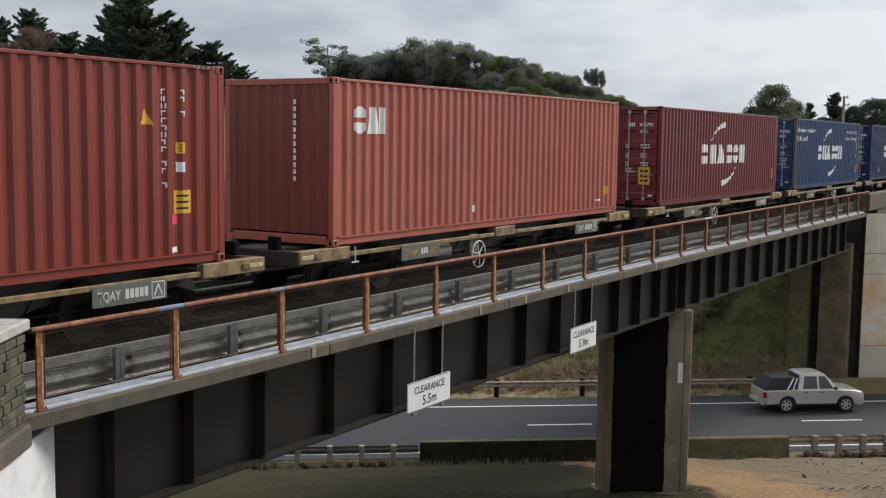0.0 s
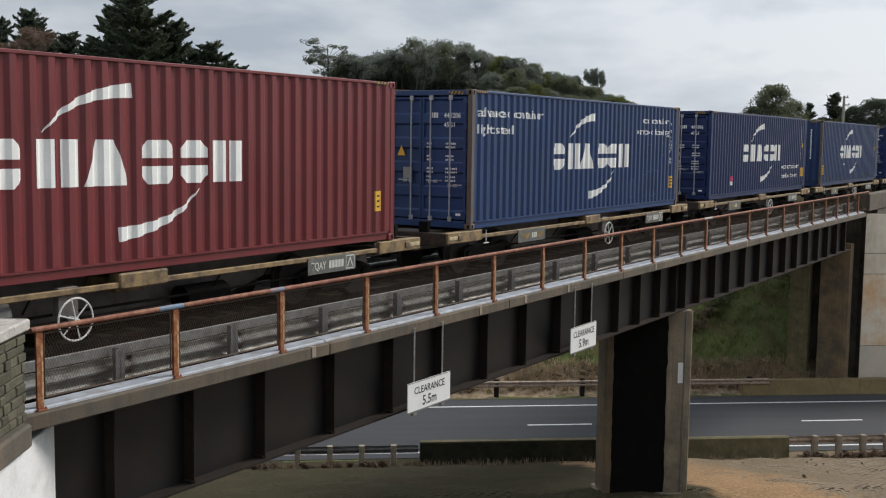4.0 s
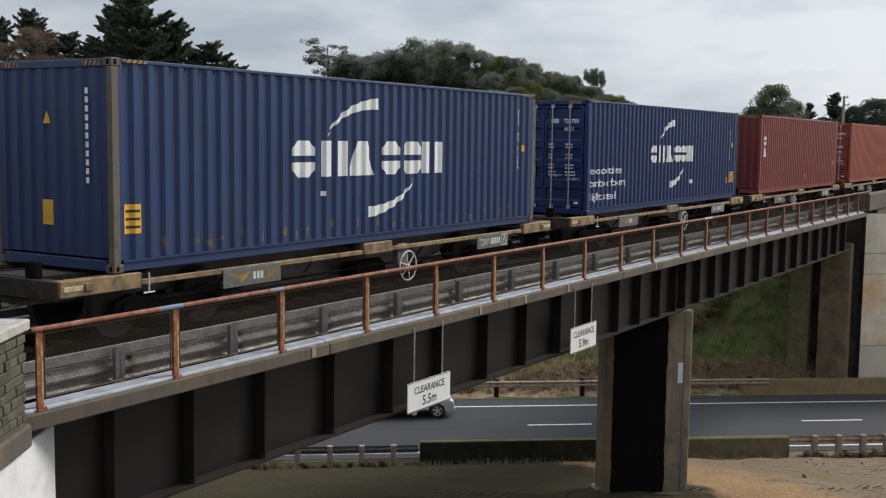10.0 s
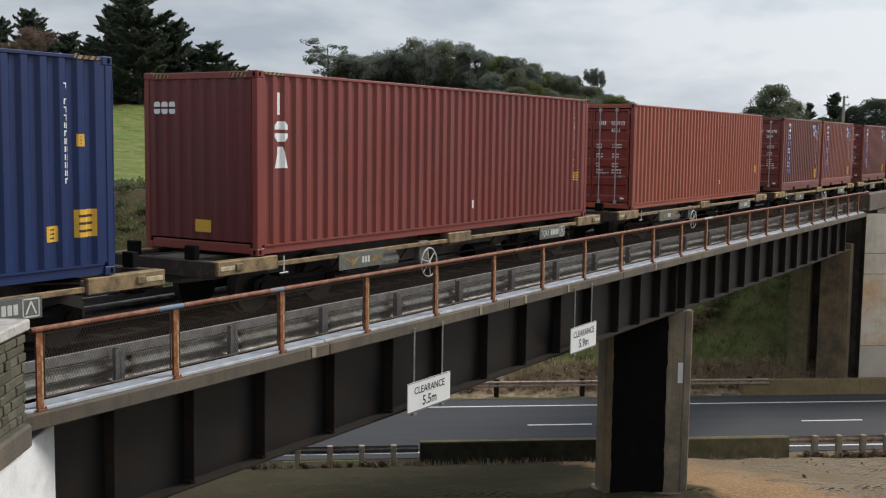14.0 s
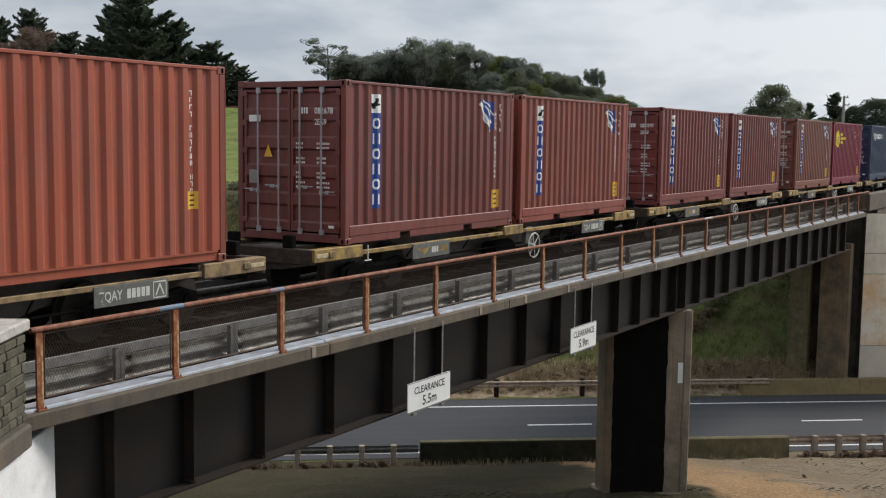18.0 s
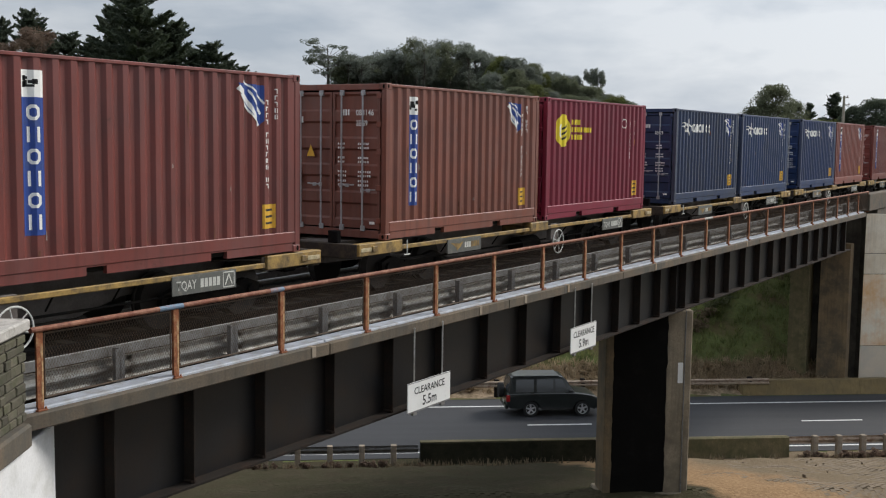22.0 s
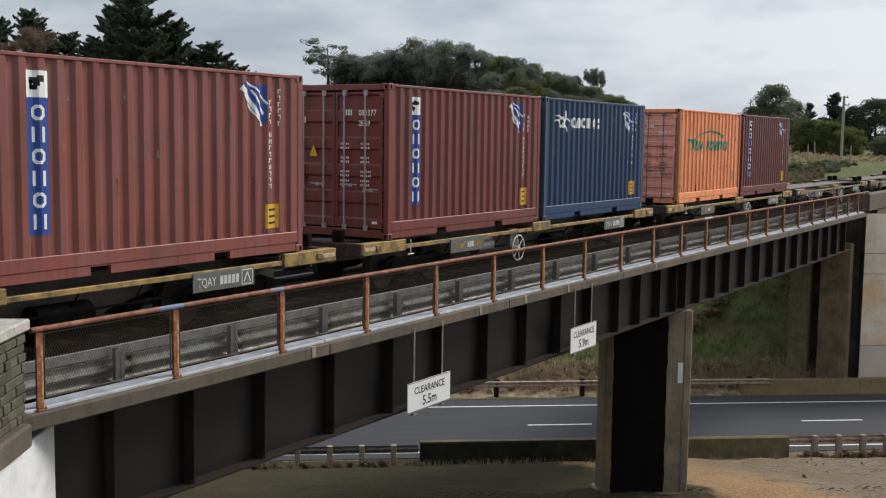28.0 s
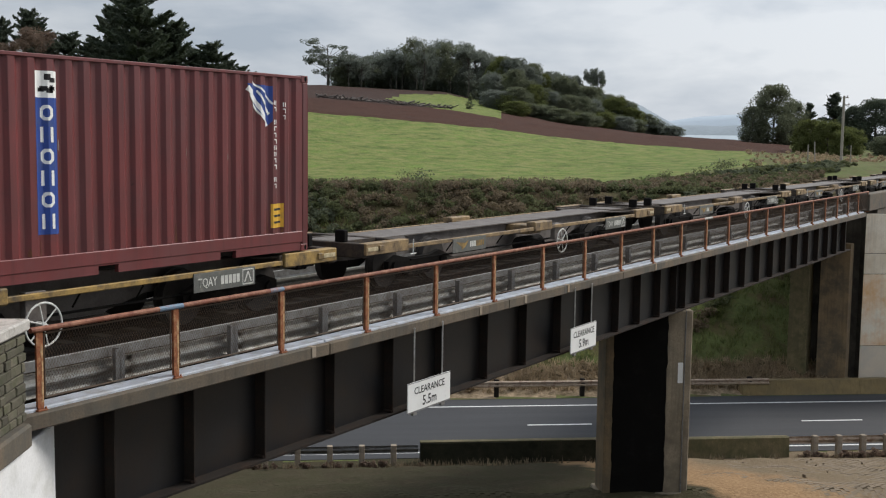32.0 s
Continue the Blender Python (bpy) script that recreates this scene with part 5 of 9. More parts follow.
# forty-foot boxes, in train order
def forty():
    N = "shipping_container"
    red = paint("brick_red_paint", (0.25, 0.055, 0.04))
    ob, p = make_container(N, "long brick-red corrugated shipping container on a flat wagon", L40, red, False, seed=1)
    load(ob, 12.29, L40)
    bm = poly(new_bm(), [(10.55, 2.0), (10.8, 2.0), (10.67, 2.22)])
    side_decal(ob, p, "warning_triangle", bm, M_YELLOW, L40)
    code_column(ob, p, L40, 10.98, 1.1, 2.5, 0.07, seed=4)
    code_column(ob, p, L40, 11.32, 2.0, 2.5, 0.07, seed=5)
    sticker(ob, p, L40, 11.25, 1.6, 0.14, 0.16)
    sticker(ob, p, L40, 11.25, 1.34, 0.14, 0.14, M_WHITE)
    sticker(ob, p, L40, 11.2, 0.75, 0.34, 0.33)
    sticker(ob, p, L40, 11.12, 0.6, 0.14, 0.14, M_PINK)
    sticker(ob, p, L40, 11.12, 0.2, 0.14, 0.08, M_WHITE)

    salmon = paint("faded_salmon_red_paint", (0.43, 0.145, 0.11))
    # the end turned from the light gets a darker copy of the red
    shaded_end = paint("shaded_rusty_red_end_paint", (0.24, 0.07, 0.05))
    ob, p = make_container(N, "long faded salmon-red shipping container with white logo marks", L40, salmon, False, end_material=shaded_end, seed=2, hazards=False)
    load(ob, 27.12, L40)
    bm = new_bm()
    split_block(bm, 0.63, 0.95, 1.93, 2.4, 0.11)
    wedge_block(bm, 0.98, 1.36, 1.93, 2.4, 0.1)
    rect(bm, 1.4, 1.54, 1.93, 2.4)
    side_decal(ob, p, "logo_mark", bm, M_WHITE, L40, "three white logo marks")
    sticker(ob, p, L40, 4.75, 0.36, 0.1, 0.14, M_WHITE)
    sticker(ob, p, L40, 11.36, 0.5, 0.26, 0.2)
    sticker(ob, p, L40, 10.95, 0.34, 0.2, 0.05, M_WHITE)
    code_column(ob, p, L40, 11.42, 1.0, 2.4, 0.05, seed=6)
    bm = new_bm()
    for k in range(12):
        rect(bm, 0.35, 0.41, 1.1 + k * 0.12, 1.18 + k * 0.12)
    part("end_code", bm, M_WHITE, ob, at=Matrix.Translation((-L40 / 2 + 0.004, 0, 0)) @ Matrix.Rotation(radians(-90), 4, "Z"))["kind"] = "stuff"

    maroon = paint("maroon_paint", (0.17, 0.035, 0.038))
    ob, p = make_container(N, "long maroon shipping container with bold white logo marks", L40, maroon, True, code="414791", seed=3)
    load(ob, 42.46, L40)
    big_logo(ob, p, L40, 3.6, 8.15, 1.18, 1.79)
    sticker(ob, p, L40, 11.6, 0.55, 0.24, 0.36)
    bm = rect(new_bm(), 0.55, 0.9, 0.62, 1.12)
    part("caution_sticker", bm, M_YELLOW, ob, "yellow caution sticker", at=Matrix.Translation((-L40 / 2 - 0.006, 0, 0)) @ Matrix.Rotation(radians(-90), 4, "Z"))
    bm = new_bm()
    for k in range(3):
        rect(bm, 0.6, 0.85, 0.7 + k * 0.14, 0.76 + k * 0.14)
    part("sticker_text", bm, M_INK, ob, at=Matrix.Translation((-L40 / 2 - 0.008, 0, 0)) @ Matrix.Rotation(radians(-90), 4, "Z"))

    blue = paint("worn_blue_paint", (0.022, 0.052, 0.142))
    ob, p = make_container(N, "long worn blue shipping container with white slogans", L40, blue, True, code="443206", posts=mat("rusty_grey_post", (0.12, 0.1, 0.09), second=(0.16, 0.08, 0.04), amount=0.4), seed=4)
    load(ob, 57.43, L40)
    big_logo(ob, p, L40, 3.81, 8.35, 1.17, 1.79)
    for txt, h, x, z, w in (("advanced container", 0.19, 0.31, 2.33, 2.93), ("light steel", 0.19, 0.31, 1.98, 1.5), ("eco container", 0.17, 9.34, 2.36, 2.0), ("bamboo flooring", 0.17, 8.92, 2.05, 2.45)):
        side_decal(ob, p, "slogan", words(txt, h, x, z, w), M_WHITE, L40, "white slogan lettering")
    sticker(ob, p, L40, 11.52, 0.52, 0.32, 0.34)
    chalk = paint("pale_blue_touch_up", (0.06, 0.1, 0.2))
    for x, z, w, h in ((9.75, 1.0, 0.24, 0.8), (10.8, 1.45, 0.27, 0.4), (8.5, 0.32, 0.32, 0.52), (9.42, 0.34, 0.32, 0.62), (10.02, 0.32, 0.26, 0.78), (10.3, 0.36, 0.24, 0.7)):
        bm = new_bm()
        ring_block(bm, x, x + w, z, z + h, 0.035, 0.13)
        side_decal(ob, p, "touch_up_paint", bm, chalk, L40, "pale rubbed patch")
    code_column(ob, p, L40, 11.55, 1.2, 2.4, 0.06, seed=7)

    navy = paint("navy_paint", (0.014, 0.027, 0.092), dull=0.15, rust=0.2)
    ob, p = make_container(N, "long navy shipping container with white slogans and a pink sticker", L40, navy, True, code="469286", seed=5)
    load(ob, 72.55, L40)
    big_logo(ob, p, L40, 3.6, 8.28, 1.2, 1.8)
    for txt, h, x, z, w in (("eco container", 0.19, 8.54, 0.88, 2.6), ("bamboo flooring", 0.17, 8.72, 0.53, 2.3)):
        side_decal(ob, p, "slogan", words(txt, h, x, z, w), M_WHITE, L40, "white slogan lettering")
    sticker(ob, p, L40, 2.25, 0.56, 0.18, 0.16, M_PINK)
    sticker(ob, p, L40, 2.25, 0.42, 0.18, 0.13, M_WHITE)
    sticker(ob, p, L40, 11.57, 0.53, 0.34, 0.35)
    sticker(ob, p, L40, 11.6, 1.7, 0.12, 0.16)
    code_column(ob, p, L40, 11.4, 1.2, 2.5, 0.06, seed=8)

    steel = paint("steel_blue_paint", (0.023, 0.046, 0.122), dull=0.4, rust=0.3, second=(0.035, 0.045, 0.075))
    ob, p = make_container(N, "long weathered blue shipping container with brown corner posts", L40, steel, False, posts=mat("brown_grey_post", (0.13, 0.105, 0.085), second=(0.07, 0.06, 0.05), amount=0.4), seed=6)
    load(ob, 87.56, L40)
    big_logo(ob, p, L40, 3.73, 8.27, 1.2, 1.8)
    sticker(ob, p, L40, 0.2, 0.52, 0.33, 0.4)
    sticker(ob, p, L40, 4.5, 0.88, 0.1, 0.08, M_WHITE)
    rnd = random.Random(14)
    flake = mat("flaked_dirty_paint", (0.15, 0.12, 0.08), 0.85, var=0.4, scale=6, second=(0.05, 0.045, 0.04), amount=0.45)
    x = 0.9
    while x < 11.2:
        w, h, z = rnd.uniform(0.05, 0.24), rnd.uniform(0.04, 0.13), rnd.uniform(0.27, 0.42)
        pts = [(x + w * (0.5 + rnd.uniform(0.3, 0.5) * math.cos(q)), z + h * rnd.uniform(0.5, 1.0) * math.sin(q)) for q in np.linspace(0, 2 * math.pi, 8)[:-1]]
        side_decal(ob, p, "flaked_paint", poly(new_bm(), pts), flake, L40, "flaked dirty paint")
        x += w + rnd.uniform(0.05, 0.6)
    code_column(ob, p, L40, 11.4, 1.2, 2.5, 0.06, seed=9)
    sticker(ob, p, L40, 11.6, 1.6, 0.12, 0.14)
    face = Matrix.Translation((-L40 / 2 + 0.006, 0, 0)) @ Matrix.Rotation(radians(-90), 4, "Z")
    part("end_sticker", rect(new_bm(), -0.2, 0.02, 0.6, 0.95), M_YELLOW, ob, at=face)
    bm = new_bm()
    for k in range(11):
        rect(bm, 0.7, 0.76, 1.2 + k * 0.12, 1.28 + k * 0.12)
    part("end_code", bm, M_WHITE, ob, at=face)["kind"] = "stuff"
    part("warning_triangle", poly(new_bm(), [(-0.16, 2.0), (0.0, 2.0), (-0.08, 2.18)]), M_YELLOW, ob, at=face)

    fresh = paint("clean_blue_paint", (0.011, 0.027, 0.1), dull=0.08, rust=0.15)
    ob, p = make_container(N, "long clean dark-blue shipping container with white slogans", L40, fresh, True, code="726795", seed=7)
    load(ob, 102.66, L40)
    big_logo(ob, p, L40, 4.3, 7.76, 1.27, 1.75)
    for txt, z, w in (("eco container", 1.02, 2.0), ("bamboo flooring", 0.7, 2.3), ("light steel", 0.36, 1.55)):
        side_decal(ob, p, "slogan", words(txt, 0.19, 0.27, z, w), M_WHITE, L40, "white slogan lettering")
    sticker(ob, p, L40, 11.1, 0.5, 0.2, 0.2)
    sticker(ob, p, L40, 11.56, 0.53, 0.34, 0.36)
    sticker(ob, p, L40, 7.6, 0.6, 0.2, 0.12, M_WHITE)
    sticker(ob, p, L40, 11.6, 1.7, 0.12, 0.16)
    code_column(ob, p, L40, 11.4, 1.2, 2.5, 0.06, seed=10)

    # end colour holds its shade: the oxide red taken darker
    tex = paint("oxide_red_paint", (0.23, 0.058, 0.048))
    ob, p = make_container(N, "long oxide-red shipping container with a vertical white mark", L40, tex, False, end_material=paint("shaded_oxide_end_paint", (0.16, 0.035, 0.035)), seed=8)
    load(ob, 117.68, L40)
    bm = new_bm()
    rect(bm, 0.5, 0.6, 2.2, 2.55)
    split_block(bm, 0.42, 0.74, 1.78, 2.1, 0.08)
    wedge_block(bm, 0.42, 0.74, 1.36, 1.7, 0.08)
    side_decal(ob, p, "logo_mark", bm, M_WHITE, L40, "vertical white logo marks")
    face = Matrix.Translation((-L40 / 2 + 0.006, 0, 0)) @ Matrix.Rotation(radians(-90), 4, "Z")
    bm = new_bm()
    for k in range(3):
        split_block(bm, -1.0 + k * 0.17, -0.86 + k * 0.17, 2.2, 2.4, 0.05)
    part("end_logo", bm, M_WHITE, ob, at=face)
    part("end_sticker", rect(new_bm(), -0.1, 0.25, 0.32, 0.52), M_YELLOW, ob, at=face)
    sticker(ob, p, L40, 6.6, 0.45, 0.1, 0.16, M_WHITE)
    sticker(ob, p, L40, 11.5, 0.9, 0.3, 0.2)
    code_column(ob, p, L40, 11.5, 1.2, 2.4, 0.05, seed=11)

    # door paint is darkened for the shade on that end
    rust = paint("rust_orange_paint", (0.35, 0.105, 0.068))
    ob, p = make_container(N, "long rust-orange shipping container with closed doors coloured darker for shade", L40, rust, True, code="958933", end_material=paint("shaded_rust_red_door_paint", (0.22, 0.05, 0.038)), posts=paint("worn_oxide_post", (0.24, 0.07, 0.05)), seed=9, hazards=False)
    load(ob, 132.87, L40)
    sticker(ob, p, L40, 7.45, 0.5, 0.14, 0.14, M_WHITE)
    sticker(ob, p, L40, 11.4, 0.8, 0.22, 0.26)
    code_column(ob, p, L40, 11.5, 1.0, 2.5, 0.05, seed=12)
    face = Matrix.Translation((-L40 / 2 - 0.008, 0, 0)) @ Matrix.Rotation(radians(-90), 4, "Z")
    part("red_label", rect(new_bm(), -0.72, -0.46, 2.02, 2.3), M_PINK, ob, at=face)
    part("white_label", rect(new_bm(), -0.72, -0.46, 1.96, 2.02), M_WHITE, ob, at=face)


forty()


def twenty():
    N = "shipping_container"
    reds = {9: (0.19, 0.062, 0.052), 10: (0.27, 0.085, 0.065), 11: (0.20, 0.06, 0.052), 12: (0.19, 0.058, 0.05), 13: (0.22, 0.085, 0.062), 18: (0.27, 0.095, 0.078), 19: (0.20, 0.06, 0.052), 22: (0.155, 0.042, 0.042)}
    blues = {15: (0.021, 0.038, 0.09), 16: (0.022, 0.046, 0.12), 17: (0.014, 0.034, 0.108), 20: (0.02, 0.05, 0.125)}
    right = {9: 141.88, 10: 148.32, 11: 156.92, 12: 163.44, 13: 171.93, 14: 178.40, 15: 186.92, 16: 193.44, 17: 201.57, 18: 207.85, 19: 216.35, 20: 222.65, 21: 231.54, 22: 237.86}
    door = {9, 11, 13, 15, 17, 19, 21}
    codes = {9: "082678", 11: "083370", 13: "083146", 19: "083377"}
    for k, r in right.items():
        if k in reds:
            m = paint("dusty_oxide_paint", reds[k], dull=0.6, rust=0.36, specks=0.07)
            ob, p = make_container(N, "short dusty oxide-red shipping container with a blue logo strip", L20, m, k in door, code=codes.get(k, ""), size="2EG9", pockets=True, seed=k)
            strip_logo(ob, p, L20, k)
            rust_runs(ob, p, L20, k + 50, 11, 0.34, 0.35)
        elif k in blues:
            m = paint("dusty_blue_paint", blues[k], dull=0.6, rust=0.3, second=(0.03, 0.037, 0.05), specks=0.07)
            ob, p = make_container(N, "short dusty blue shipping container with a white emblem", L20, m, k in door, size="2EG9", pockets=True, seed=k, posts=paint("grey_blue_post", tuple(0.05 + c * 0.7 for c in blues[k])))
            beast_logo(ob, p, L20, k)
            rust_runs(ob, p, L20, k + 50, 4, 0.34, 0.2, 12)
        elif k == 14:
            m = paint("crimson_paint", (0.19, 0.022, 0.042), dull=0.2, rust=0.25)
            ob, p = make_container(N, "short crimson shipping container with a yellow disc", L20, m, True, size="2EG9", pockets=True, seed=k)
            bm = poly(new_bm(), [(0.9 + 0.38 * math.cos(q), 2.09 + 0.385 * math.sin(q)) for q in np.linspace(0, 2 * math.pi, 25)[:-1]])
            side_decal(ob, p, "logo_disc", bm, M_LEMON, L20, "yellow disc")
            bm = new_bm()
            for z in (1.88, 2.0, 2.12):
                swoosh(bm, (0.88, z), (1.0, z + 0.05), (1.14, z + 0.14), 0.05, 0.05, 4)
            side_decal(ob, p, "logo_stroke", bm, M_INK, L20, lift=0.006)
            bm = new_bm()
            ring_block(bm, 0.68, 0.86, 1.92, 2.24, 0.05)
            side_decal(ob, p, "logo_stroke", bm, M_WHITE, L20, lift=0.006)
            bm = new_bm()
            for z, w in ((2.24, 0.42), (2.06, 1.0), (1.88, 0.66)):
                x = 1.4
                while x < 1.4 + w:
                    rect(bm, x, x + 0.085, z, z + 0.12)
                    x += 0.11
            side_decal(ob, p, "logo_bars", bm, M_LEMON, L20, "rows of yellow marks")
            bm = new_bm()
            ring_block(bm, 4.52, 4.74, 2.2, 2.44, 0.025)
            side_decal(ob, p, "emblem", bm, M_WHITE, L20)
            code_column(ob, p, L20, 4.98, 1.2, 2.46, 0.05, seed=k)
            code_column(ob, p, L20, 5.28, 2.0, 2.5, 0.05, seed=k)
            sticker(ob, p, L20, 5.2, 0.4, 0.32, 0.4)
            sticker(ob, p, L20, 5.3, 1.75, 0.12, 0.16)
        else:
            m = paint("faded_orange_paint", (0.92, 0.385, 0.225), dull=0.6, rust=0.36, second=(0.76, 0.25, 0.09), specks=0.12, wash=(0.78, 0.28, 0.08))
            # salmon doors are coloured paler than the sides to add light there
            ob, p = make_container(N, "short faded orange ribbed shipping container with teal marks", L20, m, True, "ribbed", size="2NG9", pockets=True, seed=k,
                                   end_material=paint("light_raised_salmon_door_paint", (0.95, 0.46, 0.37), rust=0.3), posts=paint("worn_orange_post", (0.45, 0.19, 0.1), rust=0.4, dull=0.6))
            bm = new_bm()
            x = 1.0
            for i in range(12):
                if i != 4:
                    (twin_block if i % 3 else ring_block)(bm, x, x + 0.26, 1.6, 1.9, 0.08)
                x += 0.31
            for w in bm.verts:
                w.co.x += 0.35 * (w.co.z - 1.6)
            side_decal(ob, p, "logo_bar", rect(new_bm(), 0.84, 1.62, 1.87, 1.95), M_GREEN, L20, lift=0.006)
            side_decal(ob, p, "logo_mark", bm, M_GREEN, L20, "row of teal marks")
            bm = new_bm()
            swoosh(bm, (1.5, 1.98), (2.9, 2.4), (4.3, 2.02), 0.02, 0.09)
            side_decal(ob, p, "logo_stroke", bm, M_GREEN, L20)
            sticker(ob, p, L20, 5.2, 0.6, 0.22, 0.3, M_GREY_STICK)
            sticker(ob, p, L20, 2.1, 1.3, 0.12, 0.18, M_WHITE)
            code_column(ob, p, L20, 5.0, 1.6, 2.5, 0.04, seed=k)
            rust_runs(ob, p, L20, 5, 26, 0.34, 0.32, 14)
        load(ob, r, L20)


twenty()


# wagons
def make_wagon(tone, wheel_x):
    ob = empty("flat_wagon")
    T = DECK_Z - RAIL_Z

    def spine(bm):
        box(bm, -6.9, 6.9, -0.5, 0.5, T - 0.07, T - 0.045)
        prism(bm, [(-6.9, T - 0.07), (6.9, T - 0.07), (6.9, T - 0.4), (3.4, T - 0.46), (2.6, T - 0.66), (-2.6, T - 0.66), (-3.4, T - 0.46), (-6.9, T - 0.4)], -0.4, 0.4, "y")

    def end_frame(bm):
        box(bm, -7.0, -6.82, -1.18, 1.18, T - 0.28, T - 0.02, 0.012)
        box(bm, -5.72, -5.55, -1.18, 1.18, T - 0.24, T - 0.03, 0.012)
        for s in (-1, 1):
            box(bm, -6.83, -5.7, s * 1.02 - 0.03, s * 1.02 + 0.03, T - 0.24, T - 0.03)
            box(bm, -6.83, -5.7, s * 0.5 - 0.04, s * 0.5 + 0.04, T - 0.26, T - 0.03)
            prism(bm, [(-5.56, s * 1.15), (-5.56, s * 0.5), (-4.7, s * 0.5)], T - 0.08, T - 0.055, "z")

    def bracket_end(bm):
        box(bm, -6.98, -5.62, -1.235, -1.05, T - 0.235, T - 0.015, 0.012)
        box(bm, -6.6, -6.45, -1.26, -1.22, T - 0.17, T - 0.07, 0.008)

    def bracket_mid(bm):
        box(bm, -0.42, 0.46, -1.235, -1.0, T - 0.22, T - 0.005, 0.02)
        box(bm, -0.3, 0.34, -1.0, -0.4, T - 0.3, T - 0.09, 0.02)

    def side_rail(bm):
        box(bm, -5.6, 5.6, -1.21, -1.15, T - 0.2, T - 0.12, 0.01)

    def struts(bm):
        rod(bm, (0, -1.18, T - 0.16), (0, -0.38, T - 0.3), 0.02, 6)
        rod(bm, (0, -1.19, T - 0.15), (0, -1.0, T - 0.4), 0.014, 6)

    def plate(bm):
        box(bm, -0.66, 0.66, -0.008, 0.008, -0.14, 0.14, 0.003)

    def lever(bm):
        rod(bm, (0, 0, -0.14), (0, 0, 0.13), 0.012, 6)
        rod(bm, (-0.1, 0, -0.14), (0.1, 0, -0.14), 0.012, 6)

    def handwheel(bm):
        torus(bm, (0, 0, 0), 0.275, 0.014, 28, 6, "y")

    def tank(bm):
        rod(bm, (-0.45, -0.75, 0.42), (0.45, -0.75, 0.42), 0.2, 14)

    def stop(bm):
        box(bm, -0.06, 0.06, -0.11, 0.11, 0, 0.22, 0.015)

    def coupler(bm):
        box(bm, -7.5, -7.0, -0.09, 0.09, 0.5, 0.68, 0.02)
        box(bm, -7.56, -7.36, -0.14, 0.14, 0.47, 0.72, 0.03)

    def side_frame(bm):
        prism(bm, [(-1.05, 0.52), (-0.75, 0.62), (-0.4, 0.55), (0.4, 0.55), (0.75, 0.62), (1.05, 0.52), (1.05, 0.36), (0.7, 0.34), (0.35, 0.2), (-0.35, 0.2), (-0.7, 0.34), (-1.05, 0.36)], -0.05, 0.05, "y")
        for x in (-0.85, 0.85):
            rod(bm, (x, -0.1, 0.42), (x, 0.06, 0.42), 0.1, 10)

    def wheel(bm):
        rod(bm, (0, -0.07, 0), (0, 0.07, 0), 0.42, 20)
        rod(bm, (0, 0.05, 0), (0, 0.09, 0), 0.45, 20)
        rod(bm, (0, -0.1, 0), (0, -0.06, 0), 0.11, 10)

    g = lambda key, f: shared((key,), f)
    put("spine", g("spine", spine), M_SPINE, ob, "worn grey deck plate")
    for s in (1, -1):
        fx = Matrix.Diagonal((s, 1, 1, 1))
        put("end_frame", g("wagon_end", end_frame), M_ENDF, ob, at=fx)
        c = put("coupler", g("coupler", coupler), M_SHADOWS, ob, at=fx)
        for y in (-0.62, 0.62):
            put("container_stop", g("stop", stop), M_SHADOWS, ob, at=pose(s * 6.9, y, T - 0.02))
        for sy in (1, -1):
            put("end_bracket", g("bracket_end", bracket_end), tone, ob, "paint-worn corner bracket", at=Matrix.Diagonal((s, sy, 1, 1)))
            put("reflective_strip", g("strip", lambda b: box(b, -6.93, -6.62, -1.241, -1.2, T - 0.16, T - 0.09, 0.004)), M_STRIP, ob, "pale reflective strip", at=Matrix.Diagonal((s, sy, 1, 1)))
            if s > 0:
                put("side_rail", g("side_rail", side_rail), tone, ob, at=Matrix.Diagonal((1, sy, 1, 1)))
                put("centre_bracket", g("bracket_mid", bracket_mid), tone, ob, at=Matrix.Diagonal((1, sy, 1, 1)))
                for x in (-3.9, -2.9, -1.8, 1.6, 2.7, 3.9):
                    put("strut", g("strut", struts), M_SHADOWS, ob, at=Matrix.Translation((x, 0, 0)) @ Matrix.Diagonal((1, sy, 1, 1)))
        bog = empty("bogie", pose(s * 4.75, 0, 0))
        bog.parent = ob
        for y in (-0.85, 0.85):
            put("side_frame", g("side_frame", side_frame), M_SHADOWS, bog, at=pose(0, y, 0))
        for x in (-0.85, 0.85):
            for sy in (1, -1):
                put("wheel", g("wheel", wheel), M_WHEEL, bog, at=Matrix.Translation((x, -sy * 0.62, 0.42)) @ Matrix.Diagonal((1, sy, 1, 1)))
    put("lever", g("lever", lever), M_WHITE_PAINT, ob, at=pose(-5.52, -1.27, T - 0.16))
    hwl = put("handwheel", g("handwheel", handwheel), M_WHITE_PAINT, ob, "white brake handwheel", at=pose(wheel_x, -1.27, 0.47))
    for k in range(3):
        put("spoke", g("spoke", lambda b: rod(b, (-0.275, 0, 0), (0.275, 0, 0), 0.011, 6)), M_WHITE_PAINT, hwl, at=pose(0, 0.001 * k, 0, 0, 17 + 60 * k, 0))
    put("hub", g("hub", lambda b: rod(b, (0, -0.02, 0), (0, 0.12, 0), 0.035, 8)), M_WHITE_PAINT, hwl)
    put("wheel_bracket", g("wheel_bracket", lambda b: box(b, -0.16, 0.16, -1.16, -1.04, 0.5, 0.88, 0.01)), M_SPINE, ob, at=pose(wheel_x - 0.02, 0, 0))
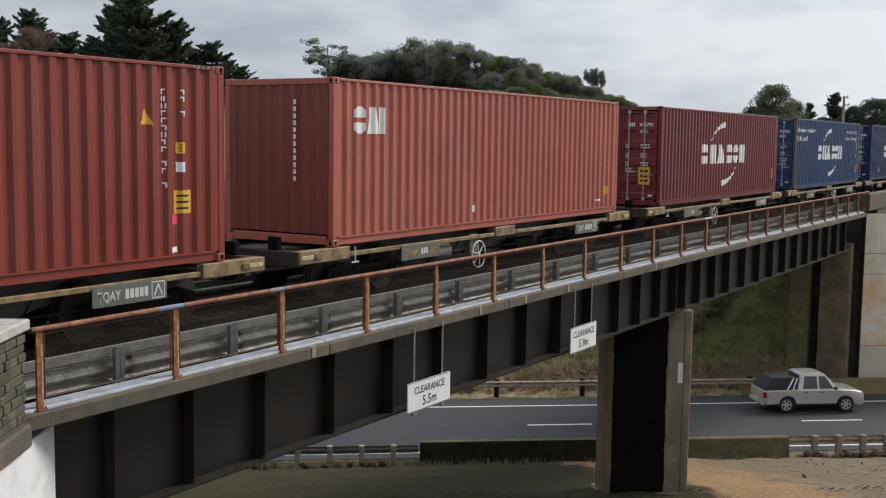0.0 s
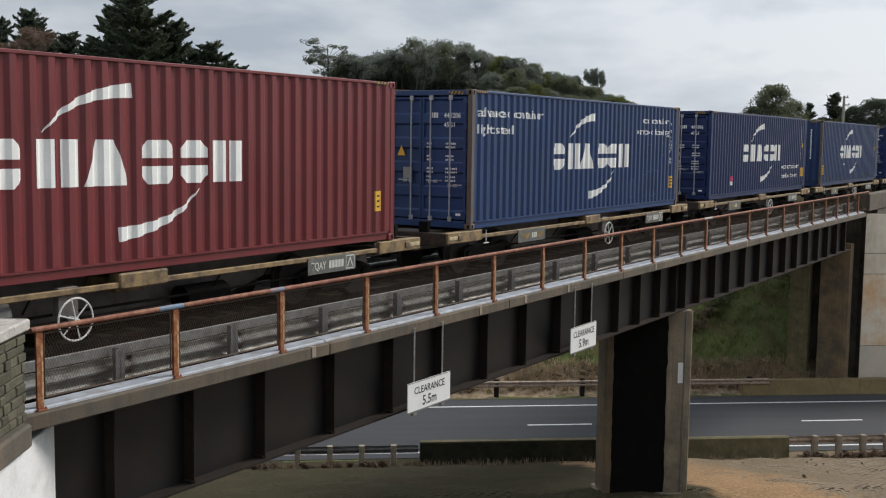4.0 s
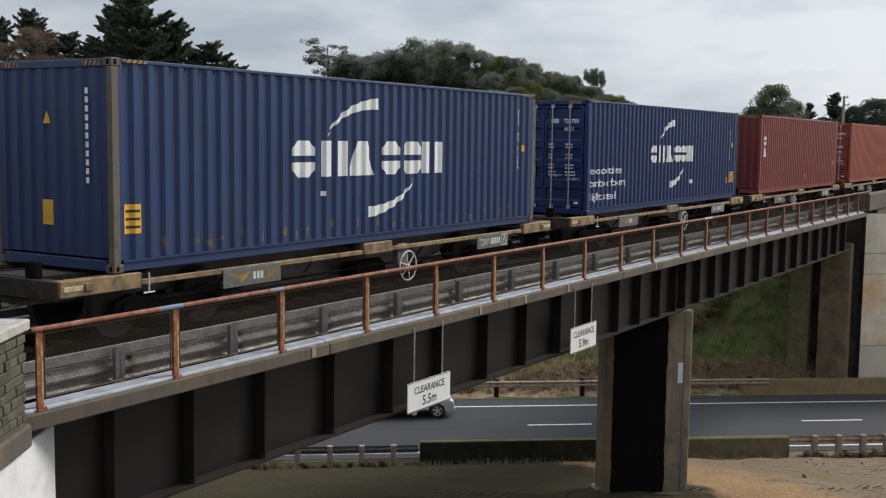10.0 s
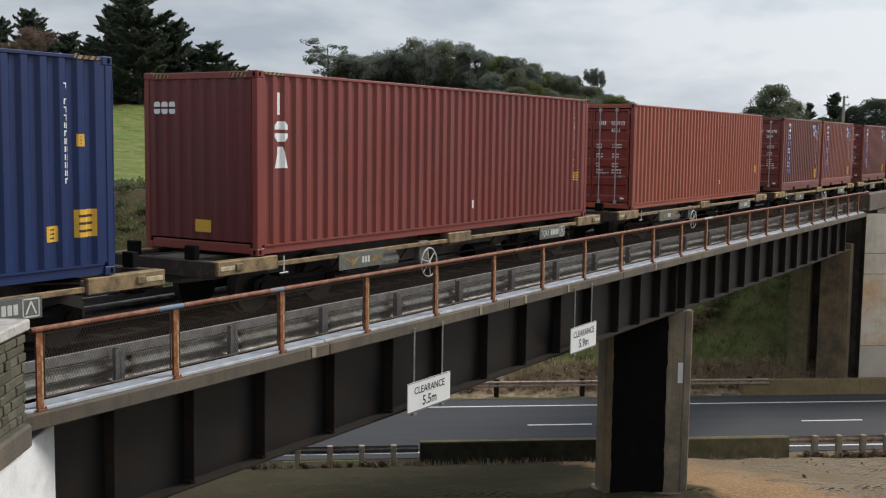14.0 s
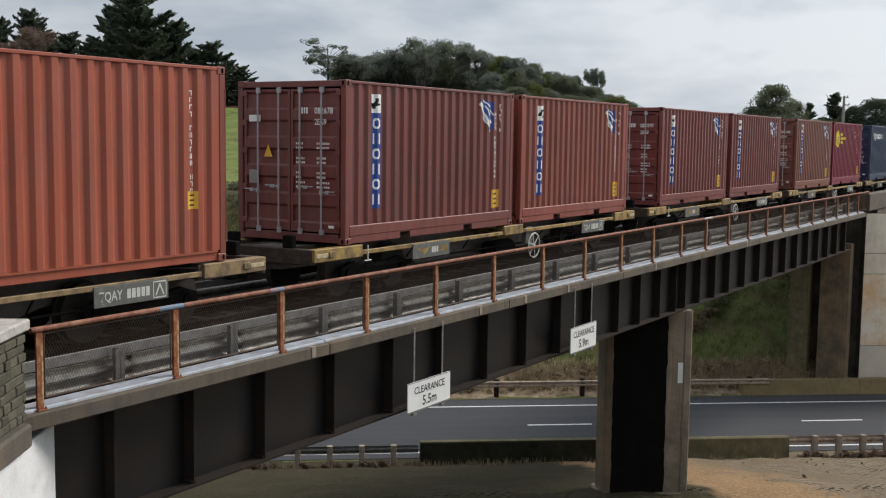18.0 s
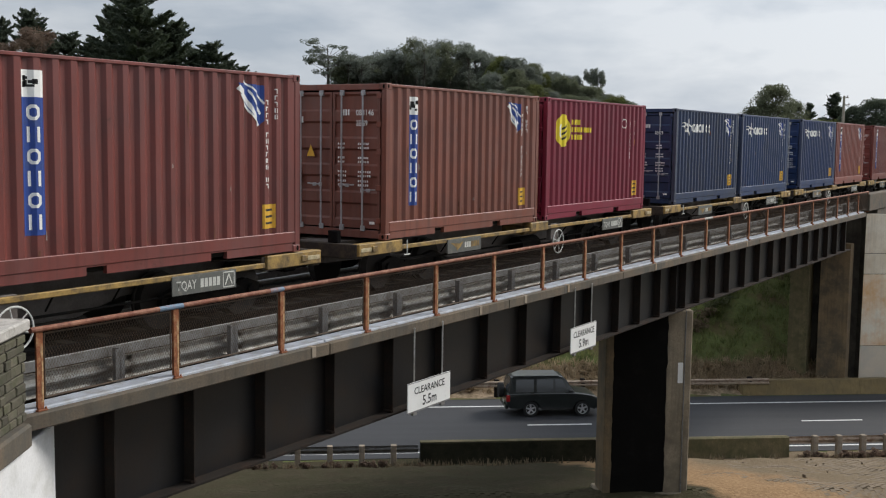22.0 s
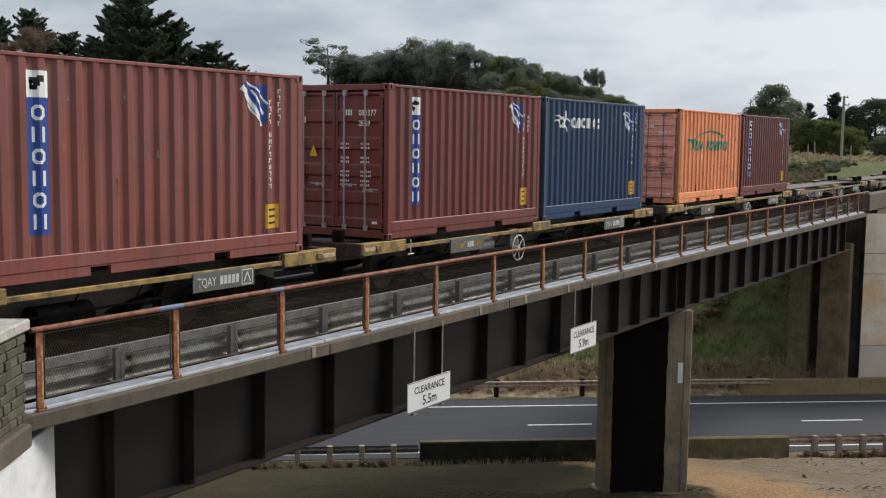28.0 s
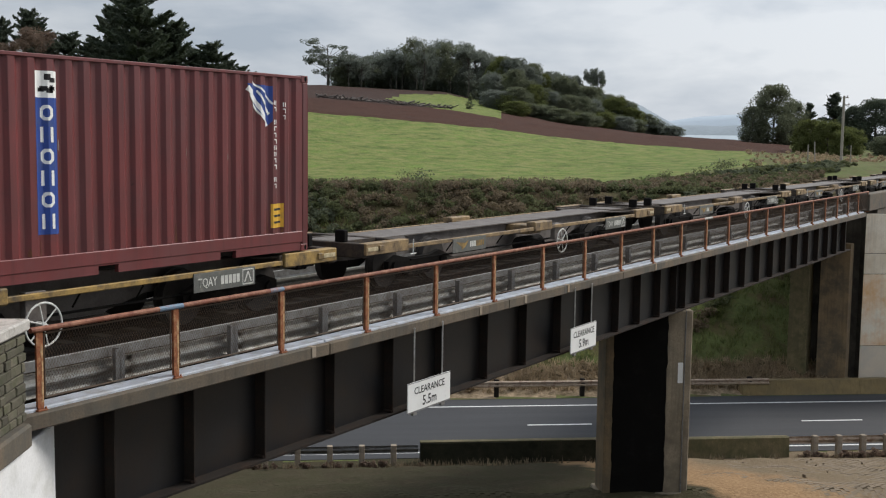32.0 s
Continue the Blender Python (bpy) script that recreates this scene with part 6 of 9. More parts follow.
    if wheel_x < 0:
        put("air_tank", g("air_tank", lambda b: rod(b, (-0.3, -0.95, 0.6), (0.3, -0.95, 0.6), 0.19, 16)), M_PLATE, ob, "rounded grey air tank", at=pose(-2.35, 0, 0))
    put("brake_reservoir", g("tank", tank), M_SHADOWS, ob, at=pose(0.2 if wheel_x > 0 else 1.6, 0, 0))
    put("brake_pipe", g("brake_pipe", lambda b: rod(b, (-5.2, -1.0, 0.52), (5.2, -1.0, 0.52), 0.02, 6)), M_SHADOWS, ob)
    # plates on the near side: maker's mark and number
    zp = 0.70
    p1 = put("name_plate", g("plate", plate), M_PLATE, ob, "grey plate with a yellow mark", at=pose(-3.35, -1.225, zp))
    p2 = put("number_plate", g("plate", plate), M_PLATE, ob, "grey plate with pale lettering", at=pose(4.24, -1.225, zp))
    def swallow(bm):
        poly(bm, [(-0.56, 0.08), (-0.2, 0.04), (-0.05, 0.09), (-0.16, -0.02), (-0.3, -0.1), (-0.36, -0.02)])
    def bars_w(bm):
        for k in range(3):
            rect(bm, 0.0 + k * 0.085, 0.065 + k * 0.085, -0.055, 0.06)
    def bars_y(bm):
        for k in range(4):
            rect(bm, 0.26 + k * 0.085, 0.325 + k * 0.085, -0.055, 0.06)
    put("mark", g("swallow", swallow), M_YEL, p1, at=pose(0, -0.011, 0))
    put("mark", g("bars_w", bars_w), M_PLATE_PALE, p1, at=pose(0, -0.011, 0))
    put("mark", g("bars_y", bars_y), M_YEL, p1, at=pose(0, -0.011, 0))
    if ("tqay",) not in CACHE:
        CACHE[("tqay",)] = mesh_of("lettering", words("TQAY", 0.13, -0.58, -0.065, 0.4))
    put("lettering", CACHE[("tqay",)], M_PLATE_PALE, p2, at=pose(0, -0.011, 0))
    def number_bar(bm):
        for k in range(5):
            rect(bm, -0.1 + k * 0.085, -0.035 + k * 0.085, -0.065, 0.065)
    def sign_box(bm):
        for a in ((0.37, 0.62, 0.1, 0.12), (0.37, 0.62, -0.12, -0.1), (0.37, 0.385, -0.12, 0.12), (0.605, 0.62, -0.12, 0.12)):
            rect(bm, *a)
        swoosh(bm, (0.42, -0.08), (0.46, 0.0), (0.495, 0.08), 0.025, 0.025, 3)
        swoosh(bm, (0.57, -0.08), (0.53, 0.0), (0.495, 0.08), 0.025, 0.025, 3)
    put("number_bar", g("number_bar", number_bar), M_PLATE_PALE, p2, at=pose(0, -0.011, 0))
    put("mark", g("sign_box", sign_box), M_PLATE_PALE, p2, at=pose(0, -0.011, 0))
    tagged(ob, "skeletal container flat wagon with tan brackets" if tone is M_TAN else "skeletal container flat wagon with yellow brackets", "rail wagon", "wagons of the train")
    return ob


WAGONS = [6.19, 21.02, 36.36, 51.33, 66.45, 81.46, 96.56, 111.58, 126.77, 141.95, 157.0, 172.04, 187.06, 201.75, 216.5, 231.65, 246.47, 261.4, 276.35, 291.3, 306.3]
TURNED = (1, 2, 7, 8, 13, 14)        # wagons with the brake wheel on the other side of the middle
FIRST = {}
for i, c in enumerate(WAGONS):
    sort = (i < 9 or i > 15, i in TURNED)
    if sort in FIRST:
        w = copy_thing(FIRST[sort], pose(0, 0, 0))
    else:
        w = FIRST[sort] = make_wagon(M_TAN if sort[0] else M_YEL, -1.2 if sort[1] else 0.93)
    MOVERS.append((w, c, TRACK_Y, RAIL_Z))


# ---------------------------------------------------------------- vegetation
def leaf_mat(name, base, second, rough=0.75):
    m = bpy.data.materials.new(name)
    m.use_nodes = True
    n, l = m.node_tree.nodes, m.node_tree.links
    b = n["Principled BSDF"]
    b.inputs["Roughness"].default_value = rough
    b.inputs["Specular IOR Level"].default_value = 0.25
    geo = n.new("ShaderNodeNewGeometry")
    tc, nz = n.new("ShaderNodeTexCoord"), n.new("ShaderNodeTexNoise")
    nz.inputs["Scale"].default_value, nz.inputs["Detail"].default_value = 0.35, 3
    l.new(tc.outputs["Object"], nz.inputs["Vector"])
    add = n.new("ShaderNodeMath")
    add.operation = "MULTIPLY_ADD"
    add.inputs[1].default_value = 0.5
    l.new(geo.outputs["Random Per Island"], add.inputs[0])
    l.new(nz.outputs["Fac"], add.inputs[2])
    r = n.new("ShaderNodeMapRange")
    r.inputs[1].default_value, r.inputs[2].default_value = 0.35, 1.0
    l.new(add.outputs[0], r.inputs[0])
    mx = n.new("ShaderNodeMix")
    mx.data_type = "RGBA"
    mx.inputs[6].default_value, mx.inputs[7].default_value = (*base, 1), (*second, 1)
    l.new(r.outputs[0], mx.inputs[0])
    l.new(mx.outputs[2], b.inputs["Base Color"])
    thin, both = n.new("ShaderNodeBsdfTranslucent"), n.new("ShaderNodeMixShader")
    l.new(mx.outputs[2], thin.inputs["Color"])
    both.inputs[0].default_value = 0.48
    l.new(b.outputs[0], both.inputs[1])
    l.new(thin.outputs[0], both.inputs[2])
    l.new(both.outputs[0], n["Material Output"].inputs["Surface"])
    return m


M_PINE = leaf_mat("dark_pine_needles", (0.042, 0.056, 0.042), (0.095, 0.115, 0.078))
# gum and bush leaf colours are paled to carry the distance haze
M_GUM = leaf_mat("hazed_grey_green_gum_leaves", (0.108, 0.124, 0.104), (0.205, 0.226, 0.188))
M_BUSHY = leaf_mat("hazed_olive_bush_leaves", (0.076, 0.092, 0.06), (0.172, 0.186, 0.116))
M_OLIVE = leaf_mat("bright_olive_leaves", (0.06, 0.078, 0.024), (0.15, 0.165, 0.055))
M_SCRUB = leaf_mat("scrub_leaves", (0.065, 0.08, 0.035), (0.16, 0.17, 0.085))
M_SCRUB_DRY = leaf_mat("dry_brown_scrub", (0.1, 0.08, 0.055), (0.24, 0.19, 0.125))
M_TWIG = leaf_mat("bare_brown_twigs", (0.1, 0.07, 0.054), (0.2, 0.14, 0.105))
M_GRASS = leaf_mat("long_grass", (0.1, 0.14, 0.038), (0.23, 0.24, 0.095))
M_GRASS_DRY = leaf_mat("dry_grass", (0.24, 0.185, 0.12), (0.45, 0.35, 0.23))
M_BARK = mat("grey_bark", (0.07, 0.06, 0.05), 0.9, var=0.3, scale=3)


def cloud(centres, radii, per, size, rng, flat=0.75):
    """Many small leaf quads round the given centres; returns points and faces."""
    V, k = [], 0
    for c, r in zip(centres, radii):
        d = rng.normal(size=(per, 3))
        d /= np.linalg.norm(d, axis=1)[:, None]
        p = np.array(c) + d * (r * rng.uniform(0.45, 1.08, per) ** 0.7)[:, None] * np.array([1, 1, flat])
        a, b = rng.normal(size=(per, 3)), rng.normal(size=(per, 3))
        a /= np.linalg.norm(a, axis=1)[:, None]
        b -= a * (a * b).sum(1)[:, None]
        b /= np.linalg.norm(b, axis=1)[:, None]
        s = size * rng.uniform(0.5, 1.3, per)[:, None]
        V.append(np.stack([p - a * s, p + b * s * 0.6, p + a * s, p - b * s * 0.6], 1).reshape(-1, 3))
    V = np.concatenate(V)
    F = np.arange(len(V)).reshape(-1, 4)
    return V, F


def leaf_mesh(name, V, F):
    me = bpy.data.meshes.new(name)
    me.from_pydata(V.tolist(), [], F.tolist())
    me.materials.append(None)
    return me


def limbs(bm, rng, H, spread, n, r, start=0.35):
    rod(bm, (0, 0, -0.5), (0.02 * H, 0, H * 0.55), r, 8, r * 0.6)
    rod(bm, (0.02 * H, 0, H * 0.54), (0.0, 0.02 * H, H * 0.9), r * 0.6, 7, r * 0.2)
    tips = []
    for i in range(n):
        a, z = rng.uniform(0, 2 * math.pi), H * rng.uniform(start, 0.8)
        e = (math.cos(a) * spread * rng.uniform(0.4, 0.9), math.sin(a) * spread * rng.uniform(0.4, 0.9), min(H * 0.97, z + H * rng.uniform(0.08, 0.3)))
        rod(bm, (0.015 * H, 0, z), e, r * 0.3, 5, r * 0.1)
        tips.append(e)
    return tips


def tree_kind(kind, seed):
    """A trunk mesh and a crown mesh, ten metres tall."""
    rng = np.random.default_rng(seed)
    bm = new_bm()
    H = 10.0
    if kind in ("pine", "spire"):
        tips = limbs(bm, rng, H, 2.0, 6, 0.28, 0.2)
        V, k = [], 0
        lobes = rng.uniform(0.7, 1.15, 9)
        for i in range(135):
            layer = rng.integers(0, 13)
            z = 0.05 + 0.073 * layer + rng.normal() * 0.016
            a = rng.uniform(0, 2 * math.pi)
            w = ((4.7 * max(0.03, 1 - z) ** 0.52 if kind == "pine" else 4.0 * max(0.02, 1 - z) ** 0.95) + 0.25) * rng.uniform(0.3, 1.22) * lobes[int(a * 9 / 6.2832) % 9]
            d = np.array([math.cos(a), math.sin(a), rng.uniform(-0.05, 0.3) + 0.25 * z])
            n = int(50 + 75 * w)
            t = rng.uniform(0.08, 1, n) ** 0.75
            p = np.array([0, 0, H * z]) + d * (w * t)[:, None]
            p[:, 2] += 0.1 * w * t * t
            p += rng.normal(size=(n, 3)) * (0.06 + 0.3 * (1 - t) ** 0.8)[:, None] * np.array([1, 1, 0.42])
            ax = d + rng.normal(size=(n, 3)) * 0.5 + np.array([0, 0, 0.25])
            ax /= np.linalg.norm(ax, axis=1)[:, None]
            sd = np.cross(ax, rng.normal(size=(n, 3)))
            sd /= np.linalg.norm(sd, axis=1)[:, None]
            s = rng.uniform(0.12, 0.3, n)[:, None]
            V.append(np.stack([p - ax * s * 0.6, p + sd * s * 0.3, p + ax * s, p - sd * s * 0.3], 1).reshape(-1, 3))
        V = np.concatenate(V)
        F = np.arange(len(V)).reshape(-1, 4)
    elif kind == "conifer":
        limbs(bm, rng, H, 1.0, 4, 0.2, 0.3)
        C, R = [], []
        for i in range(60):
            z = rng.uniform(0.05, 1.0)
            w = 4.2 * (1 - z) ** 0.8 * rng.uniform(0.6, 1.15) + 0.15
            a = rng.uniform(0, 2 * math.pi)
            for q in (0.35, 0.7, 1.0):
                C.append((math.cos(a) * w * q, math.sin(a) * w * q, H * z))
                R.append(0.85 - 0.35 * q)
        V, F = cloud(C, R, 50, 0.15, rng, 0.7)
    elif kind == "gum":
        tips = limbs(bm, rng, H, 3.4, 22, 0.2, 0.14)
        C, R = [], []
        for t in tips:
            for k in range(3):
                C.append((t[0] + rng.normal() * 0.5, t[1] + rng.normal() * 0.5, t[2] + rng.normal() * 0.4))
                R.append(rng.uniform(0.7, 1.3))
        V, F = cloud(C, R, 85, 0.16, rng, 0.7)
    elif kind == "umbrella":
        tips = limbs(bm, rng, H, 3.6, 20, 0.17, 0.5)
        C, R = [], []
        for t in tips:
            for k in range(3):
                C.append((t[0] + rng.normal() * 0.5, t[1] + rng.normal() * 0.5, min(9.3, 0.35 * t[2] + 0.65 * (8.9 - 0.12 * (t[0] ** 2 + t[1] ** 2)) + rng.normal() * 0.3)))
                R.append(rng.uniform(0.6, 1.15))
        V, F = cloud(C, R, 95, 0.15, rng, 0.5)
    elif kind == "open":
        tips = limbs(bm, rng, H, 4.4, 34, 0.2, 0.12)
        C, R = [], []
        for t in tips:
            for k in range(3):
                C.append((t[0] + rng.normal() * 0.45, t[1] + rng.normal() * 0.45, t[2] + rng.normal() * 0.35))
                R.append(rng.uniform(0.45, 0.9))
        V, F = cloud(C, R, 80, 0.14, rng, 0.6)
    elif kind == "twig":
        tips = limbs(bm, rng, H, 4.0, 16, 0.22, 0.2)
        C, R = [], []
        for i in range(60):
            a, z = rng.uniform(0, 2 * math.pi), rng.uniform(0.15, 0.97)
            w = 4.6 * math.sqrt(max(0, 1 - ((z - 0.45) / 0.55) ** 2)) * rng.uniform(0.3, 1)
            C.append((math.cos(a) * w, math.sin(a) * w, H * z))
            R.append(rng.uniform(0.6, 1.1))
        V, F = cloud(C, R, 380, 0.085, rng, 0.9)
    else:
        limbs(bm, rng, H, 3.0, 8, 0.25, 0.25)
        C, R = [], []
        for i in range(120):
            a, z = rng.uniform(0, 2 * math.pi), rng.uniform(0.04, 0.97)
            w = 4.6 * math.sqrt(max(0, 1 - ((z - 0.48) / 0.52) ** 2)) * rng.uniform(0.35, 1.0)
            C.append((math.cos(a) * w, math.sin(a) * w, H * z))
            R.append(rng.uniform(0.8, 1.5))
        V, F = cloud(C, R, 170, 0.165, rng, 0.8)
    return mesh_of("trunk", bm), leaf_mesh("crown", V, F)


KINDS = {(k, s): tree_kind(k, 40 + 7 * s + len(k)) for k in ("pine", "spire", "conifer", "gum", "umbrella", "round") for s in (0, 1)}
KINDS[("twig", 0)] = tree_kind("twig", 5)
KINDS[("open", 0)] = tree_kind("open", 8)


def bearing_place(px, depth, lift=0.0):
    """A spot on the ground by its bearing (offset across at the given depth)."""
    side = (px - 784) / FOCAL * depth
    x = depth * math.cos(YAW) + side * math.sin(YAW)
    y = depth * math.sin(YAW) - side * math.cos(YAW)
    return Vector((x, y, ground_height(x, y) + lift))


TREE_RND = random.Random(12)


def tree(kind, px, depth, height, width, leaves, label, cat="tree", group="", seed=None):
    s = TREE_RND.randrange(2) if seed is None else seed
    tm, cm = KINDS[(kind, 0 if kind in ("twig", "open") else s)]
    p = bearing_place(px, depth)
    ob = empty("tree", Matrix.Translation(p - Vector((0, 0, 0.2))) @ Matrix.Rotation(TREE_RND.uniform(0, 6.28), 4, "Z"))
    k = (width / 8.8, width / 8.8, height / 10.0)
    put("trunk", tm, M_BARK, ob, at=Matrix.Diagonal((*k, 1)))
    put("crown", cm, leaves, ob, at=Matrix.Diagonal((*k, 1)))
    return tagged(ob, label, cat, group)


def px_m(px, depth):
    return px / FOCAL * depth


# old pines and a bare tree beside the farm
PINES = "dark old pine tree on the hilltop pasture"
for px, depth, h, w, k in ((250, 165, 15.9, 16.5, "pine"), (205, 172, 14.5, 10, "pine"), (310, 168, 12.5, 11, "pine"), (378, 170, 9.5, 9.5, "pine"), (402, 174, 7.0, 5.5, "pine"), (60, 178, 13.5, 10, "pine"), (5, 182, 12, 9, "pine"), (125, 180, 10, 10, "pine"), (165, 178, 9.5, 8, "pine"), (-70, 175, 13, 12, "pine"), (345, 174, 8.5, 8, "pine"), (280, 176, 11.5, 12, "pine"), (90, 176, 9.0, 9, "pine"), (425, 172, 6.2, 6.5, "pine")):
    tree(k, px, depth, h, w, M_PINE, PINES, group="hilltop pines")
tree("twig", 68, 158, 10.3, 11, M_TWIG, "bare brown winter tree beside the farm sheds")
tree("twig", 20, 160, 8.0, 6.5, M_TWIG, "bare brown winter tree beside the farm sheds")

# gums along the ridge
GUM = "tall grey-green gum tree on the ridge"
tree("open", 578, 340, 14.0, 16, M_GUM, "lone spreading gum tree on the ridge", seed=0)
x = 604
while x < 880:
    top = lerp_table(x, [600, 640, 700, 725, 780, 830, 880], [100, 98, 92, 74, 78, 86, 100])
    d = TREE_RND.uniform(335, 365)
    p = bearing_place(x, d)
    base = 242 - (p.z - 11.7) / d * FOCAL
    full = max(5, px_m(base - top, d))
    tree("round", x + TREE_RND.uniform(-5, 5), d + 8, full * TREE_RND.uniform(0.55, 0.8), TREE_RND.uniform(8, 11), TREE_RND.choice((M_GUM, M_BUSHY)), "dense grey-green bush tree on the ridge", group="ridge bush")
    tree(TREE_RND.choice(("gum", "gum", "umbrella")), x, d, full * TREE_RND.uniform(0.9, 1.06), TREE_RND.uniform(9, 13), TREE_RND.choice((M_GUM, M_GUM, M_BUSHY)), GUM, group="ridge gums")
    x += TREE_RND.uniform(9, 15)
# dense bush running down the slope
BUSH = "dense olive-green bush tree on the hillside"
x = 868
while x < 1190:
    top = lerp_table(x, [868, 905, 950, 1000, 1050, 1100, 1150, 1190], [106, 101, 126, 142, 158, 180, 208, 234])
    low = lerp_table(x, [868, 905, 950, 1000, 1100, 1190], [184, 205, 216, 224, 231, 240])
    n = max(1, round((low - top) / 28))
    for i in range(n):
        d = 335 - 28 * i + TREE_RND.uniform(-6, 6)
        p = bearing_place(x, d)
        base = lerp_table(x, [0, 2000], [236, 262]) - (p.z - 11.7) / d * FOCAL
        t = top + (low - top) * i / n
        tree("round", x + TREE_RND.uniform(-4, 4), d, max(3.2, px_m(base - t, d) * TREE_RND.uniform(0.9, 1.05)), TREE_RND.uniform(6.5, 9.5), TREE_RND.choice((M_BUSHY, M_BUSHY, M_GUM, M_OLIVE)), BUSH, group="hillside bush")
    x += TREE_RND.uniform(13, 19)
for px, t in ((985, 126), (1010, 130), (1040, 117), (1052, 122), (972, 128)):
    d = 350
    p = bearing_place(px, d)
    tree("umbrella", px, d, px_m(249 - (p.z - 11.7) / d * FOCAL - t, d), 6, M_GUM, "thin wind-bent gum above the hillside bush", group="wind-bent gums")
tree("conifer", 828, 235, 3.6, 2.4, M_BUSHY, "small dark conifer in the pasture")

# trees by the line on the far side of the road
for px, depth, top, w, k, lv, lb in (
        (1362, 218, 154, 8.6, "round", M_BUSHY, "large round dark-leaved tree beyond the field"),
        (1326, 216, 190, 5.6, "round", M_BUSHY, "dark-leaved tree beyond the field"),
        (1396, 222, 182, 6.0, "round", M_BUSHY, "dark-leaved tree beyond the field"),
        (1424, 226, 180, 8.0, "spire", M_PINE, "slim dark conifer beyond the field"),
        (1468, 214, 163, 11.5, "spire", M_PINE, "dark conifer behind the wooden pole"),
        (1506, 206, 190, 6.2, "round", M_PINE, "dark conifer behind the wooden pole"),
        (1543, 204, 178, 9.0, "round", M_PINE, "broad dark tree behind the wooden pole"),
        (1592, 204, 182, 9.0, "pine", M_PINE, "broad dark pine by the railway"),
        (1428, 172, 212, 5.4, "round", M_OLIVE, "bright olive shrub beside the dry grass"),
        (1460, 168, 214, 5.4, "round", M_OLIVE, "bright olive shrub beside the dry grass"),
        (1496, 164, 226, 5.0, "round", M_OLIVE, "bright olive shrub beside the dry grass"),
        (1412, 176, 226, 3.6, "round", M_OLIVE, "bright olive shrub beside the dry grass"),
        (1560, 170, 240, 4.6, "round", M_BUSHY, "low dark shrub by the railway")):
    p = bearing_place(px, depth)
    base = lerp_table(px, [0, 2000], [236, 262]) - (p.z - 11.7) / depth * FOCAL
    tree(k, px, depth, px_m(base - top, depth), w, lv, lb, "shrub" if "shrub" in lb else "tree")

for px in range(-70, 200, 30):
    depth = TREE_RND.uniform(27, 29) if px < 280 else TREE_RND.uniform(30, 32)
    p = bearing_place(px, depth)
    tree("round", px, depth, TREE_RND.uniform(7.7, 8.3) - p.z, TREE_RND.uniform(3.6, 4.6), M_BUSHY, "dense dark shrub behind the railway bridge", "shrub", "shrubs behind the bridge")


def scatter(name, spots, mat_, per, size, label, cat, rng, flat=0.75):
    C, R = [], []
    for (x, y, h) in spots:
        z = ground_height(x, y)
        for k in range(4):
            C.append((x + rng.normal() * h * 0.35, y + rng.normal() * h * 0.35, z + h * rng.uniform(0.1, 0.75)))
            R.append(h * rng.uniform(0.3, 0.5))
    V, F = cloud(C, R, per, size, rng, flat)
    ob = put(name, leaf_mesh(name, V, F), mat_)
    return tagged(ob, label, cat, kind="stuff")


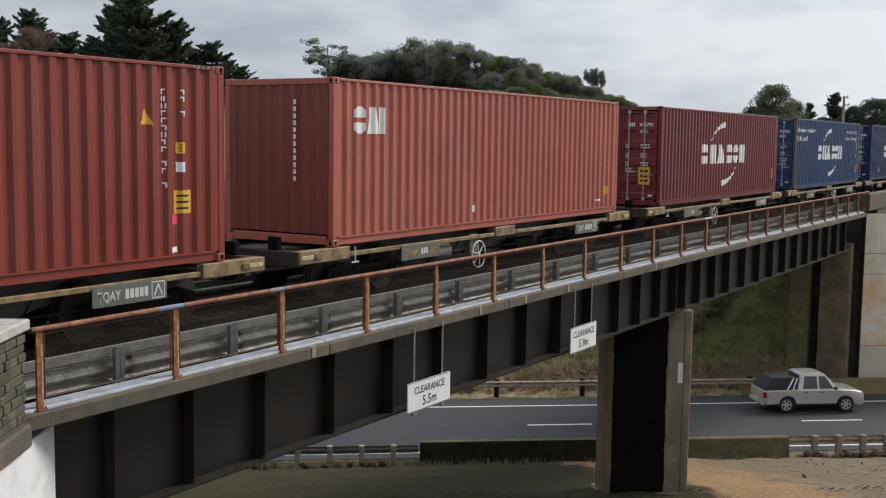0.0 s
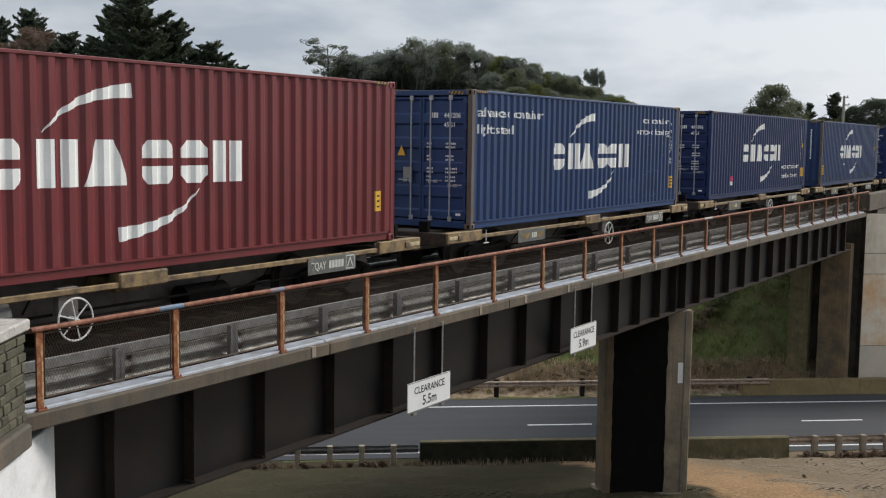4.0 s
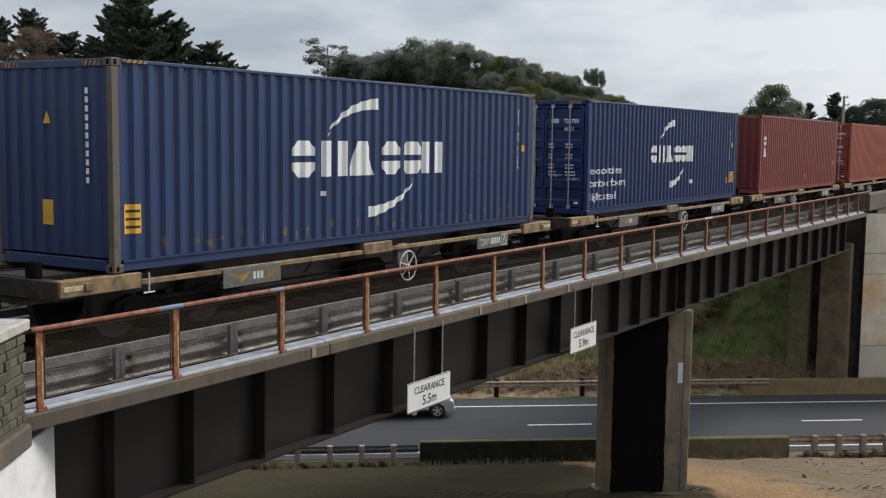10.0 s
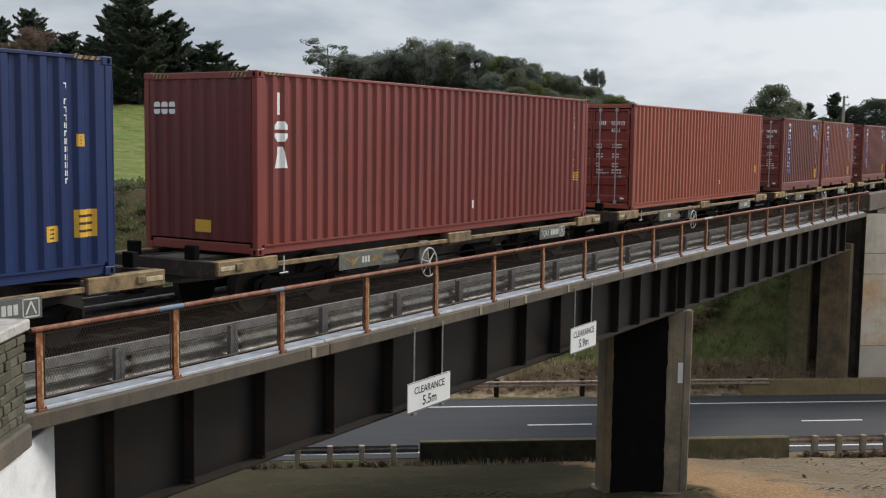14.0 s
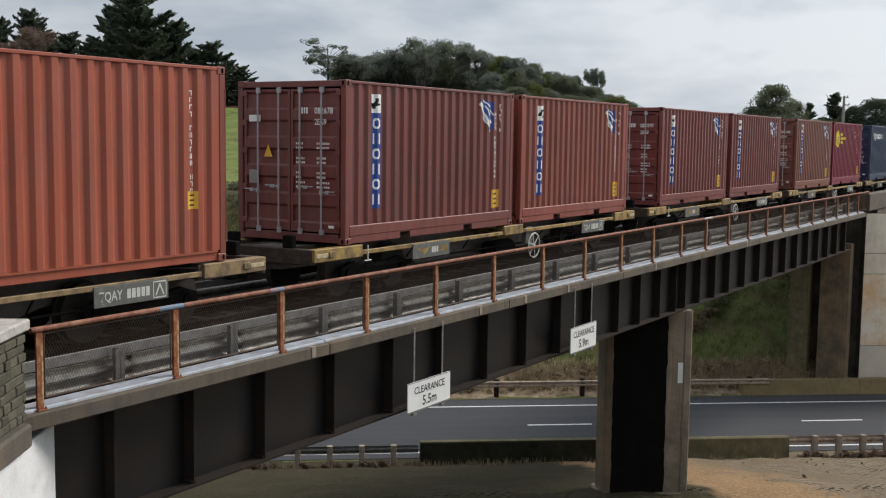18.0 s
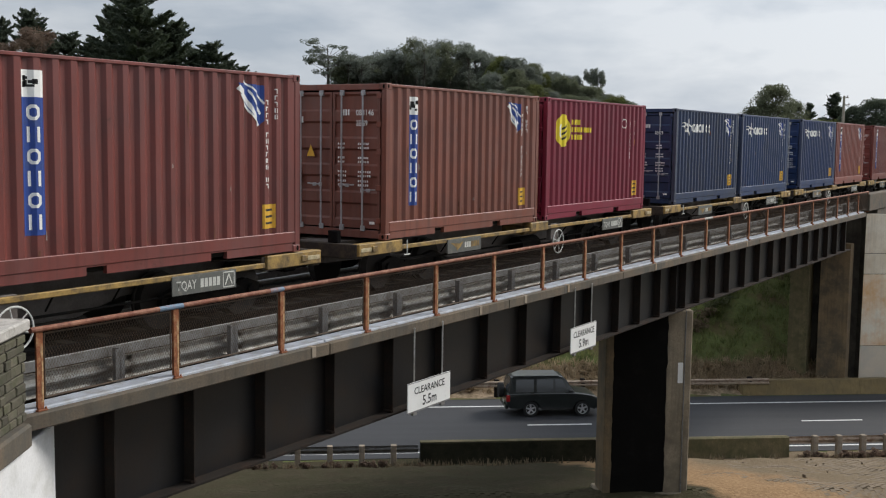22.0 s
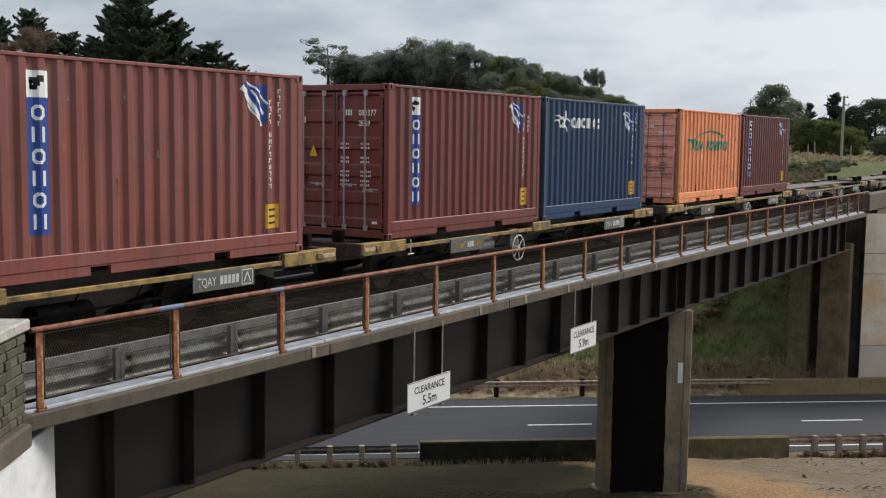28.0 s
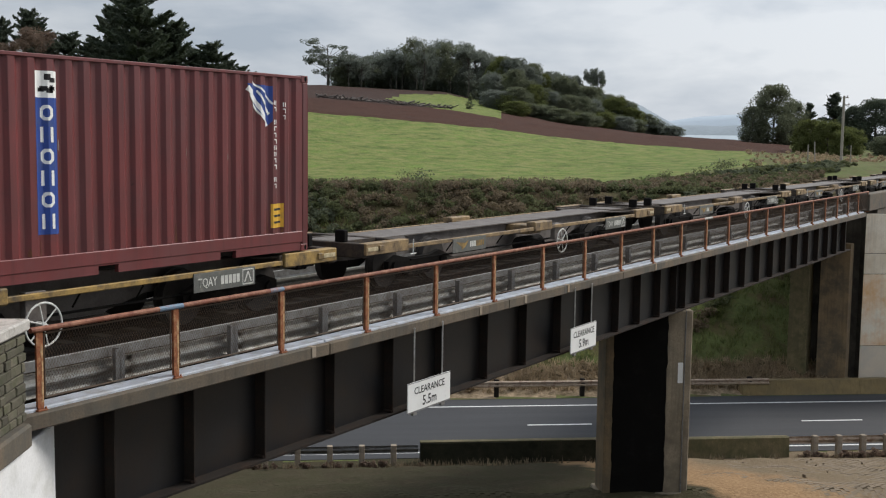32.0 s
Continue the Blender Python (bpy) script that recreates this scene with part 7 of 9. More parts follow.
def scrub():
    rng = np.random.default_rng(77)
    green, dry, dark, olive = [], [], [], []
    # along the top and the face of the far bank
    for i in range(5200):
        px = rng.uniform(-60, 1620)
        u = rng.uniform(53, 81)
        # solve the depth at which this bearing reaches u
        side = (px - 784) / FOCAL
        fx, fy = math.cos(YAW) + side * math.sin(YAW), math.sin(YAW) - side * math.cos(YAW)
        d = u / (UX * fx + UY * fy)
        x, y = d * fx, d * fy
        if y < 17.5 or (px < 480 and i % 4):
            continue
        n = noise.noise((x * 0.08, y * 0.08, 1))
        h = rng.uniform(0.35, 0.85) * (1.0 if px < 1050 else 0.75) * (0.7 if u > 72 else 1)
        r = rng.random()
        (dark if n > 0.12 and r < 0.7 else dry if n < 0.0 and r < 0.6 else olive if r < 0.2 else green).append((x, y, h))
    # taller clumps standing up at the foot of the pasture
    for px, d, h in ((730, 72, 2.0), (718, 73, 1.6), (745, 74, 1.5), (900, 76, 1.5), (1140, 80, 1.4), (1180, 80, 1.3), (1260, 82, 1.6), (1290, 82, 1.7), (1330, 84, 1.5), (1230, 80, 1.3)):
        p = bearing_place(px, d)
        green.append((p.x, p.y, h * 0.75))
    for px, d, h in ((729, 72, 1.9), (721, 72.4, 1.5), (738, 72.2, 1.5), (1272, 82, 1.2)):
        p = bearing_place(px, d)
        dark.append((p.x, p.y, h))
    # thicket behind the near end of the bridge
    for i in range(46):
        px, d = rng.uniform(-120, 330), rng.uniform(36, 60)
        p = bearing_place(px, d)
        (dark if i % 3 else green).append((p.x, p.y, rng.uniform(1.2, 2.2)))
    corner = []
    for i in range(170):
        px, d = rng.normal(1440, 80), rng.uniform(100, 170)
        if px > 1310:
            p = bearing_place(px, d)
            corner.append((p.x, p.y, rng.uniform(0.2, 0.5)))
    scatter("grass", corner, M_GRASS_DRY, 30, 0.09, "pale dry grass tufts round the utility pole", "grass", rng)
    weeds = []
    for i in range(46):
        p = hw(rng.normal(38.1, 0.22), rng.uniform(-23.5, -17.6))
        weeds.append((p.x, p.y, rng.uniform(0.14, 0.3)))
    for i in range(40):
        p = hw(rng.normal(37.9, 0.3), rng.uniform(-3.6, 7))
        weeds.append((p.x, p.y, rng.uniform(0.12, 0.26)))
    litter = []
    for i in range(420):
        p = hw(rng.uniform(49.6, 51.3), rng.uniform(-26, 9))
        if p.y > 11.2:
            litter.append((p.x, p.y, rng.uniform(0.12, 0.34)))
    scatter("weeds", litter, M_GRASS_DRY, 30, 0.05, "dry brown weeds along the foot of the bank", "weeds", rng)
    scatter("weeds", weeds, M_TWIG, 40, 0.05, "dead brown weeds below the guard rail", "weeds", rng)
    scatter("scrub", green, M_SCRUB, 60, 0.07, "mixed green scrub along the railway bank", "scrub", rng)
    scatter("scrub", dark, M_BUSHY, 60, 0.07, "dark green scrub along the railway bank", "scrub", rng)
    scatter("scrub", dry, M_SCRUB_DRY, 60, 0.065, "dry brown scrub along the railway bank", "scrub", rng)
    scatter("scrub", olive, M_OLIVE, 60, 0.065, "bright green scrub along the railway bank", "scrub", rng)


scrub()


def blades(name, spots, mat_, height, label, rng, lean=0.35):
    """Tufts of narrow blades."""
    V, F = [], []
    for (x, y) in spots:
        z = ground_height(x, y)
        for k in range(7):
            a, h = rng.uniform(0, 6.28), height * rng.uniform(0.5, 1.2)
            bx, by = x + rng.normal() * 0.08, y + rng.normal() * 0.08
            w = 0.018 + 0.012 * rng.random()
            dx, dy = math.cos(a) * w, math.sin(a) * w
            tx, ty = bx + rng.normal() * lean * h, by + rng.normal() * lean * h
            i = len(V)
            V += [(bx - dx, by - dy, z - 0.05), (bx + dx, by + dy, z - 0.05), (tx, ty, z + h)]
            F.append((i, i + 1, i + 2))
    me = bpy.data.meshes.new(name)
    me.from_pydata(V, [], F)
    me.materials.append(mat_)
    return tagged(new(name, me), label, "grass", kind="stuff")


def grasses():
    rng = np.random.default_rng(5)
    green, dry, fringe = [], [], []
    for i in range(5200):
        u, v = rng.uniform(50.2, 62), rng.uniform(-27, 12)
        p = hw(u, v)
        if p.y < 10.9:
            continue
        (green if u > 51.6 else dry).append((p.x, p.y))
    for i in range(2200):
        p = hw(rng.uniform(49.5, 51.4), rng.uniform(-27, 10))
        if p.y > 10.9:
            dry.append((p.x, p.y))
    for i in range(330):
        p = hw(rng.normal(38.2, 0.4), rng.uniform(-32, 24))
        fringe.append((p.x, p.y))
    blades("grass", green, M_GRASS, 0.34, "long green grass on the bank below the bridge", rng)
    blades("grass", dry, M_GRASS_DRY, 0.32, "dry straw-coloured grass along the foot of the bank", rng)
    blades("grass", fringe, M_SCRUB_DRY, 0.22, "dead weeds along the highway barrier", rng)


grasses()


def stones():
    rng = random.Random(21)
    bm = new_bm()
    for i in range(70):
        u, v = rng.uniform(31.5, 38.6), rng.uniform(-34, -12)
        p = hw(u, v)
        s = rng.uniform(0.02, 0.06) * (1.6 if rng.random() < 0.1 else 1)
        m = Matrix.Translation((p.x, p.y, ground_height(p.x, p.y) + s * 0.2)) @ Euler((rng.random() * 6, rng.random() * 6, rng.random() * 6)).to_matrix().to_4x4() @ Matrix.Diagonal((s, s * rng.uniform(0.6, 1), s * rng.uniform(0.4, 0.8), 1))
        bmesh.ops.create_icosphere(bm, subdivisions=1, radius=1.0, matrix=m)
    tagged(part("rubble", bm, mat("brown_rubble", (0.17, 0.13, 0.09), 0.95, var=0.4, scale=4)), "loose stones on the dirt slope", "rubble", kind="stuff")


stones()


def pitching():
    """Rows of small set stones on the slope beside the highway, many lost under washed-down dirt."""
    rng = random.Random(17)
    V, F, shaded = [], [], []
    # darker copy for stones below the deck: moss plus painted shade
    mossy = mat("mossy_shade_set_stone", (0.065, 0.056, 0.034), 0.95, var=0.35, scale=1.2, fine=20, spec=0.15, second=(0.04, 0.04, 0.018), amount=0.45)
    def lie(x, y):
        return ground_height(x, y) + noise.noise((x * 0.9, y * 0.9, 0)) * 0.10 + noise.noise((x * 0.2, y * 0.2, 3)) * 0.12
    grey = mat("dusty_set_stone", (0.2, 0.155, 0.105), 0.95, var=0.3, scale=1.2, fine=20, second=(0.15, 0.115, 0.078), amount=0.45, per_piece=0.14)
    top = empty("stone_pitching", Matrix.Translation(hw(34, -18)))
    tagged(top, "small set stones paving the dusty slope", "stone paving", kind="structure")
    base = top.matrix_basis.inverted()
    shapes = []
    for k in range(4):
        bm = new_bm()
        a = 0.1
        box(bm, -a * 1.04, a * 1.04, -a * 0.9, a * 0.9, -0.06, 0.0, 0.012)
        for w in bm.verts:
            w.co += Vector((rng.uniform(-0.006, 0.006), rng.uniform(-0.006, 0.006), rng.uniform(-0.003, 0.003)))
        shapes.append(mesh_of("set_stone", bm))
    ca, sa = math.cos(radians(38)), math.sin(radians(38))
    count = 0
    for i in range(-100, 100):
        for j in range(-100, 100):
            a, b = i * 0.222 + (0.02 if j % 2 else 0), j * 0.194
            u, v = 33.5 + a * ca - b * sa, -19.0 + a * sa + b * ca
            if not (29.5 < u < 37.2 and -27 < v < 4):
                continue
            p = hw(u, v)
            if p.y < 2:
                continue
            q = noise.noise((u * 0.4, v * 0.4, 4.0)) * 0.9 - (0.16 * (v + 14.0) if v < -11.5 else -0.25) - 0.25 * max(0, u - 35.8)
            if q < 0.0 or rng.random() < 0.05:
                continue
            sink = rng.uniform(-0.003, 0.003) + 0.005 * smooth(0.0, 0.9, q)
            if -21.5 < v < -16.5 and u < 34.5 and count < 300:
                e = 0.15
                zx = (lie(p.x + e, p.y) - lie(p.x - e, p.y)) / (2 * e)
                zy = (lie(p.x, p.y + e) - lie(p.x, p.y - e)) / (2 * e)
                nrm = Vector((-zx, -zy, 1)).normalized()
                tilt = Vector((0, 0, 1)).rotation_difference(nrm).to_matrix().to_4x4()
                spin = Matrix.Rotation(math.atan2(UY, UX) + radians(38), 4, "Z")
                put("set_stone", shapes[count % 4], grey, top, at=base @ Matrix.Translation((p.x, p.y, lie(p.x, p.y) + sink)) @ tilt @ spin)
                count += 1
                continue
            z = ground_height(p.x, p.y)
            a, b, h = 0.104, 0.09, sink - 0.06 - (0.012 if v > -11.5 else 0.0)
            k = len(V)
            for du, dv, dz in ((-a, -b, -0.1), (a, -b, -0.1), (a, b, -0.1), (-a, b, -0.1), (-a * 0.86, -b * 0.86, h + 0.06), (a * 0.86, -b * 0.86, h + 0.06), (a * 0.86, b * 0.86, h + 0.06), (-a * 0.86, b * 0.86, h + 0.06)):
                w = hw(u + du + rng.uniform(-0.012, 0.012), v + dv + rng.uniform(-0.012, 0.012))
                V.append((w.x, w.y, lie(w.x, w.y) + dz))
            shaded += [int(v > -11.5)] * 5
            F += [(k + 4, k + 5, k + 6, k + 7), (k, k + 1, k + 5, k + 4), (k + 1, k + 2, k + 6, k + 5), (k + 2, k + 3, k + 7, k + 6), (k + 3, k, k + 4, k + 7)]
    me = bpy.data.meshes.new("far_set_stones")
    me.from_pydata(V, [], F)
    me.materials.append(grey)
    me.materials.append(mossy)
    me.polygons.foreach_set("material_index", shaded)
    rest = new("far_set_stones", me)
    rest.parent = top
    rest.matrix_basis = base
    rest["kind"] = "stuff"


pitching()


# ---------------------------------------------------------------- water and far hills
def far_sheet(name, depth0, depth1, e0, e1, px0, px1, material, label, cat):
    V = []
    for d, e in ((depth0, e0), (depth1, e1)):
        for px in np.linspace(px0, px1, 9):
            s = (px - 784) / FOCAL * d
            V.append((d * math.cos(YAW) + s * math.sin(YAW), d * math.sin(YAW) - s * math.cos(YAW), EYE.z + d * e))
    F = [(i, i + 1, i + 10, i + 9) for i in range(8)]
    me = bpy.data.meshes.new(name)
    me.from_pydata(V, [], F)
    me.materials.append(material)
    return tagged(new(name, me), label, cat, kind="structure")


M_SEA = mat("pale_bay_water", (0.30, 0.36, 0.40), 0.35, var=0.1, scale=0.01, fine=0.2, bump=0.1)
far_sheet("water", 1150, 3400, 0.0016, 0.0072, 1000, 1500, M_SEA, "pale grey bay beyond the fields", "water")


def ridge(name, depth, profile, material, label):
    """A far headland: a ridge with depth behind it."""
    V, F = [], []
    rng = random.Random(int(depth))
    n = len(profile)
    for k, (dd, f) in enumerate(((0, 0.0), (60, 0.75), (140, 1.0), (420, 0.1))):
        for px, y in profile:
            d = depth + dd
            e = (lerp_table(px, [0, 2000], [236, 262]) - y) / FOCAL
            s = (px - 784) / FOCAL * d
            z = EYE.z + depth * (0.0062 + max(0, e - 0.0062) * f) + (rng.uniform(-2, 2) if 0 < k < 3 else 0)
            V.append((d * math.cos(YAW) + s * math.sin(YAW), d * math.sin(YAW) - s * math.cos(YAW), z))
    for k in range(3):
        for i in range(n - 1):
            F.append((k * n + i, k * n + i + 1, (k + 1) * n + i + 1, (k + 1) * n + i))
    me = bpy.data.meshes.new(name)
    me.from_pydata(V, [], F)
    me.materials.append(material)
    me.polygons.foreach_set("use_smooth", [True] * len(F))
    return tagged(new(name, me), label, "hill", kind="structure")


# air haze is mixed into the base colours of both ridges
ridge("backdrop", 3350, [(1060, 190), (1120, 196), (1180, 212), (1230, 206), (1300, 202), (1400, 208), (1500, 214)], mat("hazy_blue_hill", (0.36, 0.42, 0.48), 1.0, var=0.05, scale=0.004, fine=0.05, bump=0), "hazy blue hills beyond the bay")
ridge("backdrop", 2700, [(1090, 170), (1130, 186), (1160, 204), (1190, 220), (1230, 222), (1270, 224), (1310, 220), (1360, 228), (1420, 236)], mat("hazy_grey_headland", (0.22, 0.26, 0.29), 1.0, var=0.12, scale=0.01, fine=0.1, bump=0), "haze-grey headland across the bay")


# ---------------------------------------------------------------- pole, wires, farm sheds
def pole():
    p = bearing_place(1484, 95)
    top = empty("utility_pole", Matrix.Translation(p) @ Matrix.Rotation(YAW - radians(60), 4, "Z"))
    h = px_m(lerp_table(1484, [0, 2000], [236, 262]) - (p.z - 11.7) / 95 * FOCAL - 171, 95)
    wood = mat("weathered_pole_wood", (0.30, 0.27, 0.23), 0.9, var=0.25, scale=4, streaks=0.4)
    bm = new_bm()
    rod(bm, (0, 0, -0.5), (0, 0, h), 0.13, 10, 0.1)
    part("pole", bm, wood, top)
    for z, w in ((h - 0.12, 0.5), (h - 0.75, 0.7)):
        bm = new_bm()
        box(bm, -0.1, w, -0.05, 0.05, z - 0.04, z + 0.04, 0.005)
        part("crossarm", bm, wood, top)
        bm = new_bm()
        rod(bm, (w - 0.08, 0, z + 0.03), (w - 0.08, 0, z + 0.16), 0.04, 8)
        part("insulator", bm, M_GALV, top)
    tagged(top, "weathered wooden utility pole beside the railway", "utility pole")
    tip = p + Vector((0, 0, h - 0.7))
    for nm, px, d, y in (("overhead_wire", 1290, 150, 247), ("overhead_wire", 1760, 60, 200)):
        q = bearing_place(px, d)
        q.z = EYE.z + (lerp_table(px, [0, 2000], [236, 262]) - y) / FOCAL * d
        bm = new_bm()
        pts = [tip.lerp(q, t) - Vector((0, 0, 1.2 * 4 * t * (1 - t))) for t in np.linspace(0, 1, 13)]
        for a, b in zip(pts, pts[1:]):
            rod(bm, a, b, 0.016, 5)
        tagged(part(nm, bm, M_SHADOWS), "thin overhead wire from the utility pole", "wire")
    for px, d, hh, lean in ((1425, 92, 1.7, 0.0), (1438, 93, 1.9, 0.5), (1500, 90, 1.5, -0.15)):
        q = bearing_place(px, d)
        bm = new_bm()
        rod(bm, (0, 0, -0.3), (lean, lean * 0.4, hh), 0.05, 6)
        tagged(part("fence_post", bm, wood, at=Matrix.Translation(q)), "old wooden fence post in dry grass", "fence post", "fence posts")


pole()


def sheds():
    white, dark = mat("pale_shed_roof", (0.62, 0.62, 0.62), 0.6, var=0.1), mat("dark_shed_wall", (0.06, 0.05, 0.045), 0.9)
    for px, d, w, h in ((8, 172, 6.5, 3.4), (-60, 176, 9, 3.6), (92, 190, 4.5, 2.4)):
        p = bearing_place(px, d)
        ob = empty("farm_shed", Matrix.Translation(p - Vector((0, 0, 0.3))) @ Matrix.Rotation(YAW - radians(70), 4, "Z"))
        bm = new_bm()
        box(bm, -w / 2, w / 2, -2.5, 2.5, 0, h)
        part("wall", bm, dark, ob)
        bm = new_bm()
        prism(bm, [(-2.8, h), (2.8, h), (0, h + 1.1)], -w / 2 - 0.3, w / 2 + 0.3, "x")
        part("roof", bm, white, ob, "pale metal roof")
        tagged(ob, "dark farm shed with a pale metal roof", "shed")


sheds()


def hedge_line():
    """Cut timber and posts along the boundary between the ploughed fields."""
    rng = random.Random(31)
    bm = new_bm()
    for i in range(120):
        px = rng.uniform(560, 800)
        p = bearing_place(px, 212 + rng.uniform(-1.5, 1.5))
        L = rng.uniform(0.6, 2.6)
        a = rng.uniform(0, 6.28)
        rod(bm, (p.x, p.y, p.z + 0.1), (p.x + L * math.cos(a), p.y + L * math.sin(a), p.z + rng.uniform(0.1, 0.9)), rng.uniform(0.06, 0.16), 5)
    tagged(part("brush_heap", bm, mat("grey_dead_wood", (0.10, 0.085, 0.075), 0.95, var=0.4)), "heaps of dead branches between the ploughed fields", "brushwood", kind="stuff")


hedge_line()


# ---------------------------------------------------------------- road vehicles
S_CAR = 0.88
M_GLASS = glass("tinted_car_glass", (0.075, 0.08, 0.085))
M_TYRE = mat("black_tyre_rubber", (0.018, 0.018, 0.018), 0.85, var=0.2, scale=8, bump=0.1)
M_ALLOY = mat("silver_alloy", (0.62, 0.62, 0.62), 0.35, 0.5, var=0.1, scale=8, bump=0)
M_TAIL = mat("red_lamp_lens", (0.35, 0.015, 0.015), 0.25, var=0.1, bump=0)
M_HEAD = mat("clear_lamp_lens", (0.7, 0.7, 0.68), 0.15, var=0.05, bump=0)
M_TRIM = mat("black_plastic_trim", (0.02, 0.02, 0.021), 0.6, var=0.15, bump=0.05)
M_CHROME = mat("polished_metal", (0.8, 0.8, 0.8), 0.3, 0.6, var=0.08, bump=0)


def car_paint(name, base, metal=0.25):
    return mat(name, base, 0.32, metal, var=0.06, scale=2, second=tuple(c * 0.75 for c in base), amount=0.3, spread=0.2, bump=0, coat=0.5)


def loft(bm, loops):
    rows = [[bm.verts.new(p) for p in lp] for lp in loops]
    n = len(rows[0])
    for a, b in zip(rows, rows[1:]):
        for i in range(n):
            bm.faces.new((a[i], a[(i + 1) % n], b[(i + 1) % n], b[i]))
    bm.faces.new(rows[0][::-1])
    bm.faces.new(rows[-1])
    return bm


def rounded(pts, n=2):
    """Cut the corners of an open outline."""
    for _ in range(n):
        q = [pts[0]]
        for a, b in zip(pts, pts[1:]):
            q += [(a[0] * 0.75 + b[0] * 0.25, a[1] * 0.75 + b[1] * 0.25), (a[0] * 0.25 + b[0] * 0.75, a[1] * 0.25 + b[1] * 0.75)]
        pts = q + [pts[-1]]
    return pts


def shell(name, bm, material, ob, angle=38):
    """A pressed panel: smooth but for its creases."""
    p = part(name, bm, material, ob, smooth=True)
    p.data.set_sharp_from_angle(angle=radians(angle))
    return p


WHEELS = []      # (wheel object, place on its vehicle, first second, last second)


def wheel_meshes(r, spokes, w=0.22):
    key = ("car_wheel", round(r, 3), spokes)
    if key not in CACHE:
        bm = new_bm()
        k = 24
        rows = []
        for y, q in ((-w / 2, 0.66), (-w / 2, 0.9), (-w / 2 + 0.03, 1.0), (w / 2 - 0.03, 1.0), (w / 2, 0.9), (w / 2, 0.66)):
            rows.append([bm.verts.new((r * q * math.cos(2 * math.pi * i / k), y, r * q * math.sin(2 * math.pi * i / k))) for i in range(k)])
        for a, b in zip(rows, rows[1:]):
            for i in range(k):
                bm.faces.new((a[i], a[(i + 1) % k], b[(i + 1) % k], b[i]))
        tyre = mesh_of("tyre", bm)
        bm = new_bm()
        torus(bm, (0, -w / 2 + 0.03, 0), r * 0.64, 0.02, 24, 5, "y")
        if not spokes:
            # pressed steel disc with hand holes and a deep hub
            rod(bm, (0, -w / 2 + 0.05, 0), (0, -w / 2 + 0.07, 0), r * 0.5, 20)
            rod(bm, (0, -w / 2 - 0.02, 0), (0, -w / 2 + 0.06, 0), r * 0.24, 12)
            for k in range(8):
                a = 2 * math.pi * k / 8
                box(bm, r * 0.46, r * 0.64, -w / 2 + 0.045, -w / 2 + 0.065, -0.05, 0.05, 0.004, Matrix.Rotation(-a, 4, "Y"))
        for s in range(spokes):
            a = 2 * math.pi * s / spokes
            m = Matrix.Rotation(-a, 4, "Y")
            box(bm, 0.03, r * 0.64, -w / 2 + 0.02, -w / 2 + 0.045, -0.035, 0.035, 0.006, m)
        rod(bm, (0, -w / 2 + 0.005, 0), (0, -w / 2 + 0.06, 0), r * 0.17, 10)
        rim = mesh_of("rim", bm)
        bm = new_bm()
        rod(bm, (0, -w / 2 + 0.07, 0), (0, w / 2 - 0.04, 0), r * 0.66, 20)
        back = mesh_of("brake_disc", bm)
        CACHE[key] = (tyre, rim, back)
    return CACHE[key]


def add_wheel(veh, x, y, r, window, spokes=5, rim_mat=None, w=0.22):
    tyre, rim, back = wheel_meshes(r, spokes, w)
    wh = put("wheel", tyre, M_TYRE, veh, at=pose(x, y, r))
    flip = Matrix.Diagonal((1, 1 if y < 0 else -1, 1, 1))
    put("rim", rim, rim_mat or M_ALLOY, wh, "silver wheel rim", at=flip)
    put("brake_disc", back, M_TRIM, wh, at=flip)
    WHEELS.append((wh, (x, y, r), window, r))


def lower_body(top, L, W, ground, axles, r):
    """The body below the window line: side outline with wheel arches, rounded across."""
    out = []
    ar = r * 1.16
    out.append((-0.12, ground))
    for xa in axles:
        for q in np.linspace(0.12, math.pi - 0.12, 9):
            out.append((xa + ar * math.cos(q), max(ground, r + ar * math.sin(q) * 0.98)))
    out.append((-L + 0.15, ground + 0.06))
    out += rounded(top)[::-1]
    zc = sum(p[1] for p in top) / len(top) * 0.75
    loops = []
    for f, s in ((-0.5, 0.90), (-0.485, 0.96), (-0.44, 0.99), (-0.3, 1.0), (0.3, 1.0), (0.44, 0.99), (0.485, 0.96), (0.5, 0.90)):
        lp = []
        for x, z in out:
            xx = -L / 2 + (x + L / 2) * (1 - (1 - s) * 0.35)
            zz = zc + (z - zc) * s if z > zc else z
            lp.append((xx, f * W, zz))
        loops.append(lp)
    return loft(new_bm(), loops)


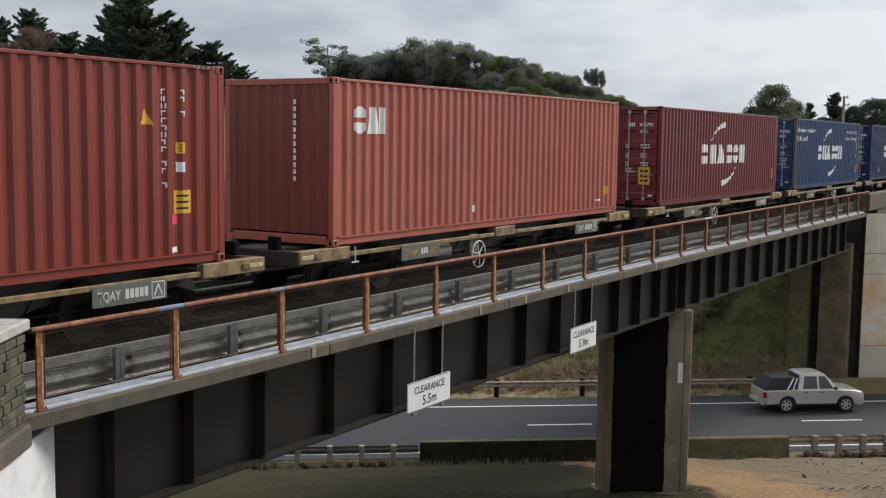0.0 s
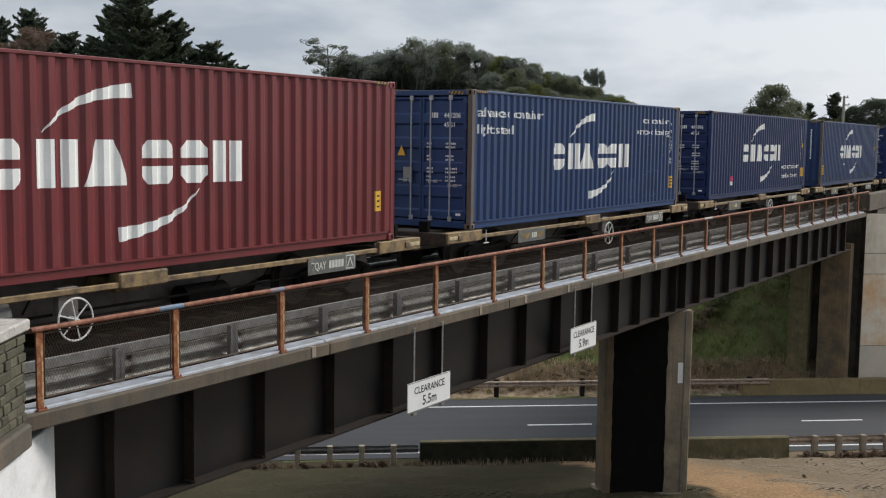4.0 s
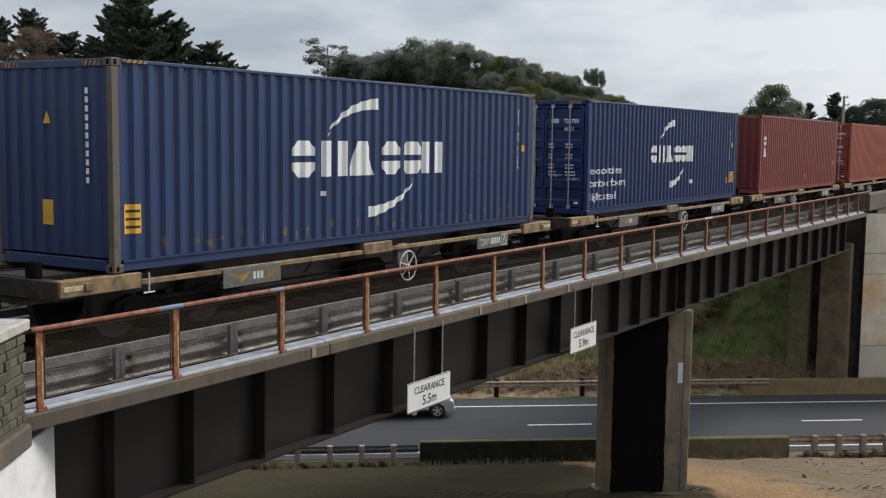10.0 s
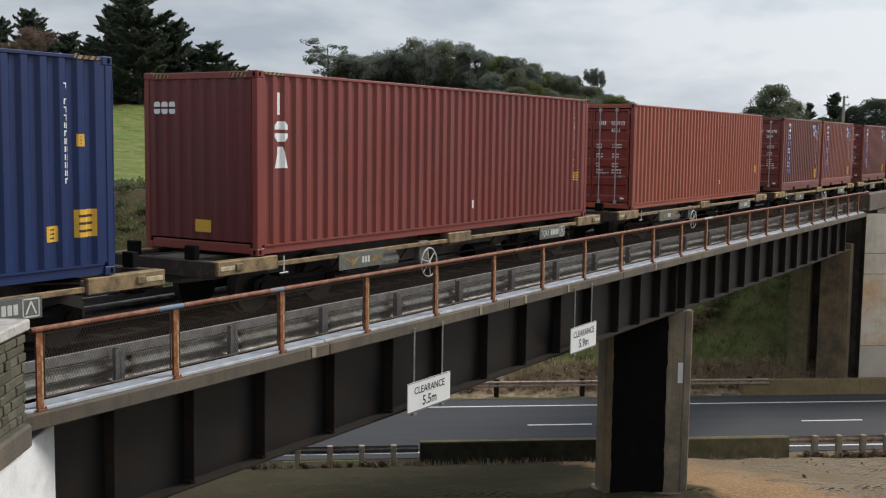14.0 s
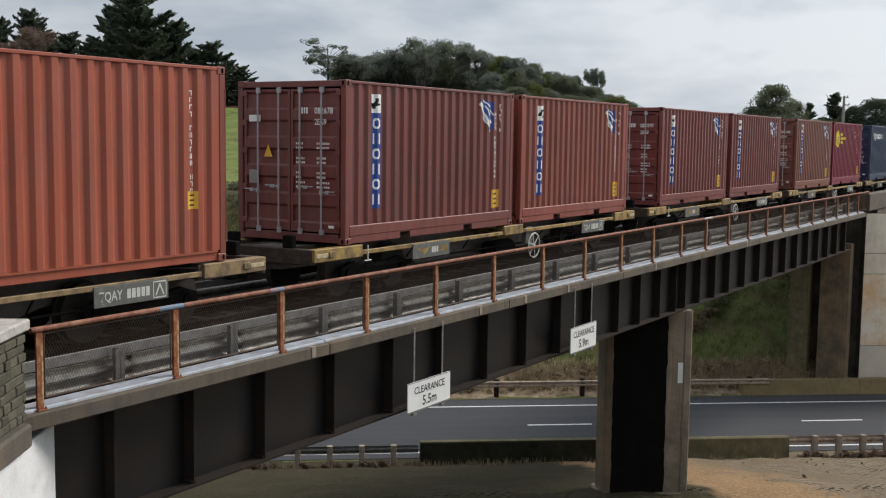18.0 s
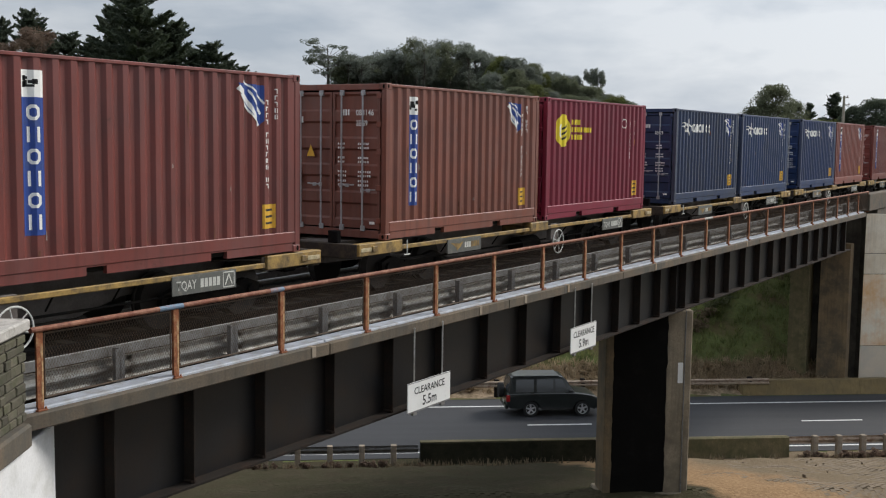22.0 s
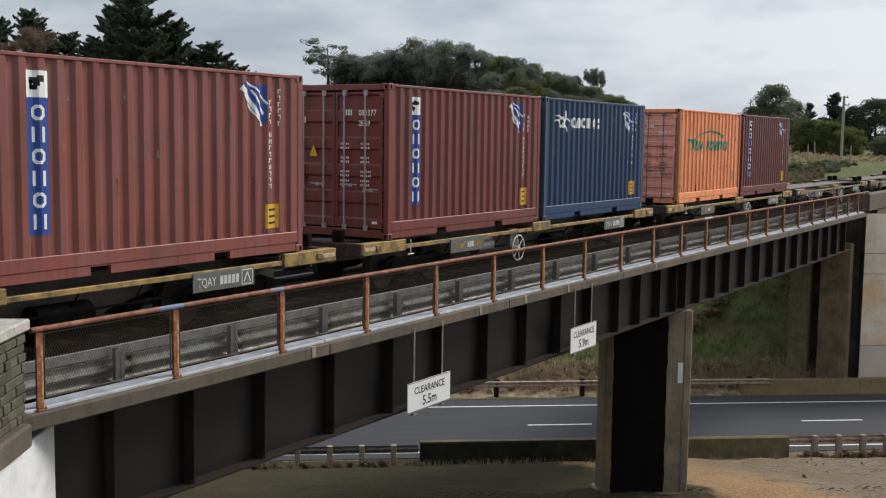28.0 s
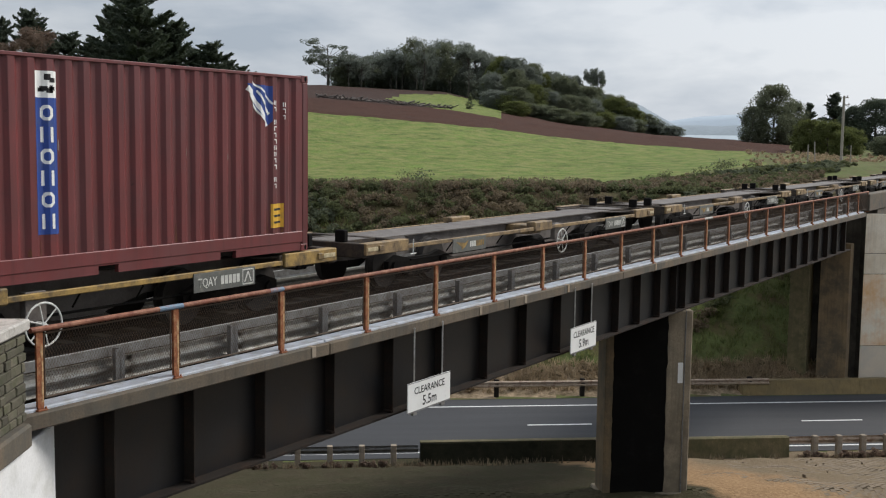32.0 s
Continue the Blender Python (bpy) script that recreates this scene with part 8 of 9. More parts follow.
def car(name, label, L, W, H, top, belt, house, axles, r, paint_m, window, windows, cat="car", ground=0.24, spokes=5, rim=None, house_mat=None, screens=True):
    """house: (front at the belt, rear at the belt, front of the roof, rear of the roof) as distances back from the nose."""
    k = S_CAR
    L, W, H, belt, r, ground = L * k, W * k, H * k, belt * k, r * k, ground * k
    top, axles = [(-x * k, z * k) for x, z in top], [-x * k for x in axles]
    fb, rb, fr, rr = [-x * k for x in house]
    ob = empty(name)
    body = shell("body", lower_body(top, L, W, ground, axles, r), paint_m, ob)
    hb, ht = W * 0.475, W * 0.385

    def half(z):
        return hb + (ht - hb) * min(1.0, (z - belt) / (H - belt))

    def ends(z):
        t = (z - belt) / (H - belt)
        return fb + (fr - fb) * t, rb + (rr - rb) * t
    span = H - belt
    roof = [(fb, belt - 0.12 * span), (fb, belt)]
    roof += rounded([(ends(belt + 0.86 * span)[0], belt + 0.86 * span), (fr, belt + 0.99 * span), (fr + (rr - fr) * 0.3, H + 0.012), (fr + (rr - fr) * 0.7, H + 0.008), (rr, belt + 0.985 * span), (ends(belt + 0.84 * span)[1], belt + 0.84 * span)])
    roof += [(rb, belt), (rb, belt - 0.12 * span)]
    loops = []
    for s, zs, xs in ((-1, 0.9, 0.95), (-0.97, 0.955, 0.975), (-0.86, 0.985, 0.99), (-0.45, 1.0, 1.0), (0.45, 1.0, 1.0), (0.86, 0.985, 0.99), (0.97, 0.955, 0.975), (1, 0.9, 0.95)):
        mid = (fr + rr) / 2
        loops.append([(mid + (x - mid) * xs, s * half(z), belt + (z - belt) * zs) for x, z in roof])
    shell("roof", loft(new_bm(), loops), house_mat or paint_m, ob)
    # side glass: each window as (front x, rear x) at the belt and below the roof
    z0, z1 = belt + 0.04 * k, belt + (H - belt) * 0.82
    for (f0, b0, f1, b1) in windows:
        for s in (-1, 1):
            bm = new_bm()
            pts = [(-f0 * k, z0), (-b0 * k, z0), (-b1 * k, z1), (-f1 * k, z1)]
            vs = [bm.verts.new((x, s * (half(z) + 0.006), z)) for x, z in pts] + [bm.verts.new((x, s * (half(z) - 0.01), z)) for x, z in pts]
            bm.faces.new(vs[:4])
            bm.faces.new(vs[4:][::-1])
            for i in range(4):
                bm.faces.new((vs[i], vs[(i + 1) % 4], vs[4 + (i + 1) % 4], vs[4 + i]))
            part("side_window", bm, M_GLASS, ob)
    if screens:
        for nm, e, sgn in (("windscreen", 0, 1), ("rear_window", 1, -1)):
            bm = new_bm()
            za, zb = belt + 0.05, belt + (H - belt) * 0.86
            xa, xb = ends(za)[e] + sgn * 0.008, ends(zb)[e] + sgn * 0.008
            ha, hbb = half(za) - 0.12, half(zb) - 0.12
            vs = [bm.verts.new(p) for p in ((xa, -ha, za), (xa, ha, za), (xb, hbb, zb), (xb, -hbb, zb))]
            vs2 = [bm.verts.new((v.co.x - sgn * 0.02, v.co.y, v.co.z)) for v in vs]
            bm.faces.new(vs)
            bm.faces.new(vs2[::-1])
            for i in range(4):
                bm.faces.new((vs[i], vs[(i + 1) % 4], vs2[(i + 1) % 4], vs2[i]))
            part(nm, bm, M_GLASS, ob)
    zl = top[-2][1] if len(top) > 2 else 0.7
    for s in (-1, 1):
        bm = new_bm()
        box(bm, -L + 0.0, -L + 0.16, s * W * 0.47 - 0.07, s * W * 0.47 + 0.03, belt * 0.66, belt * 0.92, 0.015)
        part("tail_lamp", bm, M_TAIL, ob, "red tail lamp")
        bm = new_bm()
        box(bm, -0.3, -0.04, s * W * 0.4 - 0.1, s * W * 0.4 + 0.09, belt * 0.6, belt * 0.72, 0.02)
        part("headlight", bm, M_HEAD, ob, "clear headlight")
        bm = new_bm()
        box(bm, fb - 0.32, fb - 0.16, s * (W * 0.5) - 0.02, s * (W * 0.5) + 0.13 * s, belt + 0.02, belt + 0.14, 0.02)
        part("door_mirror", bm, M_TRIM, ob)
        for x in (fb - 0.95 * k, fb - 1.75 * k):
            bm = new_bm()
            box(bm, x - 0.09, x + 0.09, s * W * 0.492 - 0.015, s * W * 0.492 + 0.015, belt * 0.86, belt * 0.9, 0.006)
            part("door_handle", bm, M_TRIM, ob)
        bm = new_bm()
        box(bm, axles[1] + r * 1.3, axles[0] - r * 1.3, s * W * 0.49 - 0.02, s * W * 0.49 + 0.012, ground + 0.02, ground + 0.1, 0.01)
        part("sill", bm, M_TRIM, ob)
    bm = new_bm()
    box(bm, -L + 0.3, -0.3, -W * 0.4, W * 0.4, ground + 0.02, belt * 0.6)
    part("underbody", bm, M_TRIM, ob)
    for nm, x0, x1 in (("front_bumper", -0.1, 0.03), ("rear_bumper", -L - 0.03, -L + 0.12)):
        bm = new_bm()
        box(bm, x0, x1, -W * 0.44, W * 0.44, ground + 0.02, ground + 0.2, 0.03)
        part(nm, bm, paint_m, ob)
    bm = new_bm()
    box(bm, -L - 0.012, -L + 0.02, -0.2, 0.2, belt * 0.5, belt * 0.6)
    part("registration_plate", bm, M_SIGN, ob)
    for x in axles:
        for s in (-1, 1):
            add_wheel(ob, x, s * (W * 0.5 - 0.12), r, window, spokes, rim)
    tagged(ob, label, cat)
    return ob


DRIVES = []          # (vehicle, across, nose place at a time, that time, speed, slot)


def drive(ob, u, v, t, speed, slot):
    DRIVES.append((ob, u, v, t, speed, slot))


def passing():
    silver, grey = car_paint("silver_car_paint", (0.58, 0.585, 0.59)), car_paint("champagne_car_paint", (0.6, 0.57, 0.52), 0.4)
    # dual-cab pickup
    win = (0.0, 1.0)
    ob = car("pickup_truck", "silver dual-cab pickup with a dark tray cover", 5.25, 1.86, 1.94,
             [(0.0, 0.6), (0.01, 0.9), (0.1, 1.04), (0.5, 1.12), (1.35, 1.17), (1.5, 1.16), (3.45, 1.16), (3.5, 1.14), (5.15, 1.14), (5.22, 1.05), (5.25, 0.72)], 1.16,
             (1.3, 3.5, 2.05, 3.3), (0.95, 4.03), 0.41, grey, win, [(1.62, 2.35, 2.05, 2.38), (2.45, 3.2, 2.48, 3.1)], "pickup", 0.36, 6)
    bm = new_bm()
    loft(bm, [[(x, y, z) for x, y in ((-3.2, -0.7), (-4.5, -0.72), (-4.5, 0.72), (-3.2, 0.7))] for z in (0.95, 1.06)] + [[(x, y, 1.5) for x, y in ((-3.1, -0.6), (-4.15, -0.6), (-4.15, 0.6), (-3.1, 0.6))]])
    part("tray_cover", bm, M_TRIM, ob, "dark fabric tray cover")
    for s in (-1, 1):
        bm = new_bm()
        for a, b in (((-3.25, 1.0), (-3.05, 1.5)), ((-3.5, 1.0), (-3.2, 1.52))):
            rod(bm, (a[0], s * 0.72, a[1]), (b[0], s * 0.64, b[1]), 0.035, 8)
        part("sports_bar", bm, M_CHROME, ob, "bright sports bar")
    drive(ob, 46.15, -23.75, 0.0, 26.4, 0)
    # small silver crossover
    ob = car("hatchback", "small silver three-door crossover with dark side trim", 4.1, 1.76, 1.66,
             [(0.0, 0.55), (0.01, 0.78), (0.14, 0.92), (0.95, 1.04), (1.3, 1.07), (3.9, 1.1), (4.05, 1.0), (4.1, 0.6)], 1.06,
             (1.0, 4.0, 1.9, 3.55), (0.82, 3.2), 0.36, silver, (9.2, 11.6), [(1.5, 2.3, 1.98, 2.3), (2.4, 3.35, 2.4, 3.0)], "car", 0.28, 5)
    for s in (-1, 1):
        bm = new_bm()
        box(bm, -2.75, -0.85, s * 0.765 - 0.02, s * 0.765 + 0.02, 0.5, 0.58, 0.01)
        part("side_trim", bm, M_TRIM, ob, "dark rubbing strip")
    drive(ob, 46.1, -22.45, 10.6, 27.6, 1)
    # dark red sedan
    ob = car("sedan", "dark red sedan with silver wheels", 4.6, 1.78, 1.47,
             [(0.0, 0.5), (0.01, 0.7), (0.12, 0.83), (0.7, 0.93), (1.35, 0.99), (3.7, 1.0), (4.45, 1.0), (4.58, 0.85), (4.6, 0.55)], 0.97,
             (1.15, 3.95, 2.0, 3.15), (0.92, 3.62), 0.33, car_paint("dark_red_car_paint", (0.36, 0.01, 0.022)), (13.4, 16.0), [(1.7, 2.45, 2.1, 2.45), (2.52, 3.4, 2.52, 3.0)], "car", 0.22, 10)
    drive(ob, 46.05, -11.5, 14.5, 27.9, 2)
    # white van
    white = car_paint("white_van_paint", (0.8, 0.8, 0.8), 0.0)
    ob = car("delivery_van", "white delivery van with roof bars", 5.1, 1.9, 1.92,
             [(0.0, 0.6), (0.06, 0.9), (0.6, 1.08), (1.0, 1.2), (4.95, 1.2), (5.08, 1.0), (5.1, 0.6)], 1.18,
             (0.6, 5.02, 1.65, 4.85), (0.85, 4.05), 0.34, white, (18.6, 20.9), [(1.25, 1.9, 1.75, 1.9), (2.1, 3.0, 2.1, 3.0)], "van", 0.26, 8)
    for x in (-1.75, -2.7, -3.75):
        bm = new_bm()
        rod(bm, (x, -0.7, 1.76), (x, 0.7, 1.76), 0.018, 6)
        rod(bm, (x, -0.68, 1.6), (x, -0.68, 1.76), 0.018, 6)
        rod(bm, (x, 0.68, 1.6), (x, 0.68, 1.76), 0.018, 6)
        part("roof_bar", bm, M_GALV, ob)
    for y in (-0.68, 0.68):
        bm = new_bm()
        rod(bm, (-1.5, y, 1.77), (-4.0, y, 1.77), 0.015, 6)
        part("rack_rail", bm, M_GALV, ob)
    drive(ob, 46.1, -22.3, 19.8, 26.7, 3)
    # pale silver sedan in the near lane
    ob = car("sedan", "pale silver sedan in the nearer lane", 4.45, 1.72, 1.47,
             [(0.0, 0.5), (0.01, 0.7), (0.12, 0.83), (0.7, 0.94), (1.25, 1.0), (3.6, 1.02), (4.3, 1.02), (4.43, 0.85), (4.45, 0.55)], 0.98,
             (1.05, 3.85, 1.85, 3.0), (0.85, 3.45), 0.32, car_paint("pale_silver_car_paint", (0.72, 0.72, 0.73)), (20.6, 22.5), [(1.55, 2.35, 1.95, 2.35), (2.42, 3.3, 2.42, 2.9)], "car", 0.21, 5)
    drive(ob, 42.75, -20.75, 21.7, 28.1, 4)
    # black four-wheel drive
    dark = car_paint("black_green_car_paint", (0.012, 0.016, 0.015), 0.1)
    ob = car("four_wheel_drive", "boxy black four-wheel drive with a pale roof", 4.55, 1.84, 1.95,
             [(0.0, 0.65), (0.04, 1.0), (0.9, 1.14), (1.25, 1.17), (4.4, 1.17), (4.52, 1.1), (4.55, 0.65)], 1.17,
             (1.15, 4.45, 1.75, 4.3), (0.8, 3.34), 0.38, dark, (21.2, 23.4), [(1.5, 2.15, 1.82, 2.15), (2.25, 3.05, 2.25, 3.05), (3.2, 4.1, 3.2, 4.05)], "car", 0.36, 5)
    bm = new_bm()
    box(bm, -3.7, -1.7, -0.6, 0.6, 1.715, 1.74, 0.02)
    part("roof_panel", bm, car_paint("grey_roof_paint", (0.2, 0.21, 0.21)), ob, "pale grey roof panel")
    bm = new_bm()
    rod(bm, (-4.0, 0.15, 0.98), (-4.2, 0.15, 0.98), 0.32, 20)
    part("spare_wheel", bm, M_TYRE, ob)
    drive(ob, 46.1, -24.02, 22.5, 24.4, 5)
    # grey wagon
    gm = car_paint("grey_wagon_paint", (0.29, 0.285, 0.295))
    ob = car("station_wagon", "grey station wagon with roof bars", 4.75, 1.77, 1.52,
             [(0.0, 0.52), (0.01, 0.72), (0.12, 0.86), (0.8, 0.96), (1.3, 1.02), (4.5, 1.04), (4.7, 0.9), (4.75, 0.55)], 1.0,
             (1.1, 4.6, 2.0, 4.1), (0.95, 3.6), 0.34, gm, (27.6, 29.9), [(1.62, 2.4, 2.1, 2.4), (2.48, 3.25, 2.48, 3.25), (3.35, 4.2, 3.35, 3.95)], "car", 0.25, 6)
    for y in (-0.58, 0.58):
        bm = new_bm()
        rod(bm, (-1.9, y, 1.36), (-3.5, y, 1.36), 0.018, 6)
        part("roof_rail", bm, M_TRIM, ob)
    for x in (-2.1, -3.0):
        bm = new_bm()
        rod(bm, (x, -0.64, 1.4), (x, 0.64, 1.4), 0.02, 6)
        part("roof_bar", bm, M_TRIM, ob)
    drive(ob, 46.1, -23.15, 28.8, 26.5, 6)


passing()


def truck():
    win = (23.4, 26.6)
    white, blue = car_paint("white_truck_paint", (0.82, 0.82, 0.82), 0.0), mat("blue_tub_paint", (0.012, 0.045, 0.19), 0.5, var=0.2, scale=2, second=(0.03, 0.045, 0.09), amount=0.4, streaks=0.3, bump=0.05)
    tarp = mat("grey_blue_tarpaulin", (0.13, 0.16, 0.26), 0.75, var=0.25, scale=1.5, second=(0.2, 0.23, 0.31), amount=0.45, bump=0.3)
    ob = empty("prime_mover")
    W = 2.2
    bm = loft(new_bm(), [[(x, f * W, 0.55 + (z - 0.55) * s) for x, z in ((-0.05, 0.62), (-0.0, 1.0), (-0.02, 1.38), (-0.08, 1.5), (-0.28, 1.6), (-0.7, 1.72), (-1.15, 1.84), (-1.2, 0.98), (-1.1, 0.98), (-0.9, 1.02), (-0.45, 0.97), (-0.35, 0.62))] for f, s in ((-0.46, 0.9), (-0.43, 0.98), (-0.3, 1.03), (0.3, 1.03), (0.43, 0.98), (0.46, 0.9))])
    shell("bonnet", bm, white, ob)
    bm = loft(new_bm(), [[(x, -h, z), (x2, -h, z), (x2, h, z), (x, h, z)] for z, x, x2, h in ((0.85, -1.1, -2.1, 1.0), (1.84, -1.12, -2.1, 1.0), (2.45, -1.36, -2.1, 0.97), (2.6, -1.44, -2.1, 0.92), (2.68, -1.6, -2.1, 0.8))])
    shell("cab", bm, white, ob)
    bm = loft(new_bm(), [[(x, -h, z), (x2, -h, z), (x2, h, z), (x, h, z)] for z, x, x2, h in ((1.0, -2.11, -2.85, 1.02), (2.5, -2.11, -2.85, 1.02), (2.68, -2.11, -2.83, 0.96), (2.76, -2.15, -2.76, 0.82))])
    shell("sleeper", bm, white, ob)
    for s in (-1, 1):
        bm = new_bm()
        prism(bm, [(-1.24, 1.86), (-1.9, 1.86), (-1.9, 2.42), (-1.44, 2.42)], s * 1.004 - 0.01, s * 1.004 + 0.006, "y")
        part("side_window", bm, M_GLASS, ob)
        bm = new_bm()
        prism(bm, [(-2.5, 2.05), (-2.76, 2.05), (-2.76, 2.44), (-2.5, 2.44)], s * 1.02 - 0.01, s * 1.02 + 0.006, "y")
        part("sleeper_window", bm, M_GLASS, ob)
        bm = new_bm()
        rod(bm, (-2.2, s * 1.1, 1.1), (-2.2, s * 1.1, 2.75), 0.085, 12)
        rod(bm, (-2.2, s * 1.1, 2.75), (-2.26, s * 1.1, 3.0), 0.06, 10)
        part("exhaust_stack", bm, M_CHROME, ob, "polished exhaust stack")
        bm = new_bm()
        rod(bm, (-1.5, s * 0.95, 0.62), (-2.55, s * 0.95, 0.62), 0.26, 14)
        part("fuel_tank", bm, M_CHROME, ob, "polished fuel tank")
        bm = new_bm()
        box(bm, -3.1, -2.6, s * 0.95 - 0.22, s * 0.95 + 0.22, 0.35, 0.9, 0.02)
        part("tool_box", bm, M_GALV, ob)
        bm = new_bm()
        prism(bm, [(-0.72 + 0.62 * math.cos(q), 0.5 + 0.55 * math.sin(q)) for q in np.linspace(0, math.pi, 9)] + [(-0.72 + 0.52 * math.cos(q), 0.5 + 0.46 * math.sin(q)) for q in np.linspace(math.pi, 0, 9)], s * 0.98 - 0.16, s * 0.98 + 0.12, "y")
        part("mudguard", bm, white, ob)
        bm = new_bm()
        box(bm, -1.22, -1.14, s * 1.14 - 0.03, s * 1.14 + 0.03, 1.85, 2.3, 0.01)
        part("mirror", bm, M_CHROME, ob)
        bm = new_bm()
        box(bm, -0.2, 0.02, s * 0.75 - 0.15, s * 0.75 + 0.15, 0.95, 1.15, 0.03)
        part("headlight", bm, M_HEAD, ob)
        for x in (-0.72, -3.85, -4.94):
            add_wheel(ob, x, s * 0.97, 0.47, win, 0, M_CHROME, 0.26)
    bm = new_bm()
    prism(bm, [(-1.1, 1.9), (-1.12, 1.9), (-1.42, 2.5), (-1.4, 2.5)], -0.82, 0.82, "y")
    part("windscreen", bm, M_GLASS, ob)
    for y in (-0.45, 0.45):
        bm = new_bm()
        box(bm, -5.7, -0.2, y - 0.05, y + 0.05, 0.62, 0.86)
        part("chassis_rail", bm, M_TRIM, ob)
    bm = new_bm()
    box(bm, -0.12, 0.1, -1.05, 1.05, 0.32, 0.62, 0.04)
    part("bumper", bm, M_CHROME, ob, "polished bumper")
    bm = new_bm()
    box(bm, -0.06, 0.02, -0.4, 0.4, 0.66, 1.3, 0.02)
    part("grille", bm, M_CHROME, ob)
    bm = new_bm()
    for x in (-3.85, -4.94):
        box(bm, x - 0.3, x + 0.3, -0.85, 0.85, 0.45, 0.62, 0.04)
    part("axle_housing", bm, M_TRIM, ob)
    for k in range(5):
        bm = new_bm()
        box(bm, -1.72, -1.65, -0.6 + k * 0.3 - 0.05, -0.6 + k * 0.3 + 0.05, 2.69, 2.75, 0.01)
        part("roof_lamp", bm, M_HEAD, ob)
    tagged(ob, "white bonneted prime mover hauling a blue tipper", "truck")
    drive(ob, 46.2, -23.7, 25.0, 23.2, 7)

    tr = empty("tipper_trailer")
    bm = loft(new_bm(), [[(x, -h, z), (x2, -h, z), (x2, h, z), (x, h, z)] for z, x, x2, h in ((1.5, -3.3, -15.5, 0.78), (1.75, -3.15, -15.7, 1.02), (2.62, -3.0, -15.9, 1.08))])
    tub = part("tub", bm, blue, tr, "blue steel tipper tub")
    for s in (-1, 1):
        bm = new_bm()
        box(bm, -15.9, -3.0, s * 1.09 - 0.03, s * 1.09 + 0.03, 2.58, 2.68, 0.01)
        part("top_rail", bm, mat("pale_blue_rail", (0.16, 0.2, 0.3)), tub)
        bm = new_bm()
        box(bm, -15.7, -3.8, s * 1.04 - 0.02, s * 1.04 + 0.02, 1.74, 1.8)
        part("lower_rail", bm, blue, tub)
    rng = random.Random(2)
    loops = []
    for x in np.linspace(-3.05, -15.85, 30):
        hgt = 2.68 + (0.42 if -15.2 < x < -3.5 else 0.1) + rng.uniform(-0.1, 0.1)
        loops.append([(x, -1.08, 2.66), (x, -0.6, hgt), (x, 0.0, hgt + 0.08), (x, 0.6, hgt), (x, 1.08, 2.66)])
    part("tarpaulin", loft(new_bm(), loops), tarp, tr, "grey-blue tarpaulin cover", smooth=True)
    bm = new_bm()
    prism(bm, [(-1.06, 1.6), (1.06, 1.6), (1.06, 2.9), (0.7, 3.15), (-0.7, 3.15), (-1.06, 2.9)], -16.0, -15.88, "x")
    part("tailgate", bm, blue, tr)
    for y in (-0.5, 0.5):
        bm = new_bm()
        box(bm, -15.6, -4.0, y - 0.07, y + 0.07, 1.2, 1.5)
        part("chassis_rail", bm, M_SPINE, tr)
    for x in (-11.8, -13.05, -14.3):
        for s in (-1, 1):
            add_wheel(tr, x, s * 0.97, 0.47, win, 0, M_GALV, 0.28)
            bm = new_bm()
            prism(bm, [(x + 0.62 * math.cos(q), 0.5 + 0.56 * math.sin(q)) for q in np.linspace(0.25, math.pi - 0.25, 8)] + [(x + 0.56 * math.cos(q), 0.5 + 0.51 * math.sin(q)) for q in np.linspace(math.pi - 0.25, 0.25, 8)], s * 0.97 - 0.18, s * 0.97 + 0.16, "y")
            part("mudguard", bm, blue, tr)
    bm = new_bm()
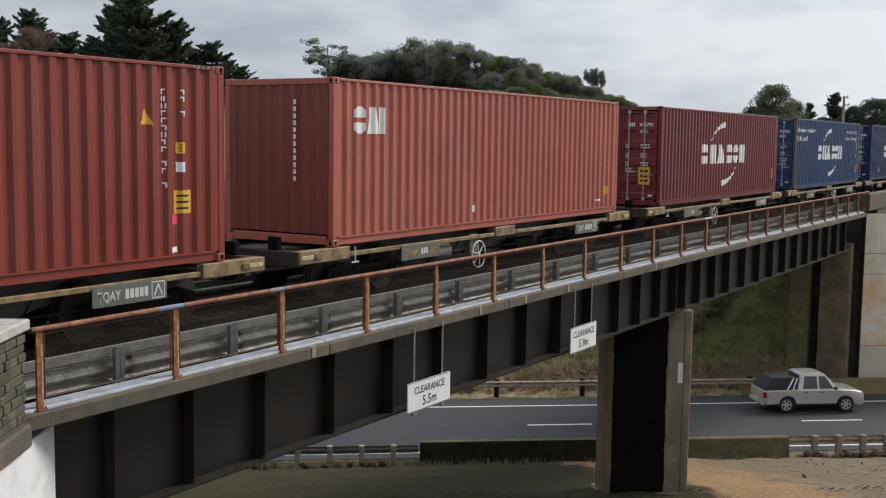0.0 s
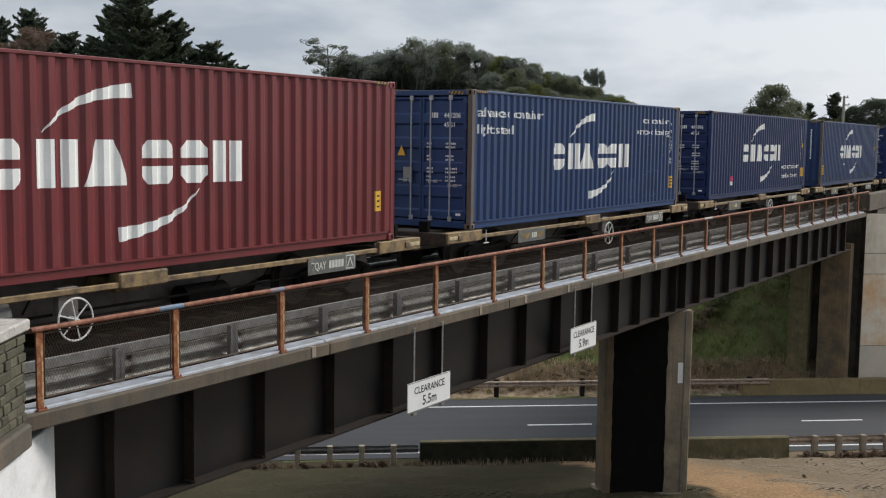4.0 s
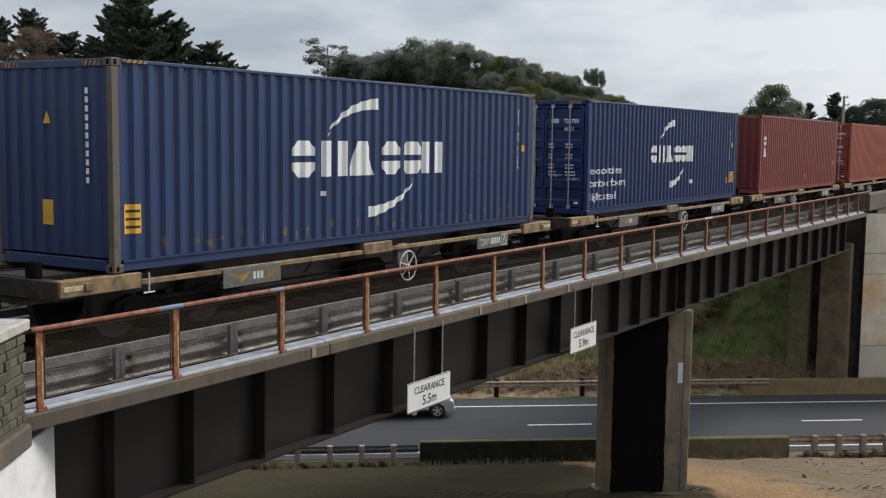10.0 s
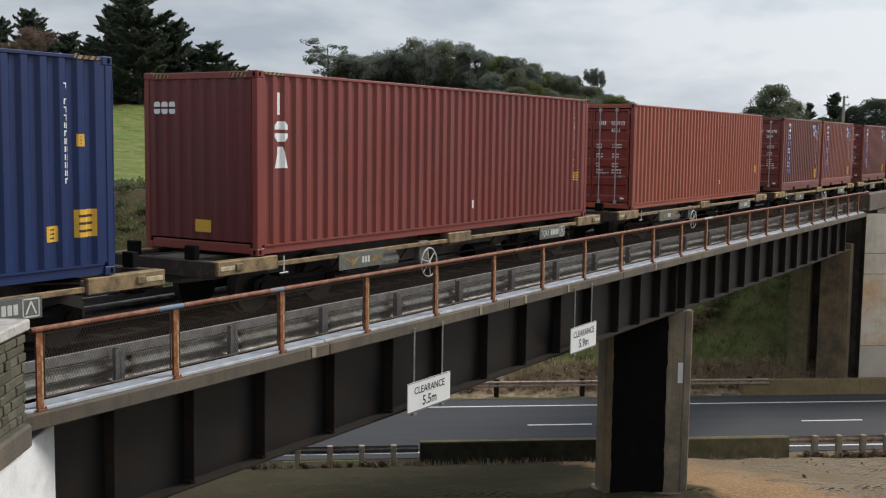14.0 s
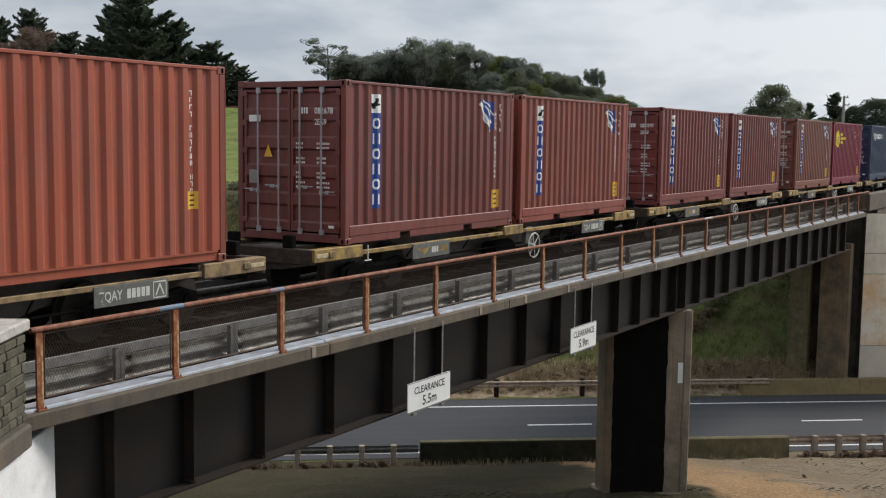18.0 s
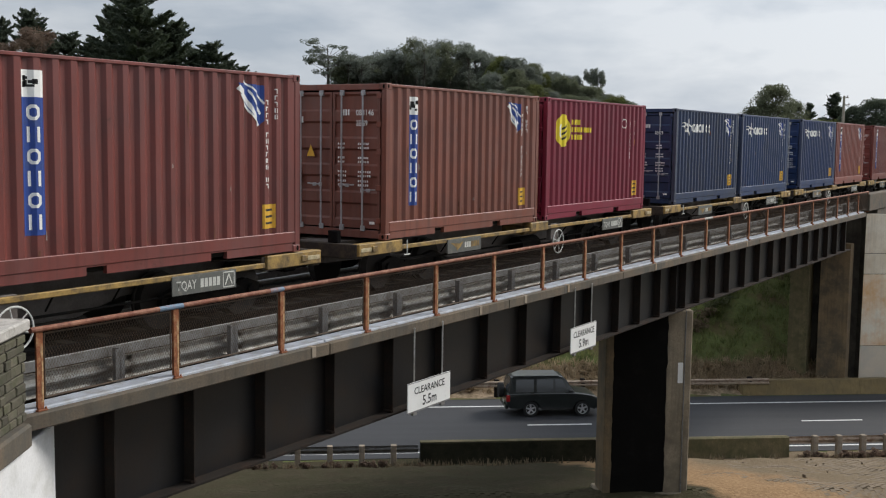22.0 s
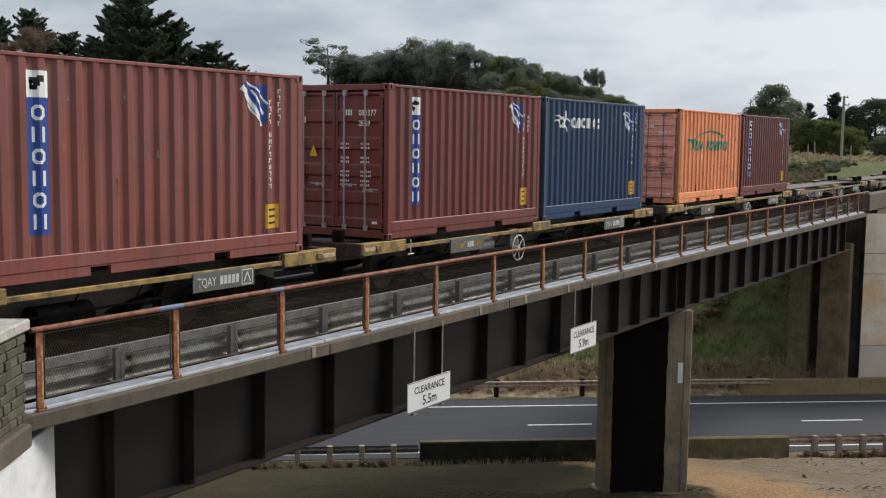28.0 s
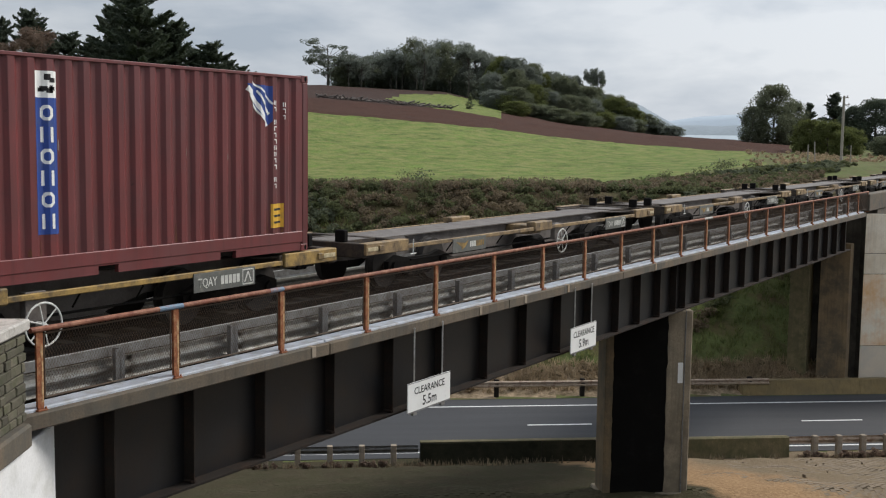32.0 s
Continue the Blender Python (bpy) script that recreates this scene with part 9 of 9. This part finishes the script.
    box(bm, -14.8, -11.3, -0.8, 0.8, 0.75, 1.2, 0.03)
    part("suspension_frame", bm, M_TRIM, tr)
    for s in (-1, 1):
        bm = new_bm()
        box(bm, -15.02, -14.96, s * 0.85 - 0.3, s * 0.85 + 0.3, 0.3, 0.95, 0.01, Matrix.Rotation(radians(0), 4, "Y"))
        part("mud_flap", bm, M_WHITE_PAINT, tr, "white mud flap")
        bm = new_bm()
        box(bm, -9.0, -8.9, s * 0.8 - 0.05, s * 0.8 + 0.05, 0.35, 1.3, 0.01)
        part("landing_leg", bm, M_SPINE, tr)
        bm = new_bm()
        for k in range(5):
            rect(bm, -14.5 + k * 0.28, -14.28 + k * 0.28, 2.1, 2.3)
        part("logo_bars", bm, M_WHITE, tr, "row of white marks", at=pose(0, s * 1.09, 0))
    tagged(tr, "blue tipper trailer under a grey tarpaulin", "trailer")
    drive(tr, 46.2, -23.7, 25.0, 23.2, 8)


truck()


# ---------------------------------------------------------------- what moves
def motions():
    for ob, x, y, z in MOVERS:
        walk(ob, [(t, pose(x - travel(t), y, z)) for t in range(0, 33, 2)])
    heading = math.degrees(math.atan2(-UX, UY))
    for ob, u, v, t, speed, slot in DRIVES:
        far = 130 + 14 * slot
        rows = []
        a, b = t - (far - v) / speed, t + (far + v) / speed
        stops = sorted({0.0, 32.0, a, b} | {t + 0.25 * k for k in range(-12, 13) if a + 0.2 < t + 0.25 * k < b - 0.2})
        for q in stops:
            if 0 <= q <= 32:
                vv = min(far, max(-far, v - speed * (q - t)))
                p = hw(u, vv)
                rows.append((q, pose(p.x, p.y, 0.0, 0, 0, heading)))
        walk(ob, rows)
    # wheels turn while their vehicle goes by
    for wh, (x, y, z), (a, b), r in WHEELS:
        n = int((b - a) * FPS)
        rows = [(0.0, pose(x, y, z))] if a > 0 else []
        turn = 0
        for i in range(n + 1):
            rows.append((a + i / FPS, pose(x, y, z, 0, turn % 360, 0)))
            turn += 80
        rows.append((32.0, rows[-1][1]))
        walk(wh, rows)


motions()
